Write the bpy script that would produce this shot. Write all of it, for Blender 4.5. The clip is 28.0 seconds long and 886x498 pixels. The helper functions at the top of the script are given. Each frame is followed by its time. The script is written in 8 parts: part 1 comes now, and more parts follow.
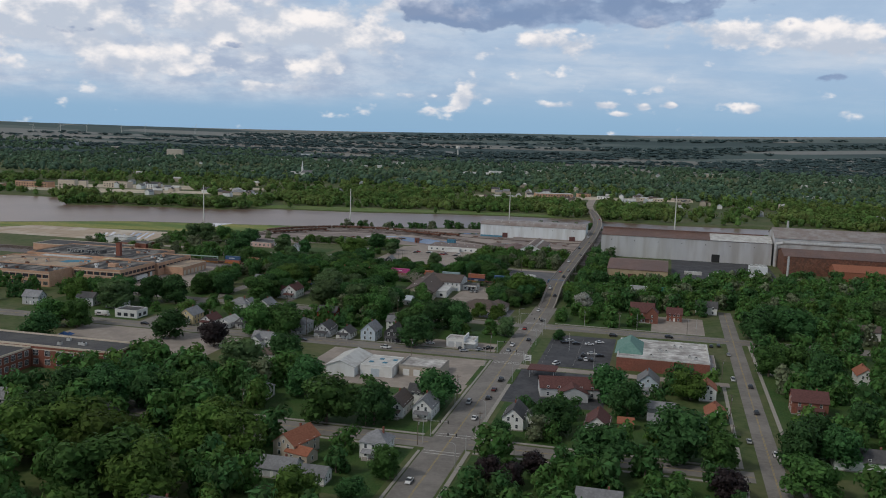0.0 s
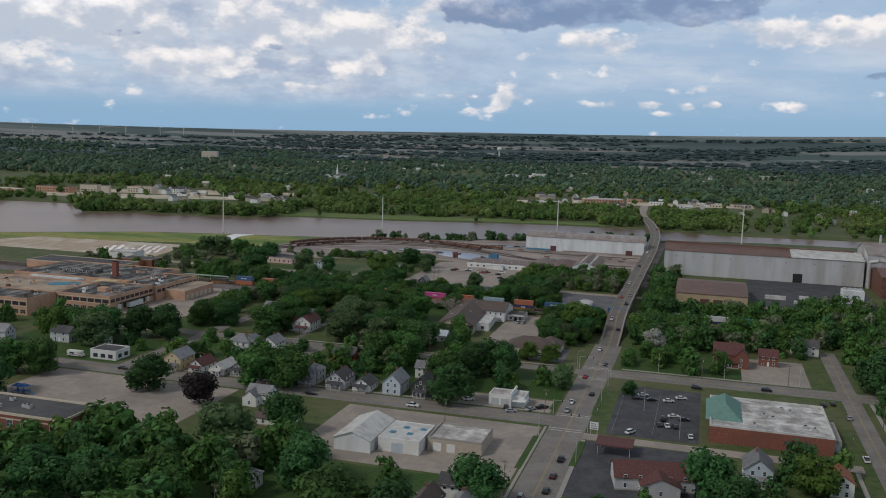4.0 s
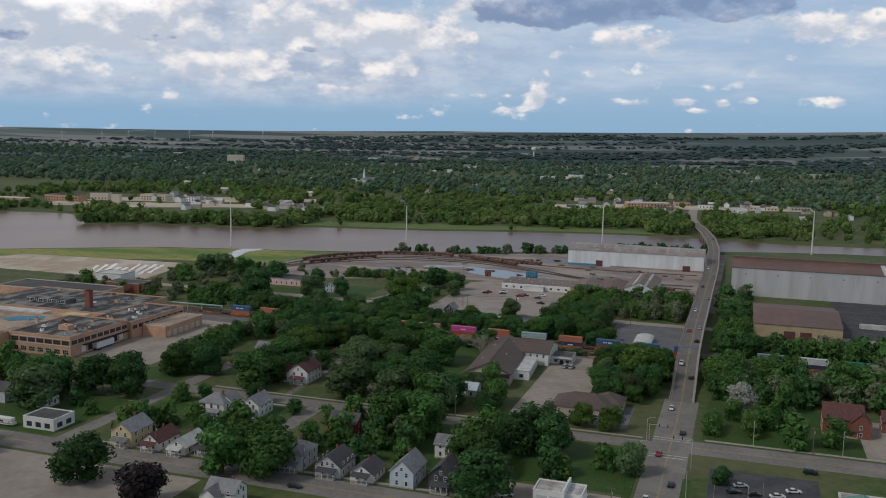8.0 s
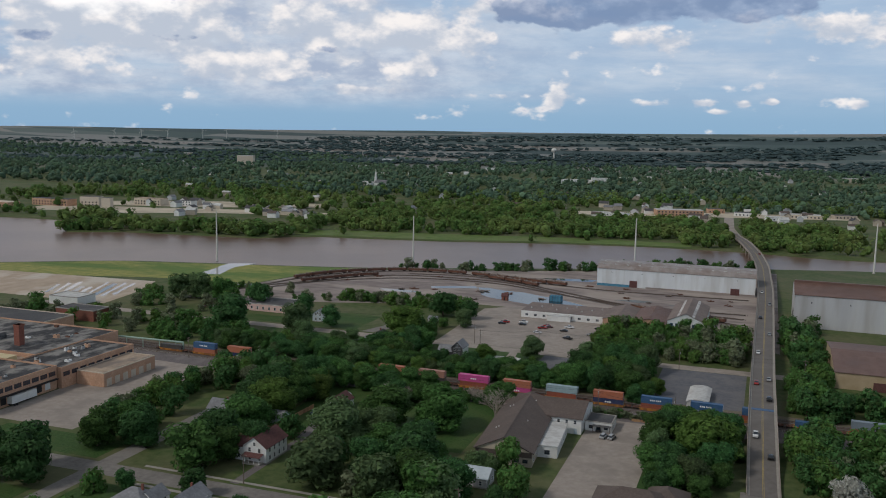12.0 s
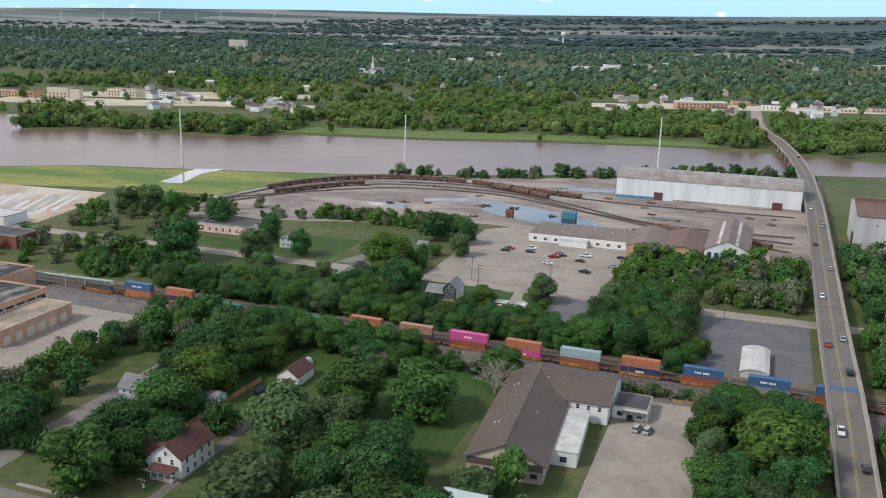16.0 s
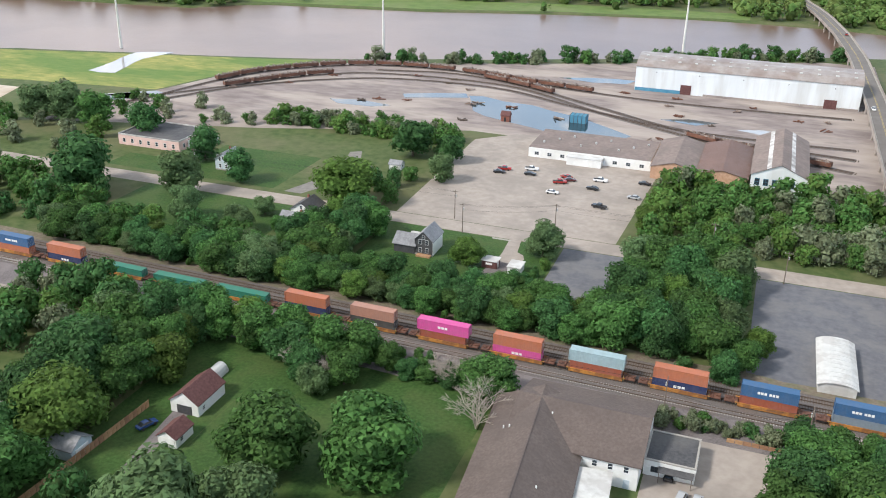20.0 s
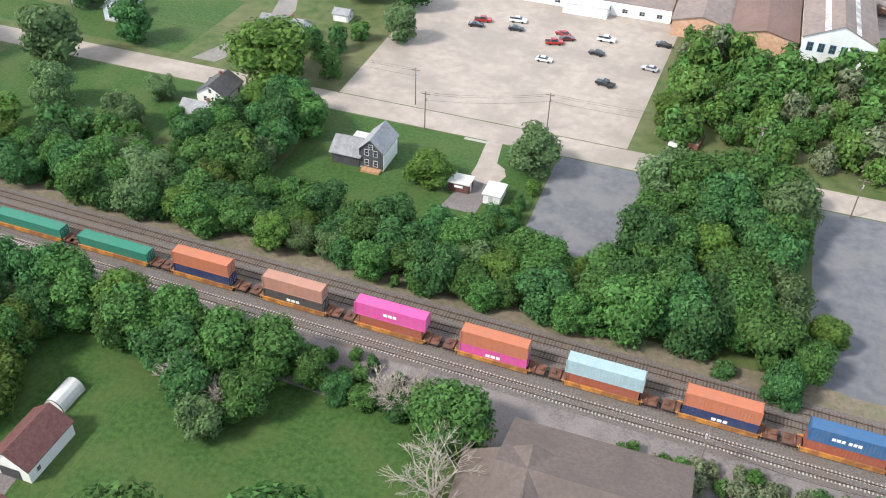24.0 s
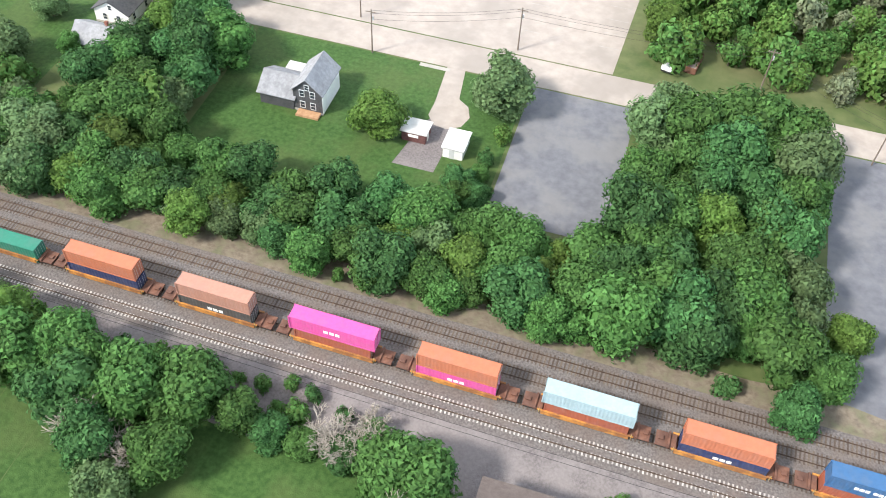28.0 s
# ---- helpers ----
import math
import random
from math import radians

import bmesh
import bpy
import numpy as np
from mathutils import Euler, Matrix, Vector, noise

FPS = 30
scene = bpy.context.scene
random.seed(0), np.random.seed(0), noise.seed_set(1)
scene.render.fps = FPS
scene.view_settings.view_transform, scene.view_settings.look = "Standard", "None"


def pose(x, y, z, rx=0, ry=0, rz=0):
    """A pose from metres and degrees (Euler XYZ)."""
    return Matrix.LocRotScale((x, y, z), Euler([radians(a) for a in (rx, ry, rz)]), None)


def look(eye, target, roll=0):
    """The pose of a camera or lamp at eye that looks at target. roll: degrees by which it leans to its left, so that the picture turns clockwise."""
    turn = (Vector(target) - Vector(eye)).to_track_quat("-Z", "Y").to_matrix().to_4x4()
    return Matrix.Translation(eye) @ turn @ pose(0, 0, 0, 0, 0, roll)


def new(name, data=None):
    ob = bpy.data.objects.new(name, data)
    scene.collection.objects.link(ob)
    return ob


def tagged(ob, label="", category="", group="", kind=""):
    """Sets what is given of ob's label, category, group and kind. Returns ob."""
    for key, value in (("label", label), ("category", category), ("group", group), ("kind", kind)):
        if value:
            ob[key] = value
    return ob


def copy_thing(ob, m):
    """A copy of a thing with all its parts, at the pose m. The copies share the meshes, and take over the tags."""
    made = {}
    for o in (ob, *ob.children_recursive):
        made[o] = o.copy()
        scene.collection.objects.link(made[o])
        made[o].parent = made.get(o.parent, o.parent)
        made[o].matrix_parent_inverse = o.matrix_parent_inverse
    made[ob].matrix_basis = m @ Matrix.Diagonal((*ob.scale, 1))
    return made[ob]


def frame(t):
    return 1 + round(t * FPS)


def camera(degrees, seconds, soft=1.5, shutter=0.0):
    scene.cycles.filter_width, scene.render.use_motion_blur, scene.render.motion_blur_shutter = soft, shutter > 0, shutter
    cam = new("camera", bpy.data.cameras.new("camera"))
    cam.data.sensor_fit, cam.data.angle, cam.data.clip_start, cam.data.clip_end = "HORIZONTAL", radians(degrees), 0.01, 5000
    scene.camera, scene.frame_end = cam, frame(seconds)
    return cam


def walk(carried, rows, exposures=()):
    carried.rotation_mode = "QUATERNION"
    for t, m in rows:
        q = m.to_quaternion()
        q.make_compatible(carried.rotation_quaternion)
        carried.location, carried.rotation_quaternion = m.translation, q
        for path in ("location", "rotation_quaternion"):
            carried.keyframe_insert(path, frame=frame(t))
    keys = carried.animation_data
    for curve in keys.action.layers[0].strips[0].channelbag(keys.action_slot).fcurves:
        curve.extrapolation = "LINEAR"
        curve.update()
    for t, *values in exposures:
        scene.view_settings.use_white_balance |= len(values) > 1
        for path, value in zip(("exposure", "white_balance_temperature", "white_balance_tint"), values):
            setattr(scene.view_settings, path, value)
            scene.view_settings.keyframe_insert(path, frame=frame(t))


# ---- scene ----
cam = camera(52.4, 28.0, 1.0)
TURN = Matrix.Rotation(radians(17.15), 4, "Z")
PATH = [
    (0, (-5.413, -131.34, 111.019), (-5.297, -129.361, 110.757), 1.8),
    (0.5, (-4.888, -119.645, 110.984), (-4.784, -117.665, 110.722), 1.8),
    (1, (-4.448, -107.877, 110.928), (-4.355, -105.897, 110.666), 1.9),
    (1.5, (-4.075, -96.01, 110.943), (-3.993, -94.029, 110.683), 1.9),
    (2, (-3.686, -84.167, 111.036), (-3.615, -82.186, 110.775), 1.8),
    (2.5, (-3.157, -72.553, 111.222), (-3.097, -70.571, 110.961), 1.8),
    (3, (-2.398, -61.01, 111.529), (-2.35, -59.028, 111.269), 1.8),
    (3.5, (-1.617, -49.183, 111.793), (-1.58, -47.201, 111.531), 1.7),
    (5.5, (0.031, -0.548, 112.04), (0.026, 1.435, 111.778), 1.4),
    (6, (0.355, 11.604, 112.052), (0.34, 13.586, 111.79), 1.3),
    (6.5, (0.782, 23.61, 112.147), (0.758, 25.593, 111.885), 1.3),
    (7, (1.228, 35.866, 112.373), (1.196, 37.848, 112.111), 1.1),
    (7.5, (1.79, 48.235, 112.546), (1.75, 50.217, 112.283), 1.0),
    (8, (2.377, 60.703, 112.74), (2.328, 62.685, 112.475), 0.9),
    (8.5, (2.931, 73.262, 112.921), (2.874, 75.243, 112.656), 0.9),
    (9, (3.514, 85.68, 112.995), (3.45, 87.661, 112.729), 0.9),
    (9.5, (3.915, 97.937, 113.028), (3.845, 99.918, 112.762), 0.9),
    (10, (4.135, 109.882, 112.989), (4.06, 111.862, 112.722), 0.9),
    (10.5, (4.333, 121.805, 112.994), (4.254, 123.785, 112.728), 0.9),
    (11, (4.58, 133.675, 112.997), (4.497, 135.655, 112.732), 0.9),
    (11.5, (4.798, 145.362, 112.915), (4.712, 147.343, 112.65), 1.0),
    (13.5, (6.236, 191.807, 112.972), (6.138, 193.787, 112.707), 1.1),
    (14, (6.501, 203.15, 113.144), (6.401, 205.13, 112.875), 1.1),
    (14.5, (6.701, 214.097, 113.242), (6.6, 216.068, 112.918), 1.0),
    (15, (6.66, 225.029, 113.371), (6.561, 226.985, 112.964), 1.1),
    (15.5, (6.857, 235.946, 113.554), (6.76, 237.89, 113.094), 1.1),
    (16, (7.207, 246.975, 113.675), (7.113, 248.906, 113.163), 1.1),
    (16.5, (7.612, 258.491, 113.88), (7.519, 260.413, 113.332), 1.1),
    (17, (8.102, 270.07, 114.051), (8.01, 271.987, 113.489), 1.1),
    (17.5, (8.743, 281.943, 114.268), (8.65, 283.856, 113.693), 1.1),
    (18, (9.412, 293.625, 114.339), (9.32, 295.53, 113.738), 1.1),
    (18.5, (9.843, 305.079, 114.358), (9.752, 306.969, 113.711), 1.1),
    (19, (10.323, 316.602, 114.437), (10.235, 318.474, 113.738), 1.1),
    (19.5, (10.762, 328.176, 114.498), (10.676, 330.028, 113.746), 1.1),
    (20, (11.042, 339.588, 114.709), (10.958, 341.416, 113.903), 1.1),
    (20.5, (11.212, 350.812, 114.926), (11.131, 352.617, 114.069), 1.2),
    (21, (11.123, 361.689, 114.987), (11.049, 363.468, 114.076), 1.3),
    (21.5, (10.989, 372.261, 114.908), (10.923, 374.012, 113.944), 1.5),
    (23.5, (12.518, 411.037, 114.089), (12.481, 412.661, 112.922), 1.84),
    (24, (12.626, 419.028, 114.53), (12.608, 420.604, 113.299), 2.22),
    (24.5, (13.017, 425.606, 114.673), (13.009, 427.127, 113.375), 2.34),
    (25, (13.348, 431.272, 115.15), (13.348, 432.734, 113.785), 2.52),
    (25.5, (13.387, 436.739, 116.067), (13.398, 438.138, 114.637), 2.88),
    (26, (13.411, 442.429, 116.969), (13.433, 443.77, 115.485), 3.17),
    (26.5, (14.176, 447.374, 116.64), (14.198, 448.682, 115.127), 3.16),
    (27, (14.966, 451.981, 116.558), (14.987, 453.265, 115.025), 3.05),
    (27.5, (14.752, 456.538, 116.35), (14.78, 457.827, 114.821), 3.11),
    (28, (14.317, 460.572, 115.955), (14.38, 461.875, 114.438), 3.28),
]
EXPOSURES = [(0, -0.5), (6, -0.52), (13.5, -0.52), (14.4, -0.5), (15.0, -0.3), (15.5, 0.1), (16, 0.5), (16.5, 1.03), (17.5, 1.16), (20, 1.12), (24, 1.56), (26, 1.74), (28, 1.92)]
walk(cam, [(t, TURN @ look(eye, target, roll)) for t, eye, target, roll in PATH], EXPOSURES)

# ---- sky and sun ----
SUN_EL, SUN_AZ = radians(44), radians(226)


def make_world():
    w = bpy.data.worlds.new("sky")
    scene.world = w
    w.use_nodes = True
    nt = w.node_tree
    nt.nodes.clear()
    N, K = nt.nodes.new, nt.links.new

    def math_(op, a, b=None, c=None, clamp=False):
        n = N("ShaderNodeMath")
        n.operation, n.use_clamp = op, clamp
        for i, v in enumerate((a, b, c)):
            if v is None:
                continue
            if isinstance(v, (int, float)):
                n.inputs[i].default_value = v
            else:
                K(v, n.inputs[i])
        return n.outputs[0]

    def ramp(v, lo, hi):
        n = N("ShaderNodeMapRange")
        n.interpolation_type = "SMOOTHSTEP"
        K(v, n.inputs[0])
        n.inputs[1].default_value, n.inputs[2].default_value = lo, hi
        return n.outputs[0]

    def mix(f, a, b):
        n = N("ShaderNodeMix")
        n.data_type = "RGBA"
        for s, v in ((n.inputs[0], f), (n.inputs[6], a), (n.inputs[7], b)):
            if isinstance(v, (int, float)):
                s.default_value = v
            elif isinstance(v, tuple):
                s.default_value = (*v, 1)
            else:
                K(v, s)
        return n.outputs[2]

    geo = N("ShaderNodeTexCoord")
    sep = N("ShaderNodeSeparateXYZ")
    K(geo.outputs["Generated"], sep.inputs[0])
    dx, dy, dz = sep.outputs
    el = math_("MULTIPLY", math_("ARCSINE", dz), 57.2958)
    az = math_("MULTIPLY", math_("ARCTAN2", dx, dy), 57.2958)

    def cloud_noise(sx, sy, oz, lift, detail=7.0, rough=0.58):
        v = N("ShaderNodeCombineXYZ")
        K(math_("MULTIPLY", az, sx), v.inputs[0])
        K(math_("MULTIPLY", math_("ADD", el, lift), sy), v.inputs[1])
        v.inputs[2].default_value = oz
        n = N("ShaderNodeTexNoise")
        n.inputs["Scale"].default_value, n.inputs["Detail"].default_value, n.inputs["Roughness"].default_value = 1, detail, rough
        K(v.outputs[0], n.inputs["Vector"])
        return n.outputs[0]

    sky = N("ShaderNodeTexSky")
    sky.sky_type, sky.sun_disc, sky.sun_elevation, sky.sun_rotation = "NISHITA", False, SUN_EL, SUN_AZ
    sky.air_density, sky.dust_density = 1.0, 0.6
    hazy = mix(ramp(el, 0.0, 5.0), (3.7, 6.3, 9.2), (5.2, 7.2, 9.9))
    base = mix(0.93, sky.outputs[0], hazy)
    # broken cumulus: towers lit from above, grey flat bases
    def blob(a0, e0, wa, we):
        """A soft cloud mass round one bearing and height, in degrees."""
        u = math_("DIVIDE", math_("SUBTRACT", az, a0), wa)
        v = math_("DIVIDE", math_("SUBTRACT", el, e0), we)
        return math_("EXPONENT", math_("MULTIPLY", math_("ADD", math_("MULTIPLY", u, u), math_("MULTIPLY", v, v)), -1.0))

    def billow(scale, oz, da=0.0, de=0.0):
        """Puffy cloud density: broad noise with rounded heads on it."""
        v = N("ShaderNodeCombineXYZ")
        K(math_("MULTIPLY", math_("ADD", az, da), scale), v.inputs[0])
        K(math_("MULTIPLY", math_("ADD", el, de), scale * 1.7), v.inputs[1])
        v.inputs[2].default_value = oz
        n, w = N("ShaderNodeTexNoise"), N("ShaderNodeTexVoronoi")
        n.inputs["Scale"].default_value, n.inputs["Detail"].default_value, n.inputs["Roughness"].default_value = 1.0, 7.0, 0.58
        K(v.outputs[0], n.inputs["Vector"])
        w.voronoi_dimensions, w.feature = "3D", "SMOOTH_F1"
        w.inputs["Scale"].default_value, w.inputs["Detail"].default_value, w.inputs["Roughness"].default_value = 1.7, 3.0, 0.55
        w.inputs["Smoothness"].default_value = 0.5
        K(v.outputs[0], w.inputs["Vector"])
        return math_("SUBTRACT", math_("MULTIPLY", n.outputs[0], 1.0), math_("MULTIPLY", w.outputs["Distance"], 0.34))

    # heaps of cumulus: bearing, height, half width, half height, weight
    heaps = ((-41, 7.4, 4.8, 1.6, 0.8), (-28, 6.0, 1.6, 1.0, 0.3), (-22.5, 6.0, 3.2, 0.9, 0.34), (-44, 3.6, 1.8, 0.7, 0.22), (-33, 3.7, 2.0, 0.7, 0.3), (-30, 3.8, 1.6, 0.6, 0.22), (-25, 2.3, 2.6, 0.42, 0.3),
             (-21.2, 3.9, 0.7, 0.6, 0.36), (-12.8, 2.2, 0.7, 0.75, 0.42), (-17, 2.1, 3.0, 0.22, 0.2), (-6.9, 1.75, 1.2, 0.28, 0.36), (-3.9, 1.85, 0.9, 0.25, 0.36), (-1.6, 1.8, 0.35, 0.2, 0.34), (0.0, 1.9, 0.4, 0.22, 0.34), (-3.0, 1.3, 0.8, 0.18, 0.3), (5.0, 1.9, 0.9, 0.45, 0.3),
             (-7.0, 5.6, 3.2, 1.1, 0.3), (3.2, 6.4, 3.6, 0.9, 0.34), (9.3, 6.0, 2.4, 1.2, 0.42), (-38, 5.2, 6.5, 0.8, 0.24), (-35, 2.9, 8.0, 0.5, 0.1), (-17, 7.4, 3.0, 0.6, 0.25))
    puff, lit_up = billow(0.27, 3.1), billow(0.27, 3.1, -0.35, 0.8)
    mass, crest = None, None
    for a0, e0, wa, we, k in heaps:
        b_ = math_("MULTIPLY", blob(a0, e0, wa, we), k * 1.15)
        c_ = math_("MULTIPLY", b_, math_("DIVIDE", math_("SUBTRACT", el, e0), we))
        mass = b_ if mass is None else math_("ADD", mass, b_)
        crest = c_ if crest is None else math_("ADD", crest, c_)
    left = math_("SUBTRACT", 1.0, ramp(az, -26.0, -8.0))
    wide_ = math_("MULTIPLY", ramp(el, 1.6, 5.5), math_("ADD", math_("MULTIPLY", left, 0.2), 0.03))
    body = math_("ADD", math_("ADD", puff, mass), wide_)
    cover = ramp(body, 0.29, 0.5)
    lit = math_("ADD", math_("ADD", math_("MULTIPLY", math_("SUBTRACT", puff, lit_up), 2.4), math_("MULTIPLY", math_("SUBTRACT", cloud_noise(0.55, 0.8, 33.0, 0.0, 6.0, 0.6), 0.5), 1.6)), math_("MULTIPLY", crest, 2.2))
    lit = ramp(math_("ADD", lit, math_("MULTIPLY", blob(-41, 7.4, 4.6, 1.5), 1.3)), -0.35, 0.95)
    tone = mix(lit, (7.3, 8.1, 9.5), (13.8, 13.1, 12.8))
    # thin milky veil between the heaps
    veil = math_("MULTIPLY", ramp(cloud_noise(0.1, 0.5, 21.0, 0.0, 6.0), 0.42, 0.7), ramp(el, 0.8, 4.0))
    col = mix(math_("MULTIPLY", veil, 0.75), base, (8.6, 9.6, 10.9))
    # a broken grey bank of cloud to the west
    bank = math_("MULTIPLY", ramp(cloud_noise(0.06, 0.34, 47.0, 0.0, 7.0, 0.62), 0.3, 0.58), math_("MULTIPLY", ramp(el, 0.7, 2.4), math_("ADD", math_("MULTIPLY", left, 0.75), 0.2)))
    col = mix(math_("MULTIPLY", bank, 0.9), col, mix(ramp(cloud_noise(0.3, 0.7, 51.0, 0.0, 6.0, 0.62), 0.35, 0.7), (5.6, 6.5, 8.4), (9.6, 10.2, 11.2)))
    col = mix(math_("MULTIPLY", cover, 0.95), col, tone)
    # the towering sunlit head in the west
    col = mix(math_("MULTIPLY", ramp(math_("ADD", blob(-40.5, 7.9, 6.0, 2.0), math_("MULTIPLY", puff, 0.8)), 0.55, 1.0), 0.95), col, (15.0, 14.8, 14.8))
    # slate-blue sheets of cloud in shade
    gloom = math_("MULTIPLY", puff, 0.9)
    for a0, e0, wa, we, k in ((-12.5, 6.9, 6.0, 0.9, 0.5), (-3, 7.5, 8.0, 0.9, 0.55), (-36, 5.1, 5.0, 0.45, 0.26), (8.6, 3.7, 1.8, 0.5, 0.36), (-45, 4.8, 2.5, 0.5, 0.3), (-27, 4.6, 3.0, 0.35, 0.2), (-8, 9.5, 16, 1.4, 0.3), (4.2, 3.2, 0.6, 0.2, 0.3)):
        gloom = math_("ADD", gloom, math_("MULTIPLY", blob(a0, e0, wa, we), k))
    dark = ramp(gloom, 0.36, 0.5)
    col = mix(math_("MULTIPLY", dark, 0.8), col, mix(lit, (2.4, 3.5, 5.9), (4.6, 5.8, 8.2)))
    # a heavier deck of cloud overhead
    col = mix(math_("MULTIPLY", ramp(el, 15.0, 40.0), 0.9), col, (2.5, 2.6, 2.75))
    bg, out = N("ShaderNodeBackground"), N("ShaderNodeOutputWorld")
    bg.inputs[1].default_value = 0.1
    K(col, bg.inputs[0])
    K(bg.outputs[0], out.inputs[0])


make_world()
sun = new("sun", bpy.data.lights.new("sun", "SUN"))
sun.data.energy, sun.data.angle, sun.data.color = 1.75, radians(9), (1.0, 0.95, 0.88)
sun.matrix_world = look((0, 0, 0), (-math.sin(SUN_AZ) * math.cos(SUN_EL), -math.cos(SUN_AZ) * math.cos(SUN_EL), -math.sin(SUN_EL)))


# ---- materials ----
def mat(name, c1, c2, scale=1.0, rough=0.85, bump=0.0, bscale=None, c3=None, scale3=0.05, amt3=0.5, metal=0.0, vary=0.0, island=0.0, stretch=(1, 1, 1), wave=0.0, wave_scale=1.0, wave_axis="X", spec=0.3):
    """Two tones by fine noise, a third by broad stains; optional ribs, bump, and variation between objects or pieces."""
    m = bpy.data.materials.new(name)
    m.use_nodes = True
    nt = m.node_tree
    N, K = nt.nodes.new, nt.links.new
    b = nt.nodes["Principled BSDF"]
    b.inputs["Roughness"].default_value, b.inputs["Metallic"].default_value = rough, metal
    b.inputs["Specular IOR Level"].default_value = spec
    tc, mp = N("ShaderNodeTexCoord"), N("ShaderNodeMapping")
    K(tc.outputs["Object"], mp.inputs[0])
    mp.inputs["Scale"].default_value = stretch

    def noise_(s, d=5.0):
        n = N("ShaderNodeTexNoise")
        n.inputs["Scale"].default_value, n.inputs["Detail"].default_value, n.inputs["Roughness"].default_value = s, d, 0.6
        K(mp.outputs[0], n.inputs["Vector"])
        return n.outputs[0]

    def sharpen(v, lo=0.35, hi=0.65):
        n = N("ShaderNodeMapRange")
        K(v, n.inputs[0])
        n.inputs[1].default_value, n.inputs[2].default_value = lo, hi
        return n.outputs[0]

    def mix(f, a, c, mode="MIX"):
        n = N("ShaderNodeMix")
        n.data_type, n.blend_type = "RGBA", mode
        for s, v in ((n.inputs[0], f), (n.inputs[6], a), (n.inputs[7], c)):
            if isinstance(v, (int, float)):
                s.default_value = v
            elif isinstance(v, tuple):
                s.default_value = (*v, 1)
            else:
                K(v, s)
        return n.outputs[2]

    def scaled(v, k):
        n = N("ShaderNodeMath")
        n.operation = "MULTIPLY"
        K(v, n.inputs[0])
        n.inputs[1].default_value = k
        return n.outputs[0]

    fine = noise_(scale)
    col = mix(sharpen(fine), c1, c2)
    if c3:
        col = mix(scaled(sharpen(noise_(scale3, 4.0), 0.45, 0.6), amt3), col, c3)
    if vary or island:
        src = N("ShaderNodeObjectInfo").outputs["Random"] if vary else N("ShaderNodeNewGeometry").outputs["Random Per Island"]
        hsv = N("ShaderNodeHueSaturation")
        k = vary or island
        for sock, lo, hi in ((hsv.inputs["Value"], 1 - k, 1 + k), (hsv.inputs["Hue"], 0.5 - 0.012 * k, 0.5 + 0.06 * k)):
            r = N("ShaderNodeMapRange")
            K(src, r.inputs[0])
            r.inputs[3].default_value, r.inputs[4].default_value = lo, hi
            K(r.outputs[0], sock)
        K(col, hsv.inputs["Color"])
        col = hsv.outputs[0]
        if vary and island:
            hsv2 = N("ShaderNodeHueSaturation")
            r = N("ShaderNodeMapRange")
            K(N("ShaderNodeNewGeometry").outputs["Random Per Island"], r.inputs[0])
            r.inputs[3].default_value, r.inputs[4].default_value = 1 - island, 1 + island
            K(r.outputs[0], hsv2.inputs["Value"])
            K(col, hsv2.inputs["Color"])
            col = hsv2.outputs[0]
    K(col, b.inputs["Base Color"])
    height = None
    if wave:
        wv = N("ShaderNodeTexWave")
        wv.bands_direction = wave_axis
        wv.inputs["Scale"].default_value = wave_scale
        K(tc.outputs["Object"], wv.inputs["Vector"])
        height = wv.outputs["Fac"]
    elif bump:
        height = noise_(bscale or scale * 2)
    if height is not None:
        bp = N("ShaderNodeBump")
        bp.inputs["Strength"].default_value, bp.inputs["Distance"].default_value = wave or bump, 0.1
        K(height, bp.inputs["Height"])
        K(bp.outputs[0], b.inputs["Normal"])
    return m


M = {}
M["asphalt"] = mat("asphalt", (0.1748, 0.161, 0.149), (0.23, 0.2134, 0.1987), 0.6, c3=(0.2852, 0.2668, 0.2438), scale3=0.08, bump=0.2, bscale=8)
M["black_asphalt"] = mat("black_asphalt", (0.0495, 0.0513, 0.0585), (0.0765, 0.0783, 0.0873), 0.5, c3=(0.117, 0.117, 0.126), scale3=0.12, amt3=0.45, bump=0.2, bscale=8)
M["dark_asphalt"] = mat("dark_asphalt", (0.117, 0.1188, 0.135), (0.1575, 0.1593, 0.1755), 0.5, c3=(0.198, 0.1935, 0.1935), scale3=0.1, amt3=0.6, bump=0.2, bscale=8)
M["concrete"] = mat("concrete", (0.3160, 0.2721, 0.2393), (0.3863, 0.3379, 0.2981), 0.35, c3=(0.2546, 0.2238, 0.1987), scale3=0.06, amt3=0.7, bump=0.1, bscale=6)
M["walk"] = mat("walk", (0.306, 0.289, 0.2635), (0.3825, 0.357, 0.323), 0.7)
M["gravel"] = mat("gravel", (0.1184, 0.1034, 0.1040), (0.1989, 0.1772, 0.1768), 2.5, c3=(0.2557, 0.2298, 0.2236), scale3=0.1, bump=0.6, bscale=5)
M["ballast"] = mat("ballast", (0.0962, 0.0836, 0.08), (0.185, 0.1672, 0.16), 3.0, c3=(0.148, 0.114, 0.096), scale3=0.15, bump=0.8, bscale=5)
M["dirt"] = mat("dirt", (0.1870, 0.1518, 0.1414), (0.2860, 0.2420, 0.2280), 0.14, c3=(0.4400, 0.3795, 0.3306), scale3=0.03, amt3=0.65, stretch=(0.5500, 1.3200, 1.1400), bump=0.4, bscale=0.6)
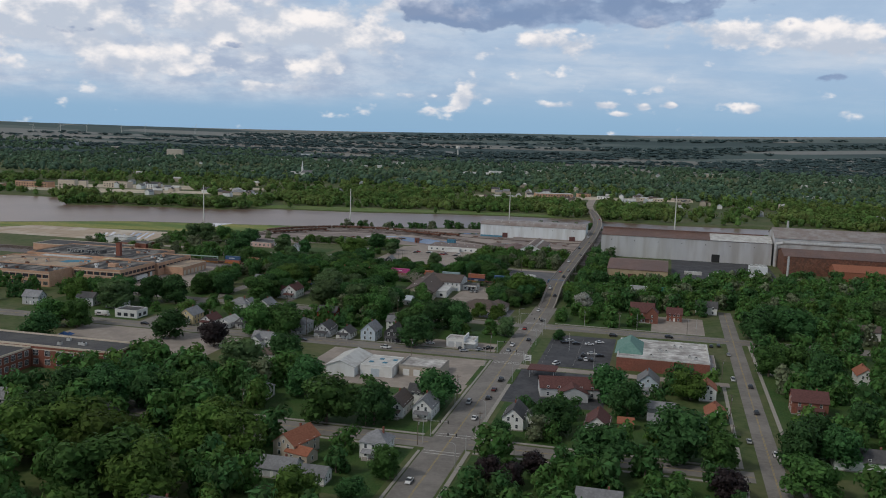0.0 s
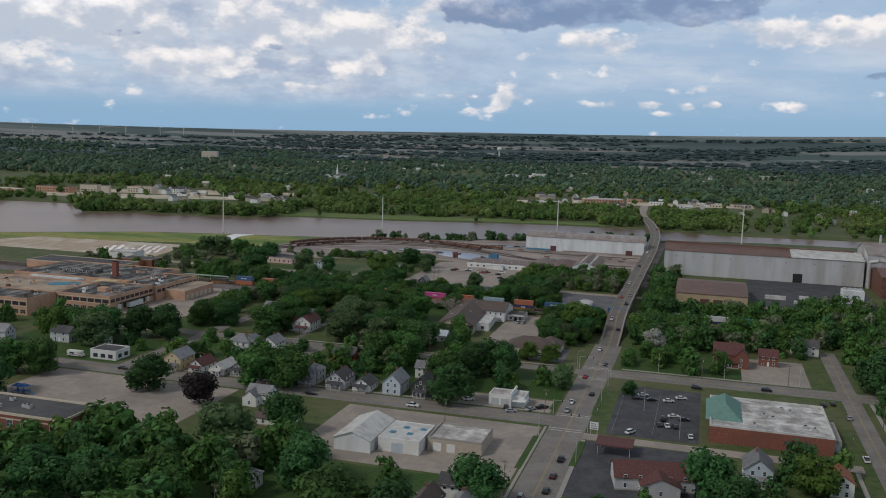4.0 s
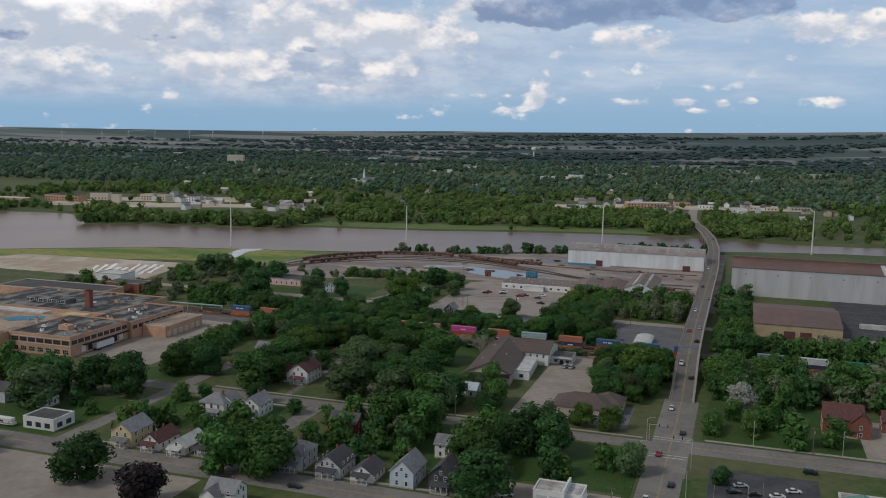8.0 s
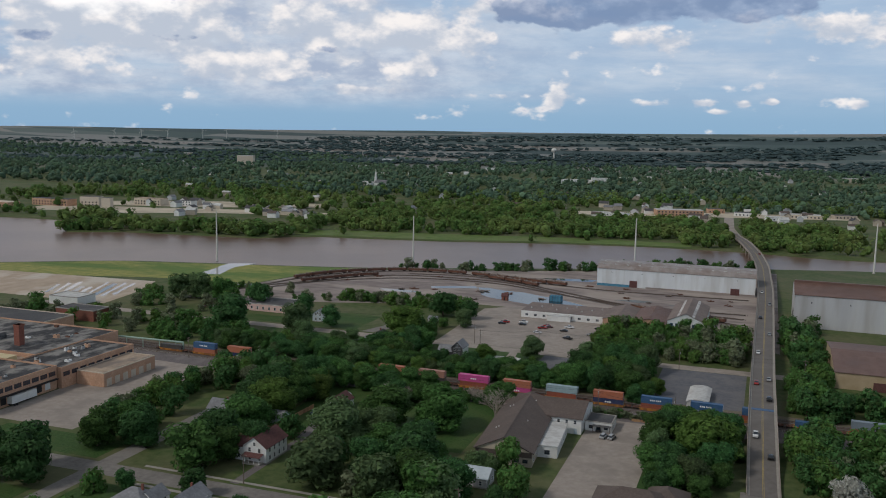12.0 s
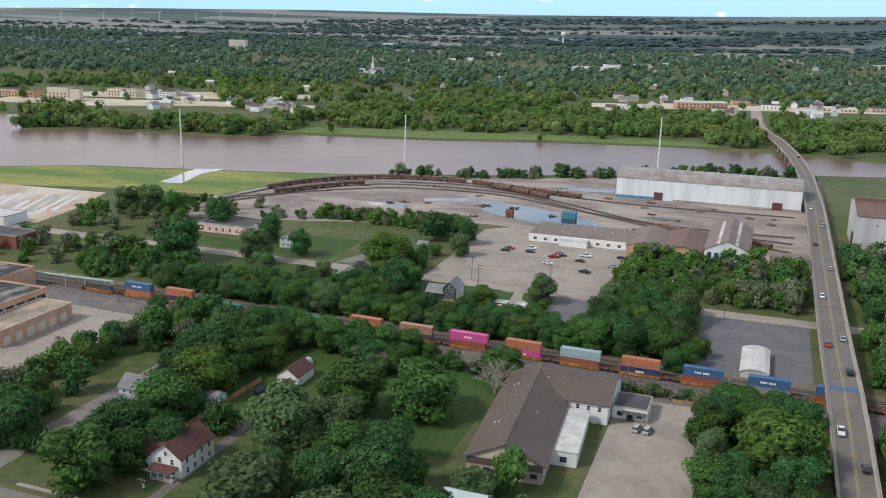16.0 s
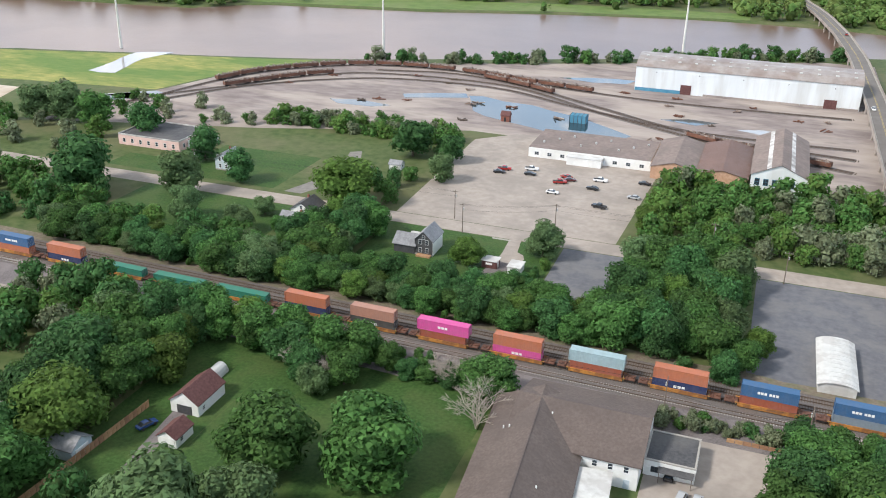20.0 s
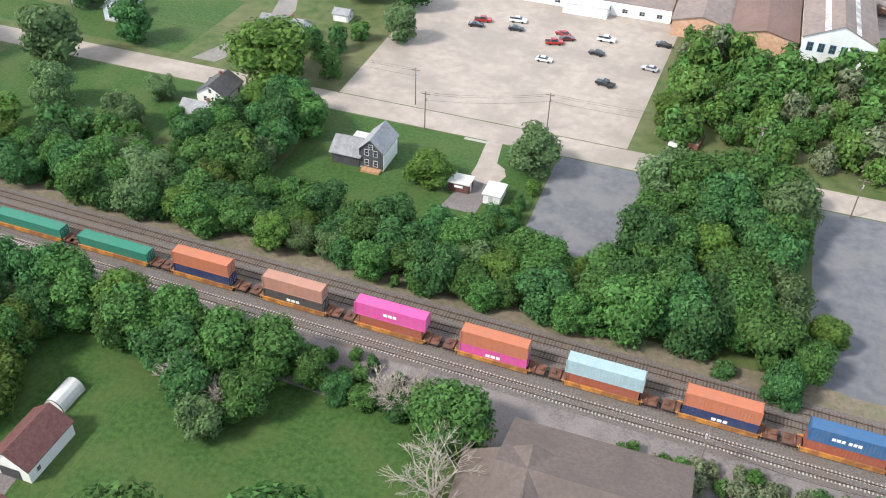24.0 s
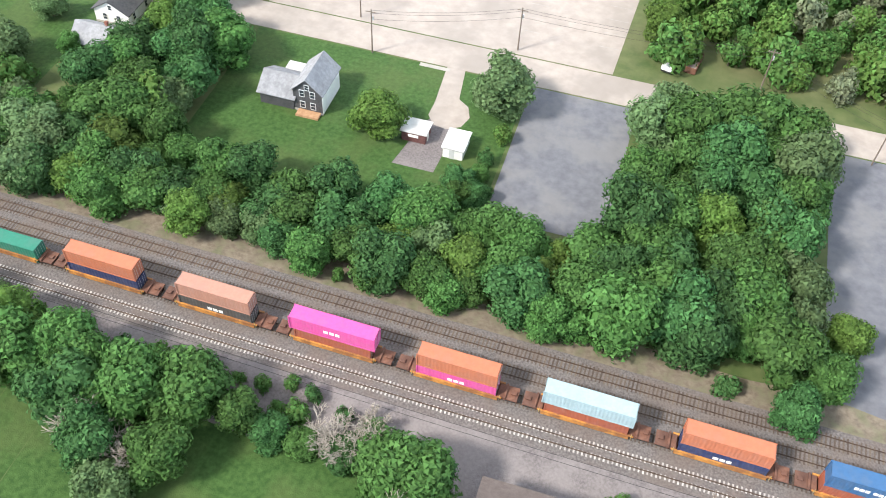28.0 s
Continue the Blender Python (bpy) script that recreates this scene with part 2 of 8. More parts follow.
M["verge"] = mat("verge", (0.15, 0.12, 0.09), (0.24, 0.2, 0.15), 1.2, c3=(0.09, 0.12, 0.045), scale3=0.3, amt3=0.45, bump=0.5)
M["lawn"] = mat("lawn", (0.0252, 0.0651, 0.0120), (0.0540, 0.1126, 0.0258), 1.1, c3=(0.0792, 0.1074, 0.0331), scale3=0.09, amt3=0.45, bump=0.8, bscale=5)
M["field"] = mat("field", (0.1800, 0.2185, 0.0540), (0.3480, 0.3220, 0.1020), 0.2, c3=(0.0840, 0.1725, 0.0360), scale3=0.016, amt3=0.8, stretch=(0.6000, 1.4950, 1.2000), bump=0.5, bscale=1)
M["paint_white"] = mat("paint_white", (0.7, 0.7, 0.68), (0.8, 0.8, 0.78), 0.8, rough=0.6)
M["paint_yellow"] = mat("paint_yellow", (0.34, 0.26, 0.1), (0.46, 0.35, 0.14), 1.5)
M["rail"] = mat("rail", (0.1, 0.07, 0.055), (0.2, 0.15, 0.12), 2, rough=0.45, metal=0.6)
M["sleeper_concrete"] = mat("sleeper_concrete", (0.36, 0.335, 0.31), (0.46, 0.43, 0.4), 3, vary=0.2)
M["sleeper_wood"] = mat("sleeper_wood", (0.075, 0.055, 0.045), (0.14, 0.105, 0.085), 4, vary=0.3)
M["rust"] = mat("rust", (0.13, 0.055, 0.035), (0.22, 0.11, 0.075), 0.8, c3=(0.07, 0.045, 0.04), scale3=0.3, rough=0.8, bump=0.3)
M["scrap"] = mat("scrap", (0.2, 0.13, 0.1), (0.34, 0.3, 0.28), 0.7, c3=(0.12, 0.06, 0.04), scale3=0.25, bump=1.0, island=0.35)
M["bark"] = mat("bark", (0.1, 0.075, 0.055), (0.17, 0.14, 0.115), 3, bump=0.5)
M["bare"] = mat("bare", (0.3, 0.26, 0.22), (0.42, 0.38, 0.33), 2)
M["glass"] = mat("glass", (0.03, 0.04, 0.05), (0.05, 0.06, 0.075), 0.5, rough=0.12, spec=0.6)
M["siding_white"] = mat("siding_white", (0.72, 0.72, 0.7), (0.8, 0.8, 0.78), 0.7, wave=0.25, wave_scale=2.5, wave_axis="Z", rough=0.6, c3=(0.62, 0.61, 0.58), scale3=0.15, amt3=0.4)
M["siding_cream"] = mat("siding_cream", (0.55, 0.45, 0.25), (0.62, 0.52, 0.31), 0.7, wave=0.25, wave_scale=2.5, wave_axis="Z", rough=0.6)
M["siding_grey"] = mat("siding_grey", (0.46, 0.47, 0.48), (0.54, 0.55, 0.56), 0.7, wave=0.25, wave_scale=2.5, wave_axis="Z", rough=0.6)
M["siding_blue"] = mat("siding_blue", (0.45, 0.52, 0.57), (0.53, 0.6, 0.65), 0.7, wave=0.25, wave_scale=2.5, wave_axis="Z", rough=0.6)
M["siding_dark"] = mat("siding_dark", (0.05, 0.05, 0.055), (0.08, 0.08, 0.085), 0.7, wave=0.25, wave_scale=2.5, wave_axis="Z", rough=0.6)
M["siding_tan"] = mat("siding_tan", (0.42, 0.36, 0.29), (0.5, 0.43, 0.35), 0.7, wave=0.25, wave_scale=2.5, wave_axis="Z", rough=0.6)
M["siding_pink"] = mat("siding_pink", (0.62, 0.42, 0.38), (0.72, 0.52, 0.47), 0.4, rough=0.7)
M["siding_red"] = mat("siding_red", (0.3, 0.05, 0.035), (0.38, 0.075, 0.05), 0.5, wave=0.25, wave_scale=2.5, wave_axis="Z", rough=0.6)
M["brick_red"] = mat("brick_red", (0.2, 0.07, 0.05), (0.3, 0.12, 0.085), 1.5, c3=(0.17, 0.08, 0.06), scale3=0.1, bump=0.3, bscale=6)
M["brick_tan"] = mat("brick_tan", (0.52, 0.3, 0.19), (0.62, 0.4, 0.28), 1.2, c3=(0.36, 0.22, 0.15), scale3=0.08, bump=0.3, bscale=6)
M["stone_cream"] = mat("stone_cream", (0.55, 0.47, 0.37), (0.63, 0.55, 0.45), 0.8)
M["roof_brown"] = mat("roof_brown", (0.1105, 0.085, 0.0748), (0.1445, 0.1148, 0.102), 1.5, c3=(0.0935, 0.0748, 0.068), scale3=0.12, bump=0.3, bscale=4)
M["roof_grey"] = mat("roof_grey", (0.2, 0.205, 0.215), (0.28, 0.285, 0.295), 1.5, c3=(0.16, 0.16, 0.17), scale3=0.3, bump=0.3, bscale=4, vary=0.25)
M["roof_dark"] = mat("roof_dark", (0.06, 0.06, 0.065), (0.095, 0.095, 0.1), 1.5, c3=(0.14, 0.135, 0.13), scale3=0.08, amt3=0.5, bump=0.3, bscale=4)
M["roof_maroon"] = mat("roof_maroon", (0.1, 0.045, 0.042), (0.15, 0.07, 0.065), 1.5, bump=0.3, bscale=4)
M["roof_red"] = mat("roof_red", (0.26, 0.095, 0.055), (0.34, 0.14, 0.085), 1.5, bump=0.3, bscale=4)
M["roof_green"] = mat("roof_green", (0.12, 0.24, 0.21), (0.17, 0.3, 0.26), 0.7, wave=0.3, wave_scale=1.2)
M["roof_white"] = mat("roof_white", (0.528, 0.528, 0.5104), (0.6336, 0.6336, 0.616), 0.25, rough=0.6, c3=(0.2992, 0.2728, 0.2552), scale3=0.22, amt3=0.45)
M["roof_patch"] = mat("roof_patch", (0.33, 0.31, 0.3), (0.72, 0.71, 0.69), 0.28, c3=(0.22, 0.2, 0.19), scale3=0.12, amt3=0.6)
M["roof_metal"] = mat("roof_metal", (0.3, 0.26, 0.24), (0.4, 0.36, 0.34), 0.2, wave=0.4, wave_scale=1.5, rough=0.5, metal=0.2, c3=(0.22, 0.15, 0.12), scale3=0.08)
M["roof_brown_metal"] = mat("roof_brown_metal", (0.15, 0.085, 0.065), (0.2, 0.12, 0.095), 0.2, wave=0.4, wave_scale=1.5, rough=0.55, c3=(0.12, 0.08, 0.07), scale3=0.05)
M["metal_white"] = mat("metal_white", (0.7, 0.73, 0.74), (0.77, 0.8, 0.81), 0.15, wave=0.5, wave_scale=1.3, rough=0.5, c3=(0.5, 0.49, 0.46), scale3=0.1, amt3=0.5, stretch=(1, 1, 0.15))
M["metal_grey"] = mat("metal_grey", (0.5, 0.5, 0.51), (0.58, 0.58, 0.58), 0.1, wave=0.5, wave_scale=1.3, rough=0.5, c3=(0.36, 0.33, 0.3), scale3=0.06, amt3=0.6, stretch=(1, 1, 0.15))
M["metal_tan"] = mat("metal_tan", (0.42, 0.32, 0.2), (0.5, 0.39, 0.26), 0.2, wave=0.4, wave_scale=1.3, rough=0.55)
M["metal_teal"] = mat("metal_teal", (0.06, 0.2, 0.3), (0.1, 0.27, 0.38), 0.3)
M["roof_taupe"] = mat("roof_taupe", (0.19, 0.15, 0.135), (0.25, 0.2, 0.18), 0.6, c3=(0.15, 0.125, 0.115), scale3=0.1, bump=0.2, bscale=4)
M["roof_tar"] = mat("roof_tar", (0.03, 0.03, 0.032), (0.06, 0.06, 0.063), 0.7, c3=(0.42, 0.4, 0.37), scale3=0.13, amt3=0.55, stretch=(1, 0.5, 1), bump=0.3, bscale=4)
M["roof_tan"] = mat("roof_tan", (0.38, 0.29, 0.21), (0.47, 0.37, 0.28), 0.4, c3=(0.16, 0.14, 0.13), scale3=0.08, amt3=0.7)
M["slab"] = mat("slab", (0.4, 0.315, 0.235), (0.5, 0.4, 0.31), 0.12, c3=(0.6, 0.55, 0.48), scale3=0.03, amt3=0.8, stretch=(1, 0.5, 1), bump=0.2, bscale=2)
M["sand"] = mat("sand", (0.5, 0.43, 0.33), (0.64, 0.57, 0.46), 0.05, c3=(0.36, 0.31, 0.23), scale3=0.02, amt3=0.6, stretch=(0.6, 1.4, 1))
M["park"] = mat("park", (0.09, 0.15, 0.035), (0.14, 0.2, 0.055), 0.1, c3=(0.17, 0.19, 0.08), scale3=0.02, amt3=0.5)
M["sill_orange"] = mat("sill_orange", (0.4, 0.17, 0.04), (0.52, 0.24, 0.06), 1.5, c3=(0.16, 0.07, 0.04), scale3=0.5, amt3=0.7)
M["play_blue"] = mat("play_blue", (0.03, 0.1, 0.28), (0.05, 0.14, 0.36), 0.8, rough=0.5)
M["pipe_green"] = mat("pipe_green", (0.3, 0.42, 0.35), (0.36, 0.48, 0.41), 0.5)
M["steel"] = mat("steel", (0.45, 0.45, 0.44), (0.55, 0.55, 0.54), 0.5, rough=0.45, metal=0.3)
M["pole_white"] = mat("pole_white", (0.62, 0.6, 0.55), (0.7, 0.68, 0.63), 1.0, rough=0.5)
M["black"] = mat("black", (0.02, 0.02, 0.02), (0.035, 0.035, 0.035), 3, rough=0.7)
M["pole_wood"] = mat("pole_wood", (0.13, 0.1, 0.08), (0.2, 0.16, 0.13), 2)
M["fence_wood"] = mat("fence_wood", (0.3, 0.16, 0.09), (0.4, 0.23, 0.14), 1.5, vary=0.2)
M["leaf_a"] = mat("leaf_a", (0.0581, 0.1315, 0.0317), (0.0992, 0.1894, 0.0537), 0.6, rough=0.75, spec=0.15, vary=0.26, island=0.45)
M["leaf_b"] = mat("leaf_b", (0.0455, 0.1142, 0.0357), (0.0785, 0.1653, 0.0562), 0.6, rough=0.75, spec=0.15, vary=0.26, island=0.45)
M["leaf_c"] = mat("leaf_c", (0.0796, 0.1392, 0.0271), (0.1218, 0.1824, 0.0434), 0.6, rough=0.75, spec=0.15, vary=0.32, island=0.4)
M["leaf_d"] = mat("leaf_d", (0.0935, 0.1484, 0.0594), (0.1336, 0.1945, 0.0833), 0.6, rough=0.75, spec=0.15, vary=0.32, island=0.35)
M["leaf_maroon"] = mat("leaf_maroon", (0.012, 0.007, 0.008), (0.02, 0.011, 0.012), 0.6, rough=0.6, island=0.35)
M["leaf_blossom"] = mat("leaf_blossom", (0.35, 0.35, 0.3), (0.5, 0.5, 0.45), 0.6, rough=0.7, island=0.3)
# Sunlight on the far bank is put into this brighter leaf colour.
M["leaf_far_sunlit"] = mat("leaf_far_sunlit", (0.0845, 0.1523, 0.0390), (0.1560, 0.2284, 0.0632), 0.05, rough=0.75, spec=0.15, c3=(0.2210, 0.2577, 0.0803), scale3=0.012, amt3=0.6, island=0.45)
# Cloud shade and blue haze over the town, put into the leaf colour.
M["leaf_town_shaded"] = mat("leaf_town_shaded", (0.0473, 0.0916, 0.0570), (0.0915, 0.1455, 0.0890), 0.05, rough=0.7, spec=0.12, c3=(0.1183, 0.1683, 0.0890), scale3=0.006, amt3=0.6, island=0.4)
# The blue of aerial haze is mixed into these distant leaves.
M["leaf_distant_hazy"] = mat("leaf_distant_hazy", (0.045, 0.076, 0.078), (0.06, 0.094, 0.094), 0.01, rough=0.75, spec=0.1, island=0.2)



def translucent(name, k=0.36):
    """Lets some light through a leaf material."""
    nt = M[name].node_tree
    b, out = nt.nodes["Principled BSDF"], nt.nodes["Material Output"]
    tr, mx = nt.nodes.new("ShaderNodeBsdfTranslucent"), nt.nodes.new("ShaderNodeMixShader")
    nt.links.new(b.inputs["Base Color"].links[0].from_socket, tr.inputs[0])
    mx.inputs[0].default_value = k
    nt.links.new(b.outputs[0], mx.inputs[1])
    nt.links.new(tr.outputs[0], mx.inputs[2])
    nt.links.new(mx.outputs[0], out.inputs[0])


for k_ in ("leaf_a", "leaf_b", "leaf_c", "leaf_d", "leaf_blossom", "leaf_far_sunlit"):
    translucent(k_)


def water_mat(name, c, rough, ripple):
    m = mat(name, tuple(v * 0.9 for v in c), c, 0.02, rough=rough, bump=ripple, bscale=0.35, c3=tuple(v * 1.25 for v in c), scale3=0.008, amt3=0.7, spec=0.5 if rough < 0.2 else 0.2)
    return m


M["river"] = water_mat("river_water", (0.165, 0.108, 0.085), 0.3, 0.6)
M["pond"] = water_mat("pond_water", (0.03, 0.05, 0.06), 0.03, 0.03)
M["pond_pale"] = water_mat("pond_pale", (0.3, 0.29, 0.28), 0.08, 0.05)


# ---- helpers for building ----
def bm_box(bm, x0, x1, y0, y1, z0, z1, m=None):
    vs = [bm.verts.new((x, y, z)) for z in (z0, z1) for x, y in ((x0, y0), (x1, y0), (x1, y1), (x0, y1))]
    if m is not None:
        for v in vs:
            v.co = m @ v.co
    for f in ((3, 2, 1, 0), (4, 5, 6, 7), (0, 1, 5, 4), (1, 2, 6, 5), (2, 3, 7, 6), (3, 0, 4, 7)):
        bm.faces.new([vs[i] for i in f])
    return vs


def bm_tube(bm, p, q, r0, r1, n=8, caps=True):
    p, q = Vector(p), Vector(q)
    rot = (q - p).to_track_quat("Z", "Y")
    a, b = [], []
    for i in range(n):
        w = 2 * math.pi * i / n
        d = rot @ Vector((math.cos(w), math.sin(w), 0))
        a.append(bm.verts.new(p + d * r0))
        b.append(bm.verts.new(q + d * r1))
    for i in range(n):
        bm.faces.new((a[i], a[(i + 1) % n], b[(i + 1) % n], b[i]))
    if caps:
        bm.faces.new(a[::-1])
        bm.faces.new(b)


def bm_prism(bm, pts, z0, z1):
    lo = [bm.verts.new((x, y, z0)) for x, y in pts]
    hi = [bm.verts.new((x, y, z1)) for x, y in pts]
    n = len(pts)
    bm.faces.new(hi)
    for i in range(n):
        bm.faces.new((lo[i], lo[(i + 1) % n], hi[(i + 1) % n], hi[i]))


def mesh_of(name, bm, material, smooth=False):
    me = bpy.data.meshes.new(name)
    bm.normal_update()
    bm.to_mesh(me)
    bm.free()
    me.materials.append(M[material] if isinstance(material, str) else material)
    if smooth:
        me.polygons.foreach_set("use_smooth", [True] * len(me.polygons))
    return me


def part(name, bm, material, parent=None, label="", smooth=False):
    """Links a bmesh as one mesh object under a thing or a part."""
    ob = new(name, mesh_of(name, bm, material, smooth))
    if parent:
        ob.parent = parent
    return tagged(ob, label)


def thing(name, label, category, m=None, group="", kind=""):
    ob = new(name)
    if m is not None:
        ob.matrix_world = m
    return tagged(ob, label, category, group, kind)


def boxpart(name, dims, material, parent=None, label="", m=None):
    bm = bmesh.new()
    bm_box(bm, *dims, m)
    return part(name, bm, material, parent, label)


def sheet(name, pts, z, material, label, category):
    """A flat piece of the ground with a kerb-high edge."""
    bm = bmesh.new()
    area = sum(a[0] * b[1] - b[0] * a[1] for a, b in zip(pts, pts[1:] + pts[:1]))
    bm_prism(bm, pts if area > 0 else pts[::-1], -0.3, z)
    return tagged(part(name, bm, material), label, category, kind="structure")


def rect(x0, x1, y0, y1):
    return [(x0, y0), (x1, y0), (x1, y1), (x0, y1)]


def interp(x, pts):
    return float(np.interp(x, [p[0] for p in pts], [p[1] for p in pts]))


# ---- ground, river, roads ----
S_BANK = [(-4900, -1000), (-2000, 130), (-842, 600), (-642, 690), (-541, 755), (-462, 777), (-376, 799), (-314, 822), (-200, 876), (-57, 948), (60, 985), (300, 1000), (4900, 1000)]
N_BANK = [(-4900, 0), (-2000, 700), (-860, 985), (-765, 980), (-735, 890), (-671, 924), (-585, 935), (-513, 943), (-495, 980), (-358, 1005), (-243, 1045), (-146, 1066), (-57, 1067), (19, 1051), (100, 1060), (300, 1090), (4900, 1300)]


def rise(x, y):
    """The land climbs slowly to the skyline."""
    r = math.hypot(x + 60, y - 300)
    side = 0.956 * (x + 60) + 0.295 * (y - 300)
    k = min(1.25, max(0.0, (r - 2600) / 2250))
    return 105.0 * k ** 1.25 + 0.02 * side * min(1.0, k * 1.3)


def make_ground():
    xs = [-4900, -4400, -3900, -3400, -2900, -2500, -2100, -1800, -1600] + list(range(-1500, 1001, 25)) + [1150, 1300, 1500, 1800, 2200, 2600, 3000, 3500, 4000, 4500, 4900]
    bm = bmesh.new()
    rows = []
    for x in xs:
        s, n = interp(x, S_BANK), interp(x, N_BANK)
        wob = 2.5 * noise.noise((x * 0.03, 0, 0)) + 1.5 * noise.noise((x * 0.11, 5, 0))
        s, n = s + wob, n + wob * 0.7
        low = min(-400, s - 900)
        ys = [(-4800, 0), (-3000, 0), (min(-1500, low - 300), 0)]
        ys += [(low + (s - low) * k / 12, 0) for k in range(13)]
        ys += [(s + 5, -2.5), ((s + n) / 2, -3), (n - 5, -2.5), (n, 0)]
        ys += [(n + (4850 - n) * k, 0) for k in (0.01, 0.03, 0.06, 0.1, 0.15, 0.2, 0.27, 0.34, 0.41, 0.48, 0.55, 0.62, 0.69, 0.76, 0.83, 0.89, 0.95, 1.0)]
        rows.append([bm.verts.new((x, y, z + rise(x, y))) for y, z in ys])
    for a, b in zip(rows, rows[1:]):
        for i in range(len(a) - 1):
            bm.faces.new((a[i], b[i], b[i + 1], a[i + 1]))
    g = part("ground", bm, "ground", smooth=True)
    tagged(g, "green grassy ground with far crop fields to the horizon, haze put into their colours", "ground", kind="structure")


def ground_mat():
    m = mat("ground", (0.05, 0.085, 0.022), (0.1, 0.125, 0.045), 0.25, c3=(0.16, 0.14, 0.08), scale3=0.025, amt3=0.45, bump=0.4, bscale=2)
    nt = m.node_tree
    N, K = nt.nodes.new, nt.links.new
    b = nt.nodes["Principled BSDF"]
    near = b.inputs["Base Color"].links[0].from_socket
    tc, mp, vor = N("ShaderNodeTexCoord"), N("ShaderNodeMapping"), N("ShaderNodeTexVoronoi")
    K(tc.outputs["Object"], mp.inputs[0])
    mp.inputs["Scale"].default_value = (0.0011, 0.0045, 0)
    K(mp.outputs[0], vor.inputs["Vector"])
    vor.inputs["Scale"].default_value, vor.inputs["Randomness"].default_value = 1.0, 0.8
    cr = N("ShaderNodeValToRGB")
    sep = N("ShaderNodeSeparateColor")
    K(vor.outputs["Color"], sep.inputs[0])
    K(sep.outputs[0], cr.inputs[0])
    # Far crop fields; aerial haze is painted in as pale, bluish tones.
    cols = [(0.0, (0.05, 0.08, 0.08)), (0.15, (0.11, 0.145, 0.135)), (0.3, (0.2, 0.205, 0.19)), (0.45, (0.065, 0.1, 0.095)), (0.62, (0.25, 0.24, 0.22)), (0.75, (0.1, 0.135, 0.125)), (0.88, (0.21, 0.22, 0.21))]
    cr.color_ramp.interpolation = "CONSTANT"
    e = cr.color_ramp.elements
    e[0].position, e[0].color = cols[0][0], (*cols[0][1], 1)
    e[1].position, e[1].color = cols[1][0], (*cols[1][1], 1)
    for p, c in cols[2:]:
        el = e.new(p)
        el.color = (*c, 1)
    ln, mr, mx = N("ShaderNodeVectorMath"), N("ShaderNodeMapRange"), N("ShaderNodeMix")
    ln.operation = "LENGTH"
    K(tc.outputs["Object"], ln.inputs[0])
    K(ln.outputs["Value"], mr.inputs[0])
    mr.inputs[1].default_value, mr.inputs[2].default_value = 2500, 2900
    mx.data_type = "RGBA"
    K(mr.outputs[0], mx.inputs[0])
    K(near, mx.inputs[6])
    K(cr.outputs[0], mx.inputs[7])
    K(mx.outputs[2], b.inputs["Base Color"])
    return m


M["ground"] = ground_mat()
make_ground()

bm = bmesh.new()
stations = [-4800, -3500, -2500, -1800] + list(range(-1500, 1001, 50)) + [1500, 2500, 4800]
lo = [bm.verts.new((x, interp(x, S_BANK) - 2, -0.9)) for x in stations]
hi = [bm.verts.new((x, interp(x, N_BANK) + 2, -0.9)) for x in stations]
for i in range(len(stations) - 1):
    bm.faces.new((lo[i], lo[i + 1], hi[i + 1], hi[i]))
tagged(part("water", bm, "river"), "wide muddy brown river in flood", "river", kind="structure")

# blocked ground: no tree stands here (x0, x1, y0, y1)
CLEAR = []
STREETS = []


def street(name, x0, x1, y0, y1, material="asphalt", label="", walks=True, lines=True):
    along_x = (x1 - x0) > (y1 - y0)
    STREETS.append(name)
    sheet(name, rect(x0, x1, y0, y1), 0.046 + 0.004 * (len(STREETS) % 3) if name != "road" else 0.05, material, label or "worn grey asphalt street", "street")
    CLEAR.append((x0 - 3, x1 + 3, y0 - 3, y1 + 3))
    if lines:
        bm = bmesh.new()
        c = (y0 + y1) / 2 if along_x else (x0 + x1) / 2
        for d in (-0.18, 0.18):
            if along_x:
                bm_box(bm, x0, x1, c + d - 0.07, c + d + 0.07, 0.04, 0.056)
            else:
                bm_box(bm, c + d - 0.07, c + d + 0.07, y0, y1, 0.04, 0.056)
        tagged(part("lane_line", bm, "paint_yellow"), "double yellow centre line on asphalt", "road marking", kind="structure")


def pavement(x0, x1, y0, y1):
    sheet("pavement", rect(x0, x1, y0, y1), 0.14, "walk", "pale concrete footpath slabs beside a street", "pavement")


MX = -36.5
street("road", MX - 7, MX + 7, -400, 442, label="wide grey main road of worn asphalt")
street("street_south", -600, MX - 7, 168.5, 179.5)
street("street_south_east", MX + 7, 68, 171, 181)
street("street_middle", -700, MX - 7, 298, 311)
street("lane", MX + 7, 67, 287, 294, "concrete", "pale concrete lane beside a store", lines=False)
street("street_east", MX + 7, 500, 377, 391)
street("street_west", -300, MX - 7, 377, 386, lines=False)
street("side_street", 70.5, 78.5, -300, 470)
street("side_street_west", -247, -240, 311, 470, "asphalt", lines=False)
street("side_street_mid", -179, -172, 311, 377, "asphalt", lines=False)
street("street_north", -470, 62, 588.4, 597, "concrete", "pale concrete street beside a parking lot", lines=False)
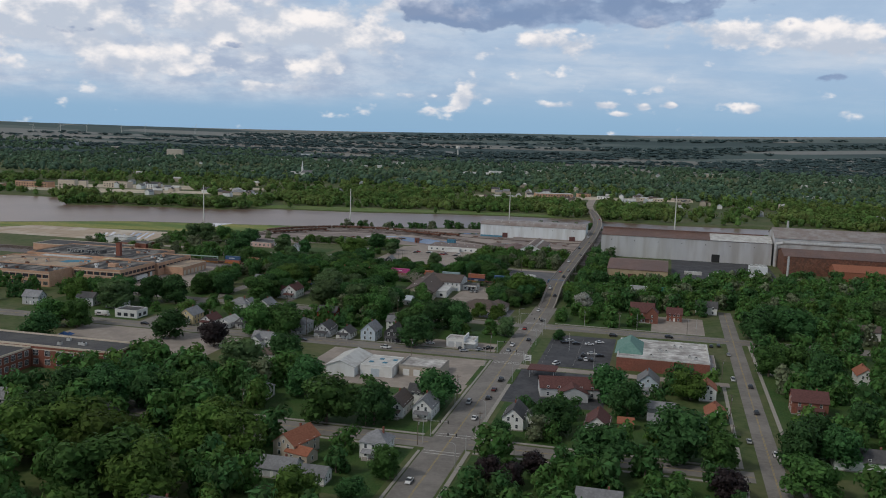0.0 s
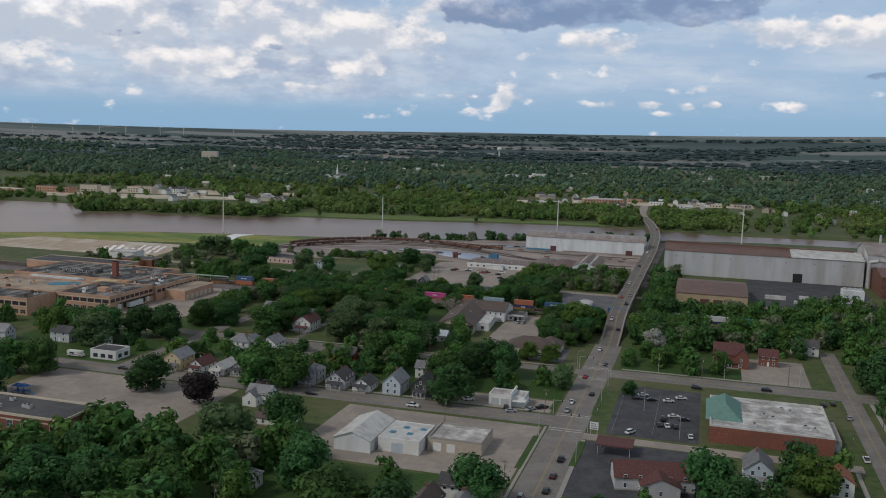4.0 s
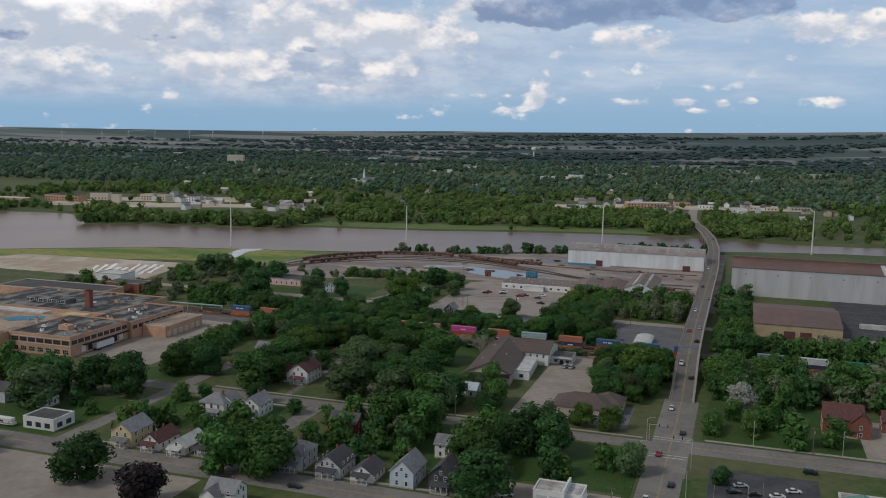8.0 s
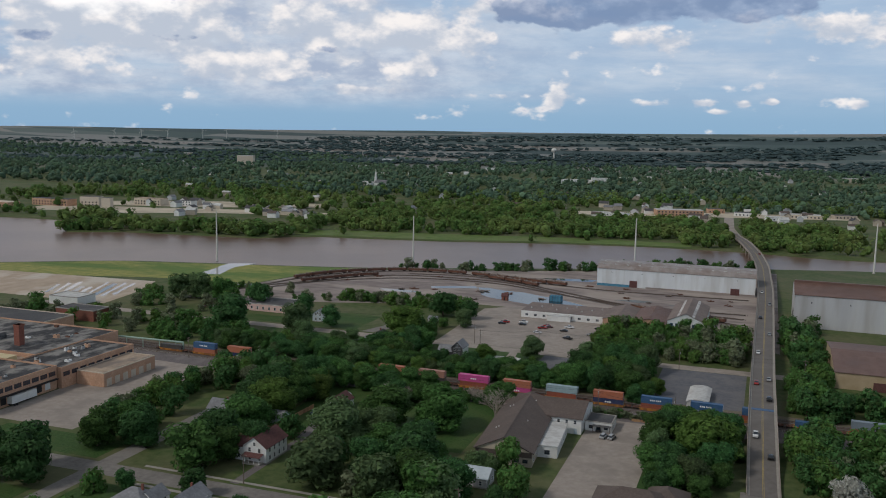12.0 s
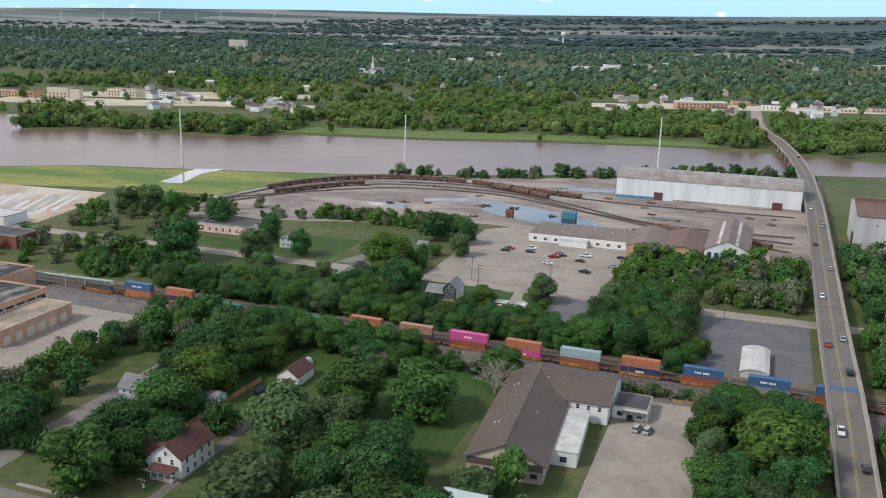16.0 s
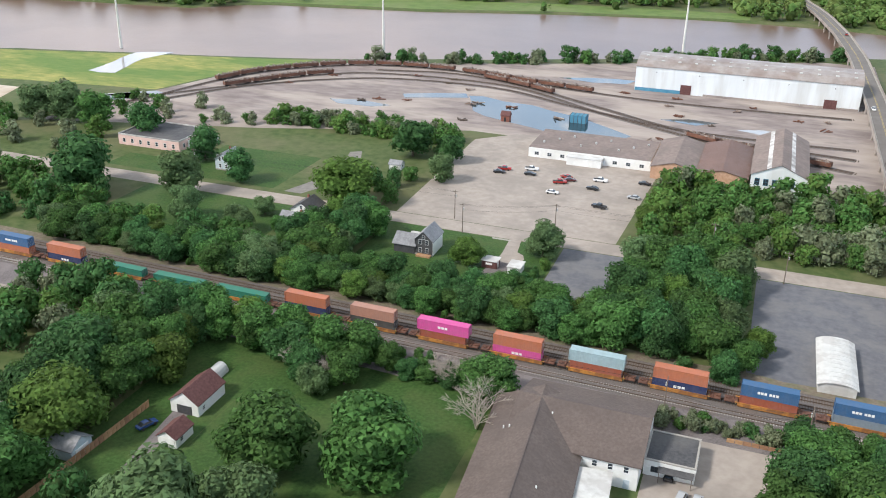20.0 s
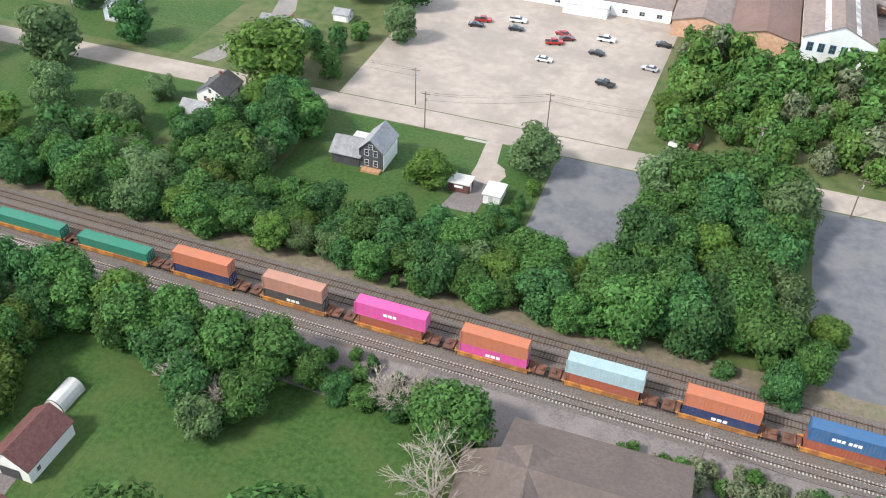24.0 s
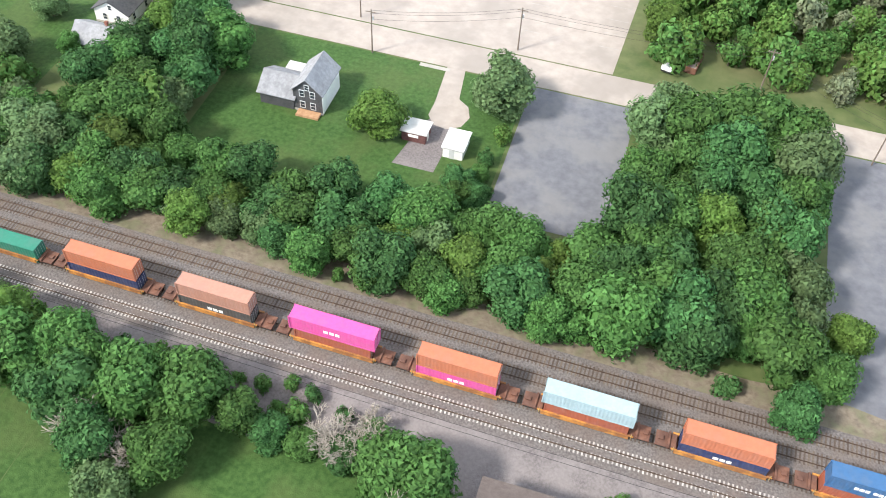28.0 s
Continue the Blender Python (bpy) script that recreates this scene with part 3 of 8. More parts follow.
for a in ((-600, -47, 180.8, 182.3), (-600, -47, 165.5, 167), (-29.5, -28, 182, 286), (-45, -44, 183, 296), (-45, -44, -100, 165), (-28.5, -27, -100, 169), (-240, -47, 313, 314.4), (81.5, 83, -100, 376), (63.5, 65, -100, 170), (63.5, 65, 183, 286), (-26, 64, 182.5, 184), (-26, 60, 167, 168.5), (-230, -47, 388, 389.2), (-25, 60, 393, 394.5), (-230, -182, 374, 375.4)):
    pavement(*a)
# lots
LOTS = [("parking_lot", rect(-268, -176, 232, 296), "concrete", "cracked pale concrete parking lot, nearly empty"),
        ("parking_lot", [(-206, 690), (-204, 597.4), (-127.5, 597.4), (-124, 680), (-128, 706), (-190, 706)], "concrete", "pale concrete parking lot with a few cars"),
        ("parking_lot", rect(-142.3, -121, 550.5, 588), "dark_asphalt", "empty dark grey asphalt lot"),
        ("parking_lot", rect(-83.6, -45, 526, 588), "dark_asphalt", "empty dark grey asphalt lot"),
        ("parking_lot", rect(-22, 12, 296.5, 366), "black_asphalt", "black asphalt parking lot of a store"),
        ("parking_lot", rect(-101, -75, 398, 498), "concrete", "stained pale concrete yard beside a hall"),
        ("parking_lot", rect(-75, -54, 396, 424), "dark_asphalt", "dark asphalt lot beside a hip-roofed building"),
        ("parking_lot", rect(-28, 14, 232, 286), "black_asphalt", "dark asphalt forecourt"),
        ("parking_lot", rect(-125, -46, 236, 295), "concrete", "pale concrete yard round low sheds"),
        ("parking_lot", rect(-320, -278, 408, 506), "concrete", "dusty pale concrete truck yard"),
        ("parking_lot", rect(-85, -46, 313, 330), "concrete", "concrete forecourt of a small garage"),
        ("parking_lot", rect(30, 60, 394, 440), "concrete", "concrete drive beside a brick house"),
        ("parking_lot", [(-640, 604), (-430, 604), (-436, 640), (-452, 684), (-600, 674)], "slab", "abandoned sandy concrete slab with shallow puddles"),
        ("parking_lot", rect(42, 125, 600, 715), "black_asphalt", "dark works yard beside a mill"),
        ("yard_ground", [(-400, 640), (-386, 700), (-372, 752), (-340, 800), (-300, 816), (-200, 862), (-60, 930), (-30, 930), (-30, 640), (-110, 700), (-212, 702), (-300, 668)], "dirt", "bare muddy rail yard ground with puddles"),
        ("field", [(-900, 560), (-470, 696), (-386, 708), (-372, 760), (-344, 806), (-376, 796), (-462, 773), (-541, 751), (-642, 686), (-842, 596)], "field", "yellow-green meadow along the river bank")]
for n_, p_, m_, l_ in LOTS:
    sheet(n_, p_, {"concrete": 0.035, "slab": 0.035, "dark_asphalt": 0.03, "black_asphalt": 0.03, "dirt": 0.02, "field": 0.012}[m_], m_, l_, "lot" if "lot" in n_ else "ground")
    if n_ != "field":
        px, py = [q[0] for q in p_], [q[1] for q in p_]
        if n_ == "yard_ground":
            CLEAR.append((-395, -30, 712, 815))
        else:
            CLEAR.append((min(px) - 1, max(px) + 1, min(py) - 1, max(py) + 1))
for r_ in ((-202, -143, 544, 588), (-238, -183, 338, 372), (-160, -46, 332, 375), (-26, 30, 394, 445), (-192, -137, 440, 505), (-215, -200, 425, 500), (-199.9, -192.1, 440, 505), (-300, -235, 535, 588), (-300, -255, 601, 640), (-330, -300, 601, 616), (-125, -47, 183, 234), (-120, -47, 120, 165), (-26, 62, 184, 231), (-26, 62, 60, 166), (83, 150, 184, 376), (-180, -126, 183, 234), (-75, -64, 425, 500), (-330, -250, 312, 360), (-305, -250, 388, 405)):
    sheet("lawn", rect(*r_), 0.008, "lawn", "mown green lawn", "lawn")


# ---- viaduct and river bridge ----
def deck_line(y):
    """Centre and height of the elevated road."""
    x = interp(y, [(440, MX), (500, MX - 1.2), (560, MX - 1.7), (800, MX - 1.5), (920, -41), (1000, -47), (1150, -66), (1290, -82), (1520, -92), (2600, -160)])
    z = interp(y, [(440, 0.06), (455, 0.7), (490, 5.2), (510, 6.5), (930, 6.5), (1080, 6.2), (1130, 4.5), (1200, 0.5), (1230, 0.06), (2600, 0.06)])
    return x, z


def make_viaduct():
    v = thing("road_viaduct", "concrete road viaduct crossing railway and river", "bridge", kind="structure")
    ys = [440, 447, 455, 465, 475, 490, 500, 510] + list(range(530, 1240, 20)) + [1230]
    ys = sorted(set(ys))

    def strip(name, off0, off1, dz0, dz1, material, label=""):
        bm = bmesh.new()
        prev = None
        for y in ys:
            x, z = deck_line(y)
            ring = [bm.verts.new((x + a, y, max(z + b, -0.2) if b < 0 else z + b)) for a, b in ((off0, dz0), (off1, dz0), (off1, dz1), (off0, dz1))]
            if prev:
                for i in range(4):
                    bm.faces.new((prev[i], prev[(i + 1) % 4], ring[(i + 1) % 4], ring[i]))
            else:
                bm.faces.new(ring[::-1])
            prev = ring
        bm.faces.new(prev)
        return part(name, bm, material, v, label)

    strip("deck", -5.0, 5.0, -1.1, 0.0, "concrete")
    strip("roadway", -4.2, 4.2, -0.05, 0.05, "road_deck", "sun-bleached grey road surface")
    strip("kerb", -5.0, -4.2, -0.02, 0.2, "walk")
    strip("kerb", 4.2, 5.0, -0.02, 0.2, "walk")
    strip("parapet", -5.25, -5.0, -1.0, 1.0, "concrete")
    strip("parapet", 5.0, 5.25, -1.0, 1.0, "concrete")
    strip("lane_line", -0.28, -0.12, 0.0, 0.06, "paint_yellow")
    strip("lane_line", 0.12, 0.28, 0.0, 0.06, "paint_yellow")
    bm = bmesh.new()
    bm_box(bm, MX - 5.6, MX + 4.0, 448, 503, -0.2, 0.3)
    for y0, y1 in zip(ys, ys[1:]):
        if 447 <= y0 < 500:
            z0, z1 = deck_line(y0)[1], deck_line(y1)[1]
            bm_box(bm, MX - 5.5, MX + 3.9, y0, y1, -0.2, max(0.1, min(z0, z1) - 0.8))
    part("abutment", bm, "concrete", v)
    for y in [504.5, 527, 556, 580, 606] + list(range(640, 1150, 24)):
        x, z = deck_line(y)
        bm = bmesh.new()
        bm_box(bm, x - 4.6, x + 4.6, y - 0.6, y + 0.6, z - 2.0, z - 1.05)
        for dx in (-3.8, 0, 3.8):
            bm_tube(bm, (x + dx, y, -3), (x + dx, y, z - 1.9), 0.5, 0.5, 10)
        part("pier", bm, "concrete", v)
    bm = bmesh.new()
    prev = None
    for y in (1228, 1290, 1400, 1520):
        x, z = deck_line(y)
        ring = [bm.verts.new((x - 6, y, 0.05)), bm.verts.new((x + 6, y, 0.05))]
        if prev:
            bm.faces.new((prev[0], prev[1], ring[1], ring[0]))
        prev = ring
    tagged(part("road_far", bm, "concrete"), "pale road running on through the far town", "street", kind="structure")


M["road_deck"] = mat("road_deck", (0.1520, 0.1384, 0.1279), (0.1920, 0.1760, 0.1640), 0.4, c3=(0.1320, 0.1200, 0.1107), scale3=0.1, bump=0.1, bscale=6)
make_viaduct()
CLEAR.append((MX - 9, MX + 9, 440, 960))


# ---- railway ----
def sleeper_mesh(name, material, w=2.6, d=0.26, h=0.2, dip=0.0):
    bm = bmesh.new()
    if dip:
        # ends stand proud, the waist lies under the stones
        for a, b, z in ((-w / 2, -0.52, 0.0), (-0.52, 0.52, -dip), (0.52, w / 2, 0.0)):
            bm_box(bm, -d / 2, d / 2, a, b, -h, z)
    else:
        bm_box(bm, -d / 2, d / 2, -w / 2, w / 2, -h, 0)
    return mesh_of(name, bm, material)


SL_CONC, SL_WOOD = sleeper_mesh("sleeper", "sleeper_concrete", dip=0.07), sleeper_mesh("sleeper", "sleeper_wood")


RAIL = pose(-140, 511.5, 0, 0, 0, -1.1)


def straight_track(off, label, sl, near, step=0.62, x0=-380, x1=250):
    t = thing("railway_track", label, "railway track", RAIL @ Matrix.Translation((0, off, 0.62)))
    for s in (-0.75, 0.75):
        bm = bmesh.new()
        bm_box(bm, x0, x1, s - 0.037, s + 0.037, 0.02, 0.17)
        bm_box(bm, x0, x1, s - 0.075, s + 0.075, 0.0, 0.03)
        part("rail", bm, "rail", t)
    joined = bmesh.new()
    x, k = x0, 0
    while x < x1:
        if near[0] < x < near[1]:
            o = new("sleeper", sl)
            o.parent = t
            o.location = (x, random.uniform(-0.06, 0.06), 0.005)
            o.rotation_euler = (0, 0, random.uniform(-0.02, 0.02))
        else:
            bm_box(joined, x - 0.13, x + 0.13, -1.3, 1.3, -0.2, 0.0)
        x += step * random.uniform(0.97, 1.03)
    tagged(part("sleeper_run", joined, "sleeper_concrete" if sl is SL_CONC else "sleeper_wood", t), kind="stuff")
    return t


# across the line: stony shoulder, ballast, dry verge
SECTION = [(-13.5, 0.0, 1.6), (-7.5, 0.22, 0.6), (-2.4, 0.6, 0.1), (15.0, 0.6, 0.15), (16.4, 0.35, 0.5), (20.5, 0.0, 1.2)]
for name_, mat_, label_, a_, b_ in (("rail_shoulder", "gravel", "grey stony track shoulder", 0, 2), ("ballast_bed", "ballast", "brown-grey stone ballast bed of a railway", 2, 3), ("rail_verge", "verge", "dry tan grass verge beside a railway", 3, 5)):
    bm = bmesh.new()
    prev = None
    for x in range(-400, 261, 5):
        ring = [bm.verts.new(RAIL @ Vector((x, o + w * noise.noise((x * 0.09, o, 0)), z))) for o, z, w in SECTION[a_:b_ + 1]]
        if prev:
            for i in range(len(ring) - 1):
                bm.faces.new((prev[i], ring[i], ring[i + 1], prev[i + 1]))
        prev = ring
    tagged(part(name_, bm, mat_, smooth=True), label_, "ballast", kind="structure")
for k in range(-15, 8):
    cx_, cy_ = -140 + k * 25, 512.4 - 0.035 * k * 25
    CLEAR.append((cx_ - 13, cx_ + 13, cy_ - 5.5, cy_ + 16.0))
straight_track(0, "main track on pale concrete sleepers", SL_CONC, (-88, 70))
straight_track(4.6, "railway track on dark wooden sleepers under a train", SL_WOOD, (-40, 40))
straight_track(9.0, "rusty siding on weathered wooden sleepers", SL_WOOD, (-85, 70))
straight_track(12.7, "rusty overgrown siding on weathered wooden sleepers", SL_WOOD, (-85, 70))


def curve_pts(ctrl, step=4.0):
    """Even points along a smooth curve through the given ones."""
    c = [Vector((*p, 0)) for p in ctrl]
    c = [2 * c[0] - c[1]] + c + [2 * c[-1] - c[-2]]
    dense = []
    for i in range(1, len(c) - 2):
        for k in range(24):
            t = k / 24
            dense.append(0.5 * (2 * c[i] + (c[i + 1] - c[i - 1]) * t + (2 * c[i - 1] - 5 * c[i] + 4 * c[i + 1] - c[i + 2]) * t * t + (3 * c[i] - c[i - 1] - 3 * c[i + 1] + c[i + 2]) * t ** 3))
    dense.append(c[-2])
    out, acc = [dense[0]], 0
    for a, b in zip(dense, dense[1:]):
        acc += (b - a).length
        if acc >= step:
            out.append(b)
            acc = 0
    return out


def yard_track(ctrl, label="rusty curved track in a muddy rail yard"):
    t = thing("yard_track", label, "railway track", group="yard tracks")
    pts = curve_pts(ctrl, 3.0)
    nor = []
    for i, p in enumerate(pts):
        d = (pts[min(i + 1, len(pts) - 1)] - pts[max(i - 1, 0)]).normalized()
        nor.append(Vector((-d.y, d.x, 0)))
    for s in (-0.75, 0.75):
        bm = bmesh.new()
        prev = None
        for p, n in zip(pts, nor):
            q = p + n * s
            ring = [bm.verts.new((q.x + n.x * a, q.y + n.y * a, z)) for a, z in ((-0.06, 0.1), (-0.06, 0.34), (0.06, 0.34), (0.06, 0.1))]
            if prev:
                for i in range(3):
                    bm.faces.new((prev[i], ring[i], ring[i + 1], prev[i + 1]))
            prev = ring
        part("rail", bm, "rail", t)
    bm = bmesh.new()
    for p, n in zip(pts, nor):
        for k in range(3):
            a = math.atan2(n.y, n.x)
            d = Vector((n.y, -n.x, 0))
            bm_box(bm, -1.3, 1.3, -0.15, 0.15, 0.02, 0.2, Matrix.Translation(p + d * (k - 1)) @ Matrix.Rotation(a, 4, "Z"))
    tagged(part("sleeper_run", bm, "sleeper_wood", t), kind="stuff")
    bm = bmesh.new()
    prev = None
    for p, n in zip(pts, nor):
        ring = [bm.verts.new((p.x + n.x * a, p.y + n.y * a, z)) for a, z in ((-2.6, 0.0), (-1.6, 0.12), (1.6, 0.12), (2.6, 0.0))]
        if prev:
            for i in range(3):
                bm.faces.new((prev[i], ring[i], ring[i + 1], prev[i + 1]))
        prev = ring
    part("ballast", bm, "ballast", t)
    return pts


ARC_A = yard_track([(-392, 660), (-379, 693), (-368, 738), (-352, 772), (-313, 805), (-262, 813), (-207, 801), (-158, 792), (-114, 790), (-46, 793)])
ARC_B = yard_track([(-384, 690), (-358, 726), (-325, 772), (-288, 791), (-220, 790), (-166, 757), (-122, 733), (-96, 720), (-50, 705)])
ARC_C = yard_track([(-372, 690), (-350, 730), (-318, 762), (-282, 781), (-225, 783), (-180, 763), (-130, 742), (-90, 730), (-50, 724)])
ARC_D = yard_track([(-300, 797), (-255, 806), (-212, 793), (-165, 765), (-125, 742), (-80, 738), (-48, 739)])


# ---- kit for buildings ----
def bm_gable(wall, roof, L, W, h, rh, m, over=0.45, th=0.18, gable=None):
    """Walls with gable ends and two roof slabs; the ridge runs along local x."""
    l, w = L / 2, W / 2
    P = lambda x, y, z: m @ Vector((x, y, z))
    v = [wall.verts.new(P(*c)) for c in ((-l, -w, 0), (l, -w, 0), (l, w, 0), (-l, w, 0), (-l, -w, h), (l, -w, h), (l, w, h), (-l, w, h), (-l, 0, h + rh), (l, 0, h + rh))]
    for f in ((0, 1, 5, 4), (2, 3, 7, 6), (1, 2, 6, 9, 5), (3, 0, 4, 8, 7)):
        wall.faces.new([v[i] for i in f])
    s = rh / w
    for sg in (-1, 1):
        e = w + over
        ze = h - over * s
        a = [(-l - over, sg * e, ze), (l + over, sg * e, ze), (l + over, 0, h + rh), (-l - over, 0, h + rh)]
        lo = [roof.verts.new(P(x, y, z + 0.02)) for x, y, z in a]
        hi = [roof.verts.new(P(x, y, z + th + 0.02)) for x, y, z in a]
        q = [hi, lo[::-1]] + [[lo[i], lo[(i + 1) % 4], hi[(i + 1) % 4], hi[i]] for i in range(4)]
        for f in q:
            roof.faces.new(f if sg < 0 else f[::-1])


def bm_hip(wall, roof, L, W, h, rh, m, over=0.5):
    l, w = L / 2, W / 2
    P = lambda x, y, z: m @ Vector((x, y, z))
    v = [wall.verts.new(P(x, y, z)) for z in (0, h) for x, y in ((-l, -w), (l, -w), (l, w), (-l, w))]
    for f in ((0, 1, 5, 4), (1, 2, 6, 5), (2, 3, 7, 6), (3, 0, 4, 7)):
        wall.faces.new([v[i] for i in f])
    lo_, wo = l + over, w + over
    r = max(0.3, l - w)
    b = [roof.verts.new(P(x, y, h - 0.1)) for x, y in ((-lo_, -wo), (lo_, -wo), (lo_, wo), (-lo_, wo))]
    t = [roof.verts.new(P(-r, 0, h + rh)), roof.verts.new(P(r, 0, h + rh))]
    for f in ((b[0], b[1], t[1], t[0]), (b[1], b[2], t[1]), (b[2], b[3], t[0], t[1]), (b[3], b[0], t[0]), (b[3], b[2], b[1], b[0])):
        roof.faces.new(f)


def window_meshes(w, h, frame_mat, mullions=1):
    key = (w, h, frame_mat, mullions)
    if key not in WINDOWS:
        # one welded lattice: outer frame, mullions and a middle rail
        f = bmesh.new()
        xs, zs = [-w / 2 - 0.1, -w / 2], [-0.12, 0.0, h * 0.5 - 0.03, h * 0.5 + 0.03, h, h + 0.12]
        for k in range(1, mullions + 1):
            x = -w / 2 + w * k / (mullions + 1)
            xs += [x - 0.03, x + 0.03]
        xs += [w / 2, w / 2 + 0.1]
        grid = [[[f.verts.new((x, y, z)) for z in zs] for x in xs] for y in (-0.065, 0.03)]

        def solid(a, b):
            return 0 <= a < len(xs) - 1 and 0 <= b < 5 and (a % 2 == 0 or b % 2 == 0)

        for a in range(len(xs) - 1):
            for b in range(5):
                if not solid(a, b):
                    continue
                c = [(a, b), (a + 1, b), (a + 1, b + 1), (a, b + 1)]
                f.faces.new([grid[0][u][v] for u, v in c])
                f.faces.new([grid[1][u][v] for u, v in reversed(c)])
                for (p0, p1), (da, db) in zip(zip(c, c[1:] + c[:1]), ((0, -1), (1, 0), (0, 1), (-1, 0))):
                    if not solid(a + da, b + db):
                        f.faces.new([grid[0][p1[0]][p1[1]], grid[0][p0[0]][p0[1]], grid[1][p0[0]][p0[1]], grid[1][p1[0]][p1[1]]])
        p = bmesh.new()
        bm_box(p, -w / 2, w / 2, -0.03, 0.02, 0, h)
        WINDOWS[key] = (mesh_of("window", f, frame_mat), mesh_of("pane", p, "glass"))
    return WINDOWS[key]


WINDOWS = {}


def put_window(parent, m, w=0.9, h=1.4, frame_mat="paint_white", mullions=0):
    """m: the sill's middle on the wall, local -y pointing out."""
    f, p = window_meshes(w, h, frame_mat, mullions)
    a = new("window", f)
    a.parent = parent
    a.matrix_local = m
    b = new("pane", p)
    b.parent = a
    return a


def wall_row(parent, m, length, n, z, w, h, frame_mat="paint_white", mullions=0, margin=0.8):
    """n windows in a row along a wall that starts at m's origin, runs along local +x and faces local -y."""
    for i in range(n):
        x = margin + (length - 2 * margin) * (i + 0.5) / n
        put_window(parent, m @ Matrix.Translation((x, -0.02, z)), w, h, frame_mat, mullions)


def side_frames(L, W):
    """South, east, north, west wall of a body centred on its origin."""
    l, w = L / 2, W / 2
    return [Matrix.Translation((-l, -w, 0)), Matrix.Translation((l, -w, 0)) @ Matrix.Rotation(math.pi / 2, 4, "Z"), Matrix.Translation((l, w, 0)) @ Matrix.Rotation(math.pi, 4, "Z"), Matrix.Translation((-l, w, 0)) @ Matrix.Rotation(-math.pi / 2, 4, "Z")]


def door_at(parent, m, w=0.95, h=2.1, material="paint_white", label=""):
    d = boxpart("door", (-w / 2, w / 2, -0.06, 0.03, 0, h), material, parent, label)
    d.matrix_local = m
    boxpart("door_handle", (w * 0.3, w * 0.3 + 0.06, -0.12, -0.06, h * 0.47, h * 0.47 + 0.06), "steel", d)
    return d


def house(x, y, rot, L, W, h, rh, wall, roof, label, hip=False, wing=None, porch=None, chimney=True, rows=None, wins=(3, 2), trim="paint_white", name="house", cat="house", clear=True):
    """A dwelling: body, roof, optional wing (dx, dy, L, W, h, rh, turn), porch on one side (0 south, 1 east, 2 north, 3 west)."""
    t = thing(name, label, cat, pose(x, y, 0, 0, 0, rot))
    I = Matrix.Identity(4)
    wb, rb = bmesh.new(), bmesh.new()
    (bm_hip if hip else bm_gable)(wb, rb, L, W, h, rh, I)
    part("wall", wb, wall, t)
    part("roof", rb, roof, t)
    base = bmesh.new()
    bm_box(base, -L / 2 - 0.08, L / 2 + 0.08, -W / 2 - 0.08, W / 2 + 0.08, -0.2, 0.45)
    part("foundation", base, "walk", t)
    rows = rows or ((1.0,) if h < 4 else (1.0, 3.7))
    for k, f in enumerate(side_frames(L, W)):
        length = L if k % 2 == 0 else W
        n = wins[0] if k % 2 == 0 else wins[1]
        if y < 420 and (t.matrix_world.to_3x3() @ f.to_3x3() @ Vector((0, -1, 0))).y > 0.5:
            n = 1
        for z in rows:
            wall_row(t, f, length, n, z, 0.9, 1.4, trim)
        if k % 2 and not hip and rh > 2.2:
            put_window(t, f @ Matrix.Translation((length / 2, -0.02, h + 0.3)), 0.8, 1.1, trim)
    fr = side_frames(L, W)
    dk = porch if porch is not None else 0
    dl = L if dk % 2 == 0 else W
    door_at(t, fr[dk] @ Matrix.Translation((dl * 0.5, -0.04, 0.45)), material=trim)
    if porch is not None:
        f = fr[porch]
        pw = dl * 0.72
        pm = f @ Matrix.Translation((dl / 2, 0, 0))
        boxpart("porch_floor", (-pw / 2, pw / 2, -2.4, -0.06, 0.0, 0.42), "walk", t, m=pm)
        bm = bmesh.new()
        vs = [bm.verts.new(pm @ Vector(c)) for c in ((-pw / 2 - 0.3, -2.7, 2.65), (pw / 2 + 0.3, -2.7, 2.65), (pw / 2 + 0.3, -0.05, 3.35), (-pw / 2 - 0.3, -0.05, 3.35))]
        vt = [bm.verts.new(v.co + Vector((0, 0, 0.14))) for v in vs]
        for q in ([*vt], vs[::-1], *[[vs[i], vs[(i + 1) % 4], vt[(i + 1) % 4], vt[i]] for i in range(4)]):
            bm.faces.new(q)
        part("porch_roof", bm, roof, t)
        for k in range(4):
            px = -pw / 2 + 0.2 + (pw - 0.4) * k / 3
            boxpart("porch_post", (px - 0.07, px + 0.07, -2.3, -2.16, 0.4, 2.75), trim, t, m=pm)
    if chimney:
        boxpart("chimney", (L * 0.18, L * 0.18 + 0.6, 0.2, 0.8, h, h + rh + 0.9), "brick_red", t)
    if wing:
        dx, dy, l2, w2, h2, r2, turn = wing
        wm = pose(dx, dy, 0, 0, 0, turn)
        wb, rb = bmesh.new(), bmesh.new()
        bm_gable(wb, rb, l2, w2, h2, r2, wm, over=0.35)
        part("wing_wall", wb, wall, t)
        part("wing_roof", rb, roof, t)
        for k, f in enumerate(side_frames(l2, w2)):
            for z in ((1.0,) if h2 < 4.2 else (1.0, 3.7)):
                wall_row(t, wm @ f, l2 if k % 2 == 0 else w2, 2 if k % 2 == 0 else 1, z, 0.9, 1.3, trim)
    if clear:
        r = max(L, W) / 2 + 1.5
        CLEAR.append((x - r, x + r, y - r, y + r))
    return t


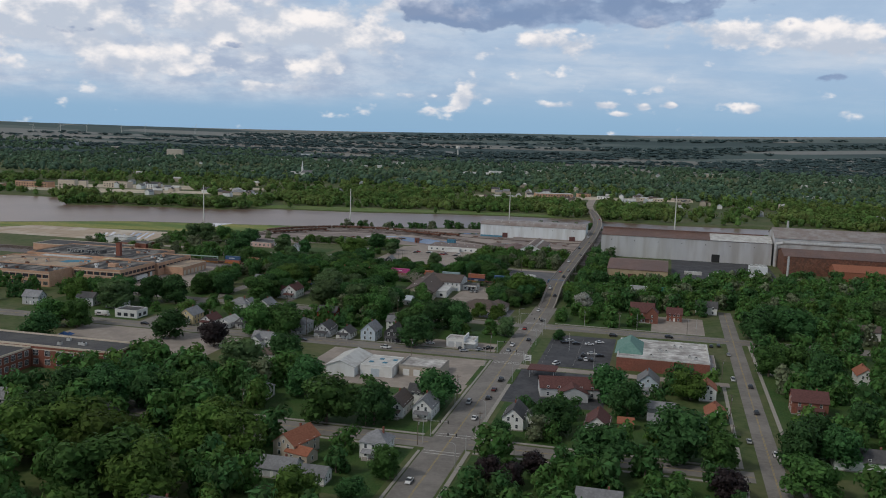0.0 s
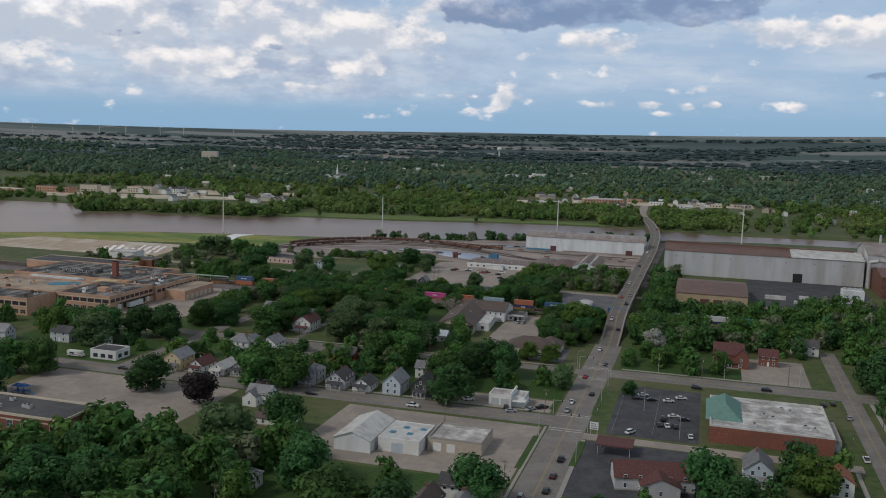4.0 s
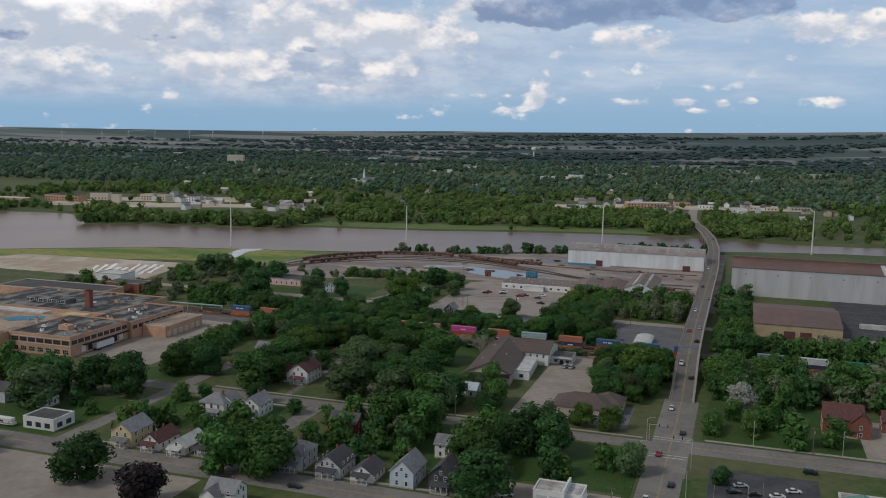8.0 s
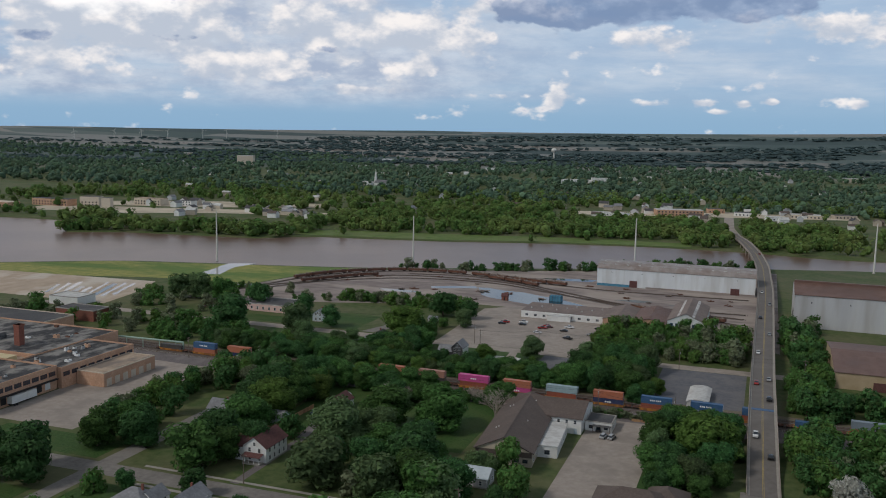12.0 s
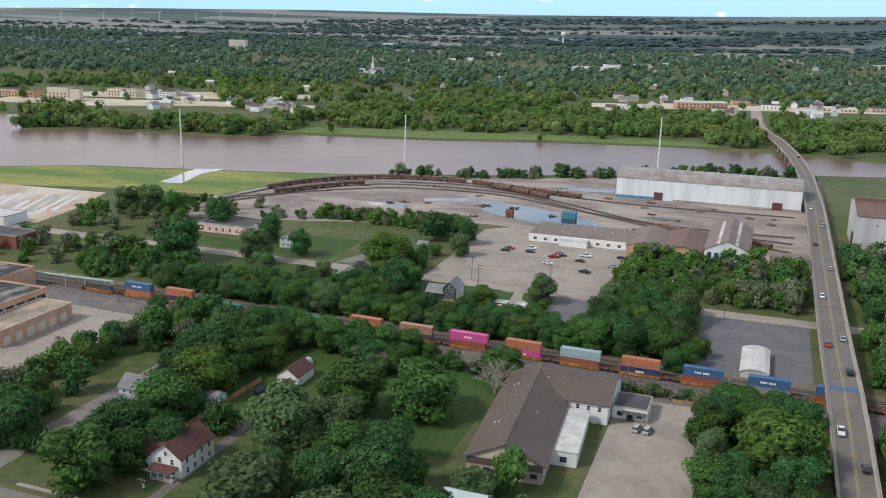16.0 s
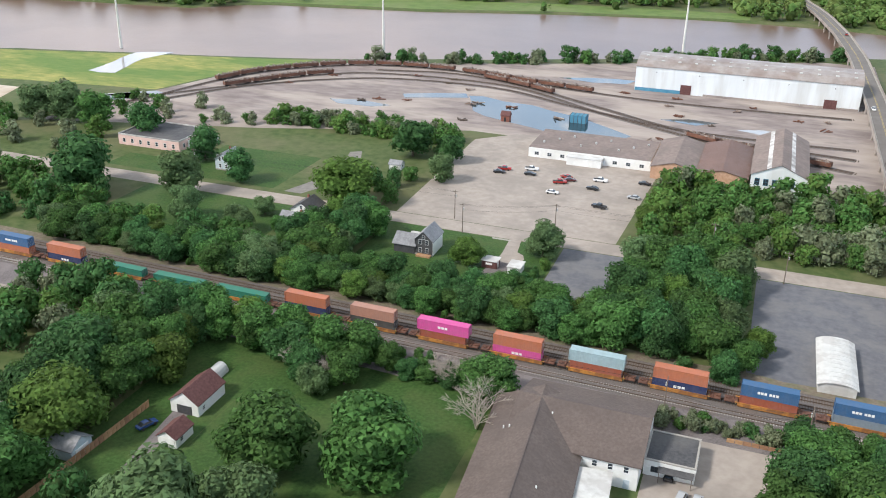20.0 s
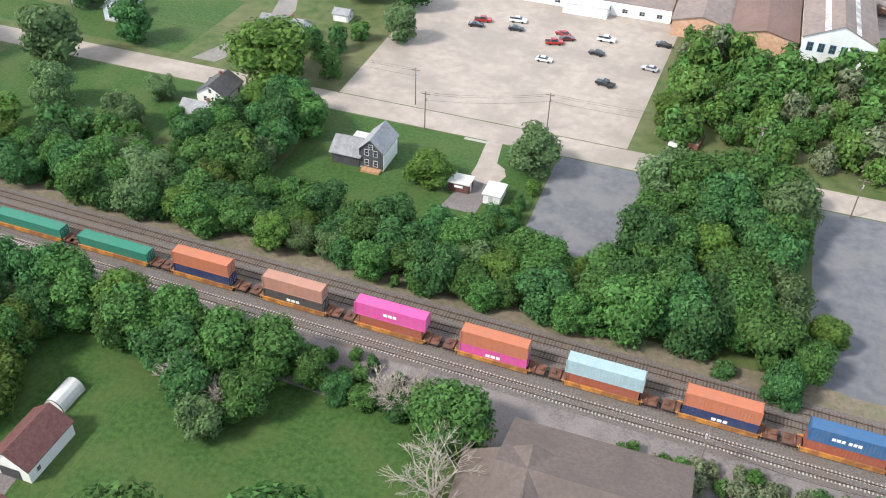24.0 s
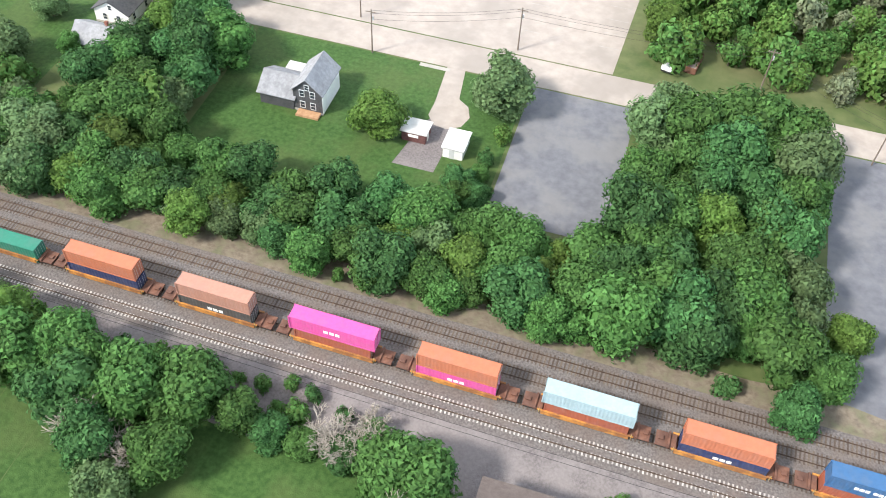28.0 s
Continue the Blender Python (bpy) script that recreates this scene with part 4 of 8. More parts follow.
def garage(x, y, rot, L, W, h, rh, wall, roof, label, door_side=0):
    t = thing("garage", label, "garage", pose(x, y, 0, 0, 0, rot))
    wb, rb = bmesh.new(), bmesh.new()
    bm_gable(wb, rb, L, W, h, rh, Matrix.Identity(4), over=0.3)
    part("wall", wb, wall, t)
    part("roof", rb, roof, t)
    f = side_frames(L, W)[door_side]
    length = L if door_side % 2 == 0 else W
    d = boxpart("garage_door", (-1.9, 1.9, -0.07, 0.03, 0.02, 2.2), "siding_dark" if "dark" in label else "paint_white", t)
    d.matrix_local = f @ Matrix.Translation((length / 2, -0.01, 0))
    put_window(t, side_frames(L, W)[(door_side + 1) % 4] @ Matrix.Translation((2.0, -0.02, 1.0)), 0.8, 0.9)
    CLEAR.append((x - L / 2 - 2, x + L / 2 + 2, y - L / 2 - 2, y + L / 2 + 2))
    return t


def flat_building(name, label, cat, x0, x1, y0, y1, h, wall, roof, parapet=0.6, pw=0.35, cap="walk", clear=True):
    """A flat-roofed building with parapet, its origin at the south-west corner."""
    t = thing(name, label, cat, pose(x0, y0, 0))
    X, Y = x1 - x0, y1 - y0
    bm = bmesh.new()
    bm_box(bm, 0, X, 0, Y, -0.2, h)
    part("wall", bm, wall, t)
    bm = bmesh.new()
    bm_box(bm, pw, X - pw, pw, Y - pw, h - 0.1, h + 0.06)
    part("roof", bm, roof, t)
    bm = bmesh.new()
    for a in ((-0.05, X + 0.05, -0.05, pw), (-0.05, X + 0.05, Y - pw, Y + 0.05), (-0.05, pw, pw, Y - pw), (X - pw, X + 0.05, pw, Y - pw)):
        bm_box(bm, *a, h - 0.05, h + parapet)
    part("parapet", bm, cap, t)
    if clear:
        CLEAR.append((x0 - 2, x1 + 2, y0 - 2, y1 + 2))
    return t


def flat_frames(x0, x1, y0, y1):
    X, Y = x1 - x0, y1 - y0
    return [Matrix.Identity(4), Matrix.Translation((X, 0, 0)) @ Matrix.Rotation(math.pi / 2, 4, "Z"), Matrix.Translation((X, Y, 0)) @ Matrix.Rotation(math.pi, 4, "Z"), Matrix.Translation((0, Y, 0)) @ Matrix.Rotation(-math.pi / 2, 4, "Z")]


def roof_unit(parent, x, y, z, w=1.8, d=1.4, h=1.1, material="steel"):
    bm = bmesh.new()
    bm_box(bm, x, x + w, y, y + d, z, z + h)
    bm_box(bm, x - 0.1, x + w + 0.1, y - 0.1, y + d + 0.1, z, z + 0.15)
    u = part("roof_unit", bm, material, parent)
    bm = bmesh.new()
    bm_tube(bm, (x + w / 2, y + d / 2, z + h), (x + w / 2, y + d / 2, z + h + 0.2), 0.45, 0.45, 10)
    part("fan", bm, "black", u)


def long_hall(name, label, cat, x0, x1, y0, y1, eave, ridge, wall, roof, turn=False, bays=8, arch=False, over=0.4, ribs=True):
    """A long metal hall with a pitched (or arched) roof whose ridge runs along x (or y, with turn)."""
    cx, cy = (x0 + x1) / 2, (y0 + y1) / 2
    t = thing(name, label, cat, pose(cx, cy, 0, 0, 0, 90 if turn else 0))
    L, W = (y1 - y0, x1 - x0) if turn else (x1 - x0, y1 - y0)
    l, w = L / 2, W / 2
    prof = [(-w, eave)] + ([(-w * 0.72, eave + (ridge - eave) * 0.62), (-w * 0.36, eave + (ridge - eave) * 0.92)] if arch else []) + [(0, ridge)] + ([(w * 0.36, eave + (ridge - eave) * 0.92), (w * 0.72, eave + (ridge - eave) * 0.62)] if arch else []) + [(w, eave)]
    wb = bmesh.new()
    ends = []
    for sx in (-l, l):
        ring = [wb.verts.new((sx, -w, -0.2))] + [wb.verts.new((sx, y, z)) for y, z in prof] + [wb.verts.new((sx, w, -0.2))]
        wb.faces.new(ring if sx < 0 else ring[::-1])
        ends.append(ring)
    wb.faces.new((ends[0][1], ends[0][0], ends[1][0], ends[1][1]))
    wb.faces.new((ends[0][-1], ends[0][-2], ends[1][-2], ends[1][-1]))
    part("wall", wb, wall, t)
    rb = bmesh.new()
    s0 = (prof[1][1] - prof[0][1]) / (prof[1][0] - prof[0][0])
    pr = [(-w - over, eave - over * s0)] + prof[1:-1] + [(w + over, eave - over * s0)]
    a = [[rb.verts.new((sx, y, z + dz)) for y, z in pr] for sx, dz in ((-l - over, 0.03), (l + over, 0.03), (-l - over, 0.25), (l + over, 0.25))]
    n = len(pr)
    for i in range(n - 1):
        rb.faces.new((a[2][i], a[3][i], a[3][i + 1], a[2][i + 1]))
        rb.faces.new((a[0][i + 1], a[1][i + 1], a[1][i], a[0][i]))
        rb.faces.new((a[0][i], a[2][i], a[2][i + 1], a[0][i + 1]))
        rb.faces.new((a[1][i + 1], a[3][i + 1], a[3][i], a[1][i]))
    rb.faces.new((a[0][0], a[1][0], a[3][0], a[2][0]))
    rb.faces.new((a[1][-1], a[0][-1], a[2][-1], a[3][-1]))
    part("roof", rb, roof, t)
    if ribs:
        for k in range(bays + 1):
            x = -l + L * k / bays
            bm = bmesh.new()
            bm_box(bm, x - 0.12, x + 0.12, -w - 0.1, -w + 0.05, 0, eave - 0.2)
            part("wall_post", bm, wall, t)
    CLEAR.append((x0 - 2, x1 + 2, y0 - 2, y1 + 2))
    return t, L, W


# ---- works, halls and stores ----
# club hall beside the railway
def make_club():
    t = thing("club_hall", "large hall with brown shingle roofs and white walls", "hall")
    W = pose(-122.3, 463.5, 0, 0, 0, 94.4)
    wb, rb = bmesh.new(), bmesh.new()
    bm_gable(wb, rb, 56, 19.6, 5.2, 4.4, W, over=0.7, th=0.3)
    part("wall", wb, "siding_tan", t, "tan wall with a cream gable")
    part("roof", rb, "roof_brown", t)
    wb, rb = bmesh.new(), bmesh.new()
    bm_gable(wb, rb, 27, 23, 6.0, 3.6, pose(-115, 487.5, 0), over=0.6, th=0.3)
    part("wing_wall", wb, "siding_white", t)
    part("wing_roof", rb, "roof_brown", t)
    f = W @ side_frames(56, 19.6)[3]
    bm = bmesh.new()
    v = [bm.verts.new(f @ Vector(c)) for c in ((0.1, -0.02, 5.2), (19.5, -0.02, 5.2), (9.8, -0.02, 9.45))]
    w = [bm.verts.new(f @ Vector(c)) for c in ((0.1, -0.16, 5.2), (19.5, -0.16, 5.2), (9.8, -0.16, 9.45))]
    for q in (w, v[::-1], (v[0], v[1], w[1], w[0]), (v[1], v[2], w[2], w[1]), (v[2], v[0], w[0], w[2])):
        bm.faces.new(q)
    part("gable_panel", bm, "stone_cream", t)
    boxpart("wall_band", (0.05, 19.55, -0.14, 0.02, 3.3, 5.1), "roof_brown", t, m=f)
    wall_row(t, f, 19.6, 6, 1.5, 1.6, 1.0, "siding_dark", 1)
    door_at(t, f @ Matrix.Translation((6.6, -0.04, 0.1)), 1.2, 2.2, "siding_dark")
    wall_row(t, W @ side_frames(56, 19.6)[0], 12, 2, 1.2, 1.2, 1.2)
    wall_row(t, pose(-112.5, 476, 0), 11, 3, 3.9, 0.9, 1.3)
    wall_row(t, pose(-101.5, 477, 0, 0, 0, 90), 21, 3, 3.6, 0.9, 1.3)
    door_at(t, pose(-103.6, 475.96, 0.1), 1.2, 2.1, "siding_blue")
    A = pose(-108.8, 460.4, 0, 0, 0, 4.4)
    boxpart("annex_wall", (-3.7, 3.5, -12.6, 13.6, -0.2, 4.2), "siding_white", t, m=A)
    boxpart("annex_roof", (-3.7, 3.8, -12.9, 13.8, 4.2, 4.5), "roof_white", t, m=A)
    wall_row(t, A @ Matrix.Translation((-3.0, -12.6, 0)), 6, 1, 1.3, 1.6, 1.3, "siding_dark", 1)
    wall_row(t, A @ Matrix.Translation((3.5, -12.6, 0)) @ Matrix.Rotation(math.pi / 2, 4, "Z"), 26, 4, 1.3, 1.0, 1.3)
    for x, y, z in ((14, 6, 7.0), (14, 4.8, 7.5), (-12, 6, 7.0), (-12, 5, 7.4), (-4, -4, 7.8), (20, -3, 8.2)):
        bm = bmesh.new()
        p = W @ Vector((x, y, z))
        bm_tube(bm, p, p + Vector((0, 0, 0.8)), 0.16, 0.16, 8)
        part("roof_vent", bm, "paint_white", t)
    boxpart("ridge_cap", (-28.5, 20, -0.22, 0.22, 9.65, 9.95), "roof_brown", t, m=W)
    CLEAR.append((-136, -101, 433, 500))
    a = flat_building("annex", "small white annex with a dark flat roof", "annex", -101.2, -91, 482.2, 493, 3.6, "siding_white", "roof_dark", 0.25, cap="walk")
    f = flat_frames(-101.2, -91, 482.2, 493)
    wall_row(a, f[0], 10.2, 3, 1.1, 1.3, 1.1, "siding_dark", 1)
    door_at(a, f[0] @ Matrix.Translation((1.0, -0.03, 0)))
    wall_row(a, f[1], 10.8, 2, 1.1, 1.0, 1.1)
    boxpart("awning", (3, 10, -2.2, -0.1, 2.6, 2.75), "roof_dark", a)
    for x in (3.3, 9.7):
        boxpart("awning_post", (x - 0.06, x + 0.06, -2.1, -1.98, 0, 2.65), "pole_wood", a)
    fe = thing("fence", "low wooden board fence along the railway", "fence")
    for k in range(24):
        boxpart("fence_panel", (-86 + k * 1.7, -84.4 + k * 1.7, 499.6, 499.7, 0, 1.1), "fence_wood", fe)


make_club()

# brown hip-roofed office beside the yard
house(-73, 413, 0, 24, 16, 3.6, 4.2, "siding_tan", "roof_brown", "low tan office with a wide brown hip roof", hip=True, chimney=False, wins=(5, 3), name="office_building", cat="office")
house(-64, 419, 90, 14, 12, 3.6, 3.6, "siding_tan", "roof_brown", "tan office wing with a brown hip roof", hip=True, chimney=False, wins=(3, 2), name="office_building", cat="office")

# riverside warehouse
wh, wl, ww = long_hall("warehouse", "long white corrugated warehouse with a low weathered roof", "warehouse", -156, -45, 811, 842, 13.0, 17.0, "metal_white", "roof_metal", bays=12, arch=True)
boxpart("base_band", (-55.5, -28, -15.62, -15.4, 0, 1.8), "metal_teal", wh, "faded teal base band")
boxpart("base_band", (-20, 55.4, -15.6, -15.4, 0, 1.1), "dirt", wh, "splashed dirty base")
for x, w_, h_ in ((-29, 5.5, 5.0), (42, 6.0, 4.6)):
    d = boxpart("door", (x - w_ / 2, x + w_ / 2, -15.72, -15.4, 0, h_), "roof_maroon", wh, "dark red roller door")
for r_, (y_, z_) in enumerate(((-11.0, 15.6), (-5.4, 16.75))):
    for k in range(13):
        x = -52 + k * 8.6
        boxpart("skylight", (x, x + 1.5, y_ - 0.7, y_ + 0.7, z_, z_ + 0.45), "roof_white", wh)
for k in range(5):
    boxpart("wall_light", (-45 + k * 22, -44.6 + k * 22, -15.9, -15.5, 10.2, 10.7), "siding_dark", wh)

# office, sheds and barn at the yard's edge
ob_ = flat_building("office_building", "long low white office with a flat brown roof", "office", -178, -128, 676, 704, 4.2, "siding_white", "roof_taupe", 0.06, cap="roof_taupe")
ff = flat_frames(-178, -128, 676, 704)
wall_row(ob_, ff[0], 50, 9, 1.2, 1.6, 1.2, "siding_grey", 1)
wall_row(ob_, ff[1], 28, 4, 1.2, 1.4, 1.2, "siding_grey", 1)
boxpart("annex", (17, 31, -4.5, -0.05, -0.1, 3.3), "siding_white", ob_)
boxpart("annex_roof", (16.8, 31.2, -4.7, 0.2, 3.3, 3.5), "roof_white", ob_)
for k in range(9):
    boxpart("roof_vent", (4 + k * 5.2, 4.7 + k * 5.2, 8 + (k % 3) * 6, 8.7 + (k % 3) * 6, 4.2, 5.0), "steel", ob_)
for x0, x1, y0, h0, mt in ((-127, -110, 668, 5.0, "roof_taupe"), (-109.5, -91, 664, 5.6, "roof_brown_metal")):
    long_hall("shed", "brown-roofed storage shed beside a rail yard", "shed", x0, x1, y0, 706, h0, h0 + 2.2, "brick_tan", mt, turn=True, ribs=False)
bn, bl, bw = long_hall("barn", "tall grey metal shed with pale roof strips and a pale gable", "shed", -90, -70, 664, 716, 8.0, 12.5, "metal_white", "roof_taupe", turn=True, bays=8)
for s in (-1, 1):
    bm = bmesh.new()
    v = [bm.verts.new(c) for c in ((-26.3, s * 3.4, 11.21), (26.3, s * 3.4, 11.21), (26.3, s * 4.9, 10.53), (-26.3, s * 4.9, 10.53))]
    if s > 0:
        v.reverse()
    w = [bm.verts.new(q.co + Vector((0, 0, 0.1))) for q in v]
    for f in (v, w[::-1], *[(v[i], w[i], w[(i + 1) % 4], v[(i + 1) % 4]) for i in range(4)]):
        bm.faces.new(f)
    part("roof_strip", bm, "roof_patch", bn, "pale translucent roof strip")
wall_row(bn, side_frames(52, 20)[3], 20, 6, 4.2, 1.6, 2.4, "metal_teal", 1)

# rolling mill
ml, mll, mlw = long_hall("mill_hall", "very long pale grey corrugated mill hall with a brown roof", "factory", -22, 128, 716, 764, 19.5, 23.5, "metal_grey", "roof_brown_metal", bays=5)
bm = bmesh.new()
v = [bm.verts.new(c) for c in ((22, -24.5, 19.78), (75.5, -24.5, 19.78), (75.5, -0.2, 23.8), (22, -0.2, 23.8))]
w = [bm.verts.new(q.co + Vector((0, 0, 0.12))) for q in v]
for f in (w, v[::-1], *[(v[i], v[(i + 1) % 4], w[(i + 1) % 4], w[i]) for i in range(4)]):
    bm.faces.new(f)
part("roof_sheet", bm, "roof_white", ml, "newer pale roof sheeting")
# Black panel painted for the shade inside a doorway; the wall stays closed.
boxpart("door", (24, 31, -24.2, -23.9, 0, 7), "black", ml, "doorway with its inner shade painted as a black panel")
for k in range(7):
    boxpart("wall_light", (-66 + k * 21, -65.4 + k * 21, -24.5, -24.05, 15, 15.8), "siding_dark", ml)
boxpart("roof_vent", (-75, 70, -1.2, 1.2, 23.3, 24.8), "roof_brown_metal", ml, "long ridge vent")
# Another black panel, for the shade of a doorway in the west end.
boxpart("door", (-75.25, -74.95, -12, -4, 0, 8), "black", ml, "doorway with its inner shade painted as a black panel")
m2, _, _ = long_hall("mill_hall", "high grey mill hall with soot-stained roof", "factory", 130, 225, 716, 770, 25, 32, "metal_grey", "roof_metal", bays=6)
m3, _, _ = long_hall("mill_hall", "lower rust-brown mill hall", "factory", 133, 225, 668, 714, 15, 19, "rust", "roof_brown_metal", bays=8)
m4, _, _ = long_hall("mill_shed", "orange-brown ribbed mill shed", "factory", 168, 240, 636, 664, 9, 13, "roof_red", "roof_red", bays=8)
duct = thing("gas_duct", "pale elbowed gas duct along a mill hall", "duct")
for p, q in (((131, 712, 0), (131, 712, 20)), ((131, 712, 20), (137, 709, 22)), ((137, 709, 22), (215, 709, 22)), ((215, 709, 22), (221, 709, 12))):
    bm = bmesh.new()
    bm_tube(bm, p, q, 1.5, 1.5, 12)
    part("duct_section", bm, "steel", duct)
for x, y, h_, r_ in ((215, 634, 12, 2.6), (133, 640, 18, 1.0), (146, 765, 36, 1.1)):
    s_ = thing("silo" if r_ > 2 else "chimney_stack", "pale round steel silo with a cone top" if r_ > 2 else "slender steel chimney stack", "silo" if r_ > 2 else "chimney")
    bm = bmesh.new()
    bm_tube(bm, (x, y, 0), (x, y, h_), r_, r_ * 0.92, 16)
    part("shell", bm, "metal_white" if r_ > 2 else "steel", s_)
    bm = bmesh.new()
    bm_tube(bm, (x, y, h_), (x, y, h_ + r_ * 0.7), r_ * 0.95, r_ * 0.2, 16)
    part("top", bm, "steel", s_)
ct = thing("cooling_unit", "white box-shaped cooling unit with four fans", "cooling unit")
boxpart("body", (103, 117, 634, 646, 0, 9), "metal_white", ct)
for k in range(4):
    bm = bmesh.new()
    bm_tube(bm, (105 + k * 3.4, 640, 9), (105 + k * 3.4, 640, 10.2), 1.4, 1.4, 14)
    part("fan_ring", bm, "steel", ct)
for k, (x, y, l_) in enumerate(((52, 628, 14), (75, 634, 9), (84, 622, 13), (96, 617, 8), (70, 612, 7))):
    tr_ = thing("tarpaulin_stack", "stack of goods under a white tarpaulin", "stack")
    bm = bmesh.new()
    bm_box(bm, x, x + l_, y, y + 3.4, 0, 2.2)
    bm_box(bm, x + 0.3, x + l_ - 0.3, y + 0.3, y + 3.1, 2.2, 2.6)
    part("tarpaulin", bm, "roof_white", tr_)
tb, _, _ = long_hall("works_shed", "tan metal works shed with a broad brown roof", "shed", -7.5, 38.5, 584, 648, 7.4, 11.0, "metal_tan", "roof_brown_metal", bays=8)
for x in (-4, 4.5):
    boxpart("door", (x - 3, x + 3, -32.2, -31.9, 0, 4.2), "roof_maroon", tb, "wide dark red door")

# brick factory with strip windows
FAC = [(-440, -358, 380, 404, 9.5), (-357.5, -321, 404.4, 447, 9.5), (-440, -346, 462, 516, 8.0), (-345.5, -319, 447.5, 494, 8.6), (-440, -358, 404.5, 447, 8.2), (-440, -346, 447.5, 461.5, 7.0)]
for i, (x0, x1, y0, y1, h_) in enumerate(FAC):
    fb = flat_building("factory_building", "tan brick factory block with strip windows and a patched black roof", "factory", x0, x1, y0, y1, h_, "brick_tan", "roof_tan" if i > 3 else "roof_tar", 0.7, cap="brick_tan")
    fr = flat_frames(x0, x1, y0, y1)
    n1, n2 = round((x1 - x0) / 5), round((y1 - y0) / 5)
    if i in (0, 1):
        wall_row(fb, fr[0], x1 - x0, n1, h_ - 3.6, 4.0, 1.9, "roof_maroon", 3, margin=0.4)
        wall_row(fb, fr[0], x1 - x0, n1, 1.2, 3.4, 2.2, "stone_cream", 2, margin=0.4)
        boxpart("stone_band", (-0.06, x1 - x0 + 0.06, -0.1, 0.1, h_ - 1.3, h_ - 0.9), "stone_cream", fb)
        boxpart("stone_band", (-0.06, x1 - x0 + 0.06, -0.1, 0.1, h_ - 4.3, h_ - 3.9), "stone_cream", fb)
    if i in (1, 3):
        wall_row(fb, fr[1], y1 - y0, n2, h_ - 3.4, 3.6, 1.7, "roof_maroon", 3, margin=0.4)
        if i == 1:
            boxpart("canopy", (36.6, 38.2, 8, 42, 4.4, 4.7), "black", fb)
            for k in range(7):
                d = boxpart("dock_door", (-1.4, 1.4, -0.1, 0.05, 1.0, 4.2), "black" if k % 2 else "paint_white", fb, "" if k % 2 else "pale shut loading door")
                d.matrix_local = fr[1] @ Matrix.Translation((9 + k * 4.7, 0, 0))
            roof_unit(fb, 18, 13, h_ + 0.05, 6, 4.5, 2.4, "brick_tan")
    if i == 4:
        bm = bmesh.new()
        bm_prism(bm, [(52, 26), (58, 24), (66, 29), (72, 33), (68, 40), (60, 38), (53, 34)], h_ + 0.1, h_ + 0.2)
        part("tarpaulin", bm, "metal_teal", fb, "blue tarpaulin laid on a roof")
    if i == 5:
        boxpart("skylight", (74, 88, 2, 9, h_, h_ + 2.2), "siding_cream", fb, "cream painted skylight box")
        boxpart("clerestory", (20, 60, 3, 10, h_, h_ + 1.6), "roof_white", fb)
    if i == 2:
        boxpart("clerestory", (24, 54, 14, 22, h_, h_ + 3), "roof_tar", fb)
        wall_row(fb, Matrix.Translation((24, 13.9, 0)), 30, 9, h_ + 0.6, 2.6, 1.7, "paint_white", 1)
    for k in range(12 if i != 5 else 3):
        roof_unit(fb, random.uniform(3, x1 - x0 - 6), random.uniform(3, y1 - y0 - 5), h_ + 0.05, random.uniform(0.8, 2.6), random.uniform(0.8, 2.2), random.uniform(0.5, 1.6), random.choice(("steel", "brick_tan", "paint_white", "rust")))
pb = thing("pipe_bridge", "pale green pipe bridge on steel legs", "pipe")
bm = bmesh.new()
bm_tube(bm, (-376, 517, 5.2), (-310, 520, 5.2), 0.45, 0.45, 10)
bm_tube(bm, (-310, 520, 5.4), (-310, 520, 0), 0.45, 0.45, 10)
part("pipe", bm, "pipe_green", pb)
for k in range(7):
    boxpart("leg", (-372 + k * 9.6, -371.7 + k * 9.6, 517.2 + k * 0.44, 517.5 + k * 0.44, 0, 5), "pipe_green", pb)
lb = flat_building("loading_building", "windowless tan block beside a truck yard", "building", -318.5, -304, 456, 490, 6.0, "brick_tan", "roof_tan", 0.3, cap="stone_cream")
for k in range(6):
    boxpart("door", (14.4, 14.6, 1.5 + k * 5.3, 4.6 + k * 5.3, 0.1, 3.4), "stone_cream", lb)
st = thing("factory_chimney", "square brick factory chimney", "chimney")
for a, b, c in ((1.6, 8, 18), (1.8, 17.2, 18)):
    boxpart("shaft" if a < 1.7 else "cap", (-369 - a, -369 + a, 475 - a, 475 + a, b - (0 if a > 1.7 else 8), c), "brick_red", st)
flat_building("factory_building", "low brick factory wing with a black roof", "factory", -480, -401, 519, 546, 6.0, "brick_tan", "roof_dark", 0.5, cap="stone_cream")
flat_building("pump_building", "small brown brick works building", "building", -425, -398, 558, 572, 6, "brick_red", "roof_dark", 0.4)
flat_building("works_building", "white low works building with a flat roof", "building", -460, -438, 590, 606, 5, "siding_white", "roof_white", 0.4)
tl_ = thing("trailer", "white box trailer parked at a loading dock", "trailer")
boxpart("box", (-321, -318.4, 420, 433, 1.1, 4.0), "siding_white", tl_)
boxpart("underframe", (-320.6, -318.8, 420, 433, 0.8, 1.1), "black", tl_)
for y_ in (421.3, 422.6):
    for x_ in (-321, -318.7):
        bm = bmesh.new()
        bm_tube(bm, (x_, y_, 0.5), (x_ + 0.3, y_, 0.5), 0.5, 0.5, 12)
        part("wheel", bm, "black", tl_)

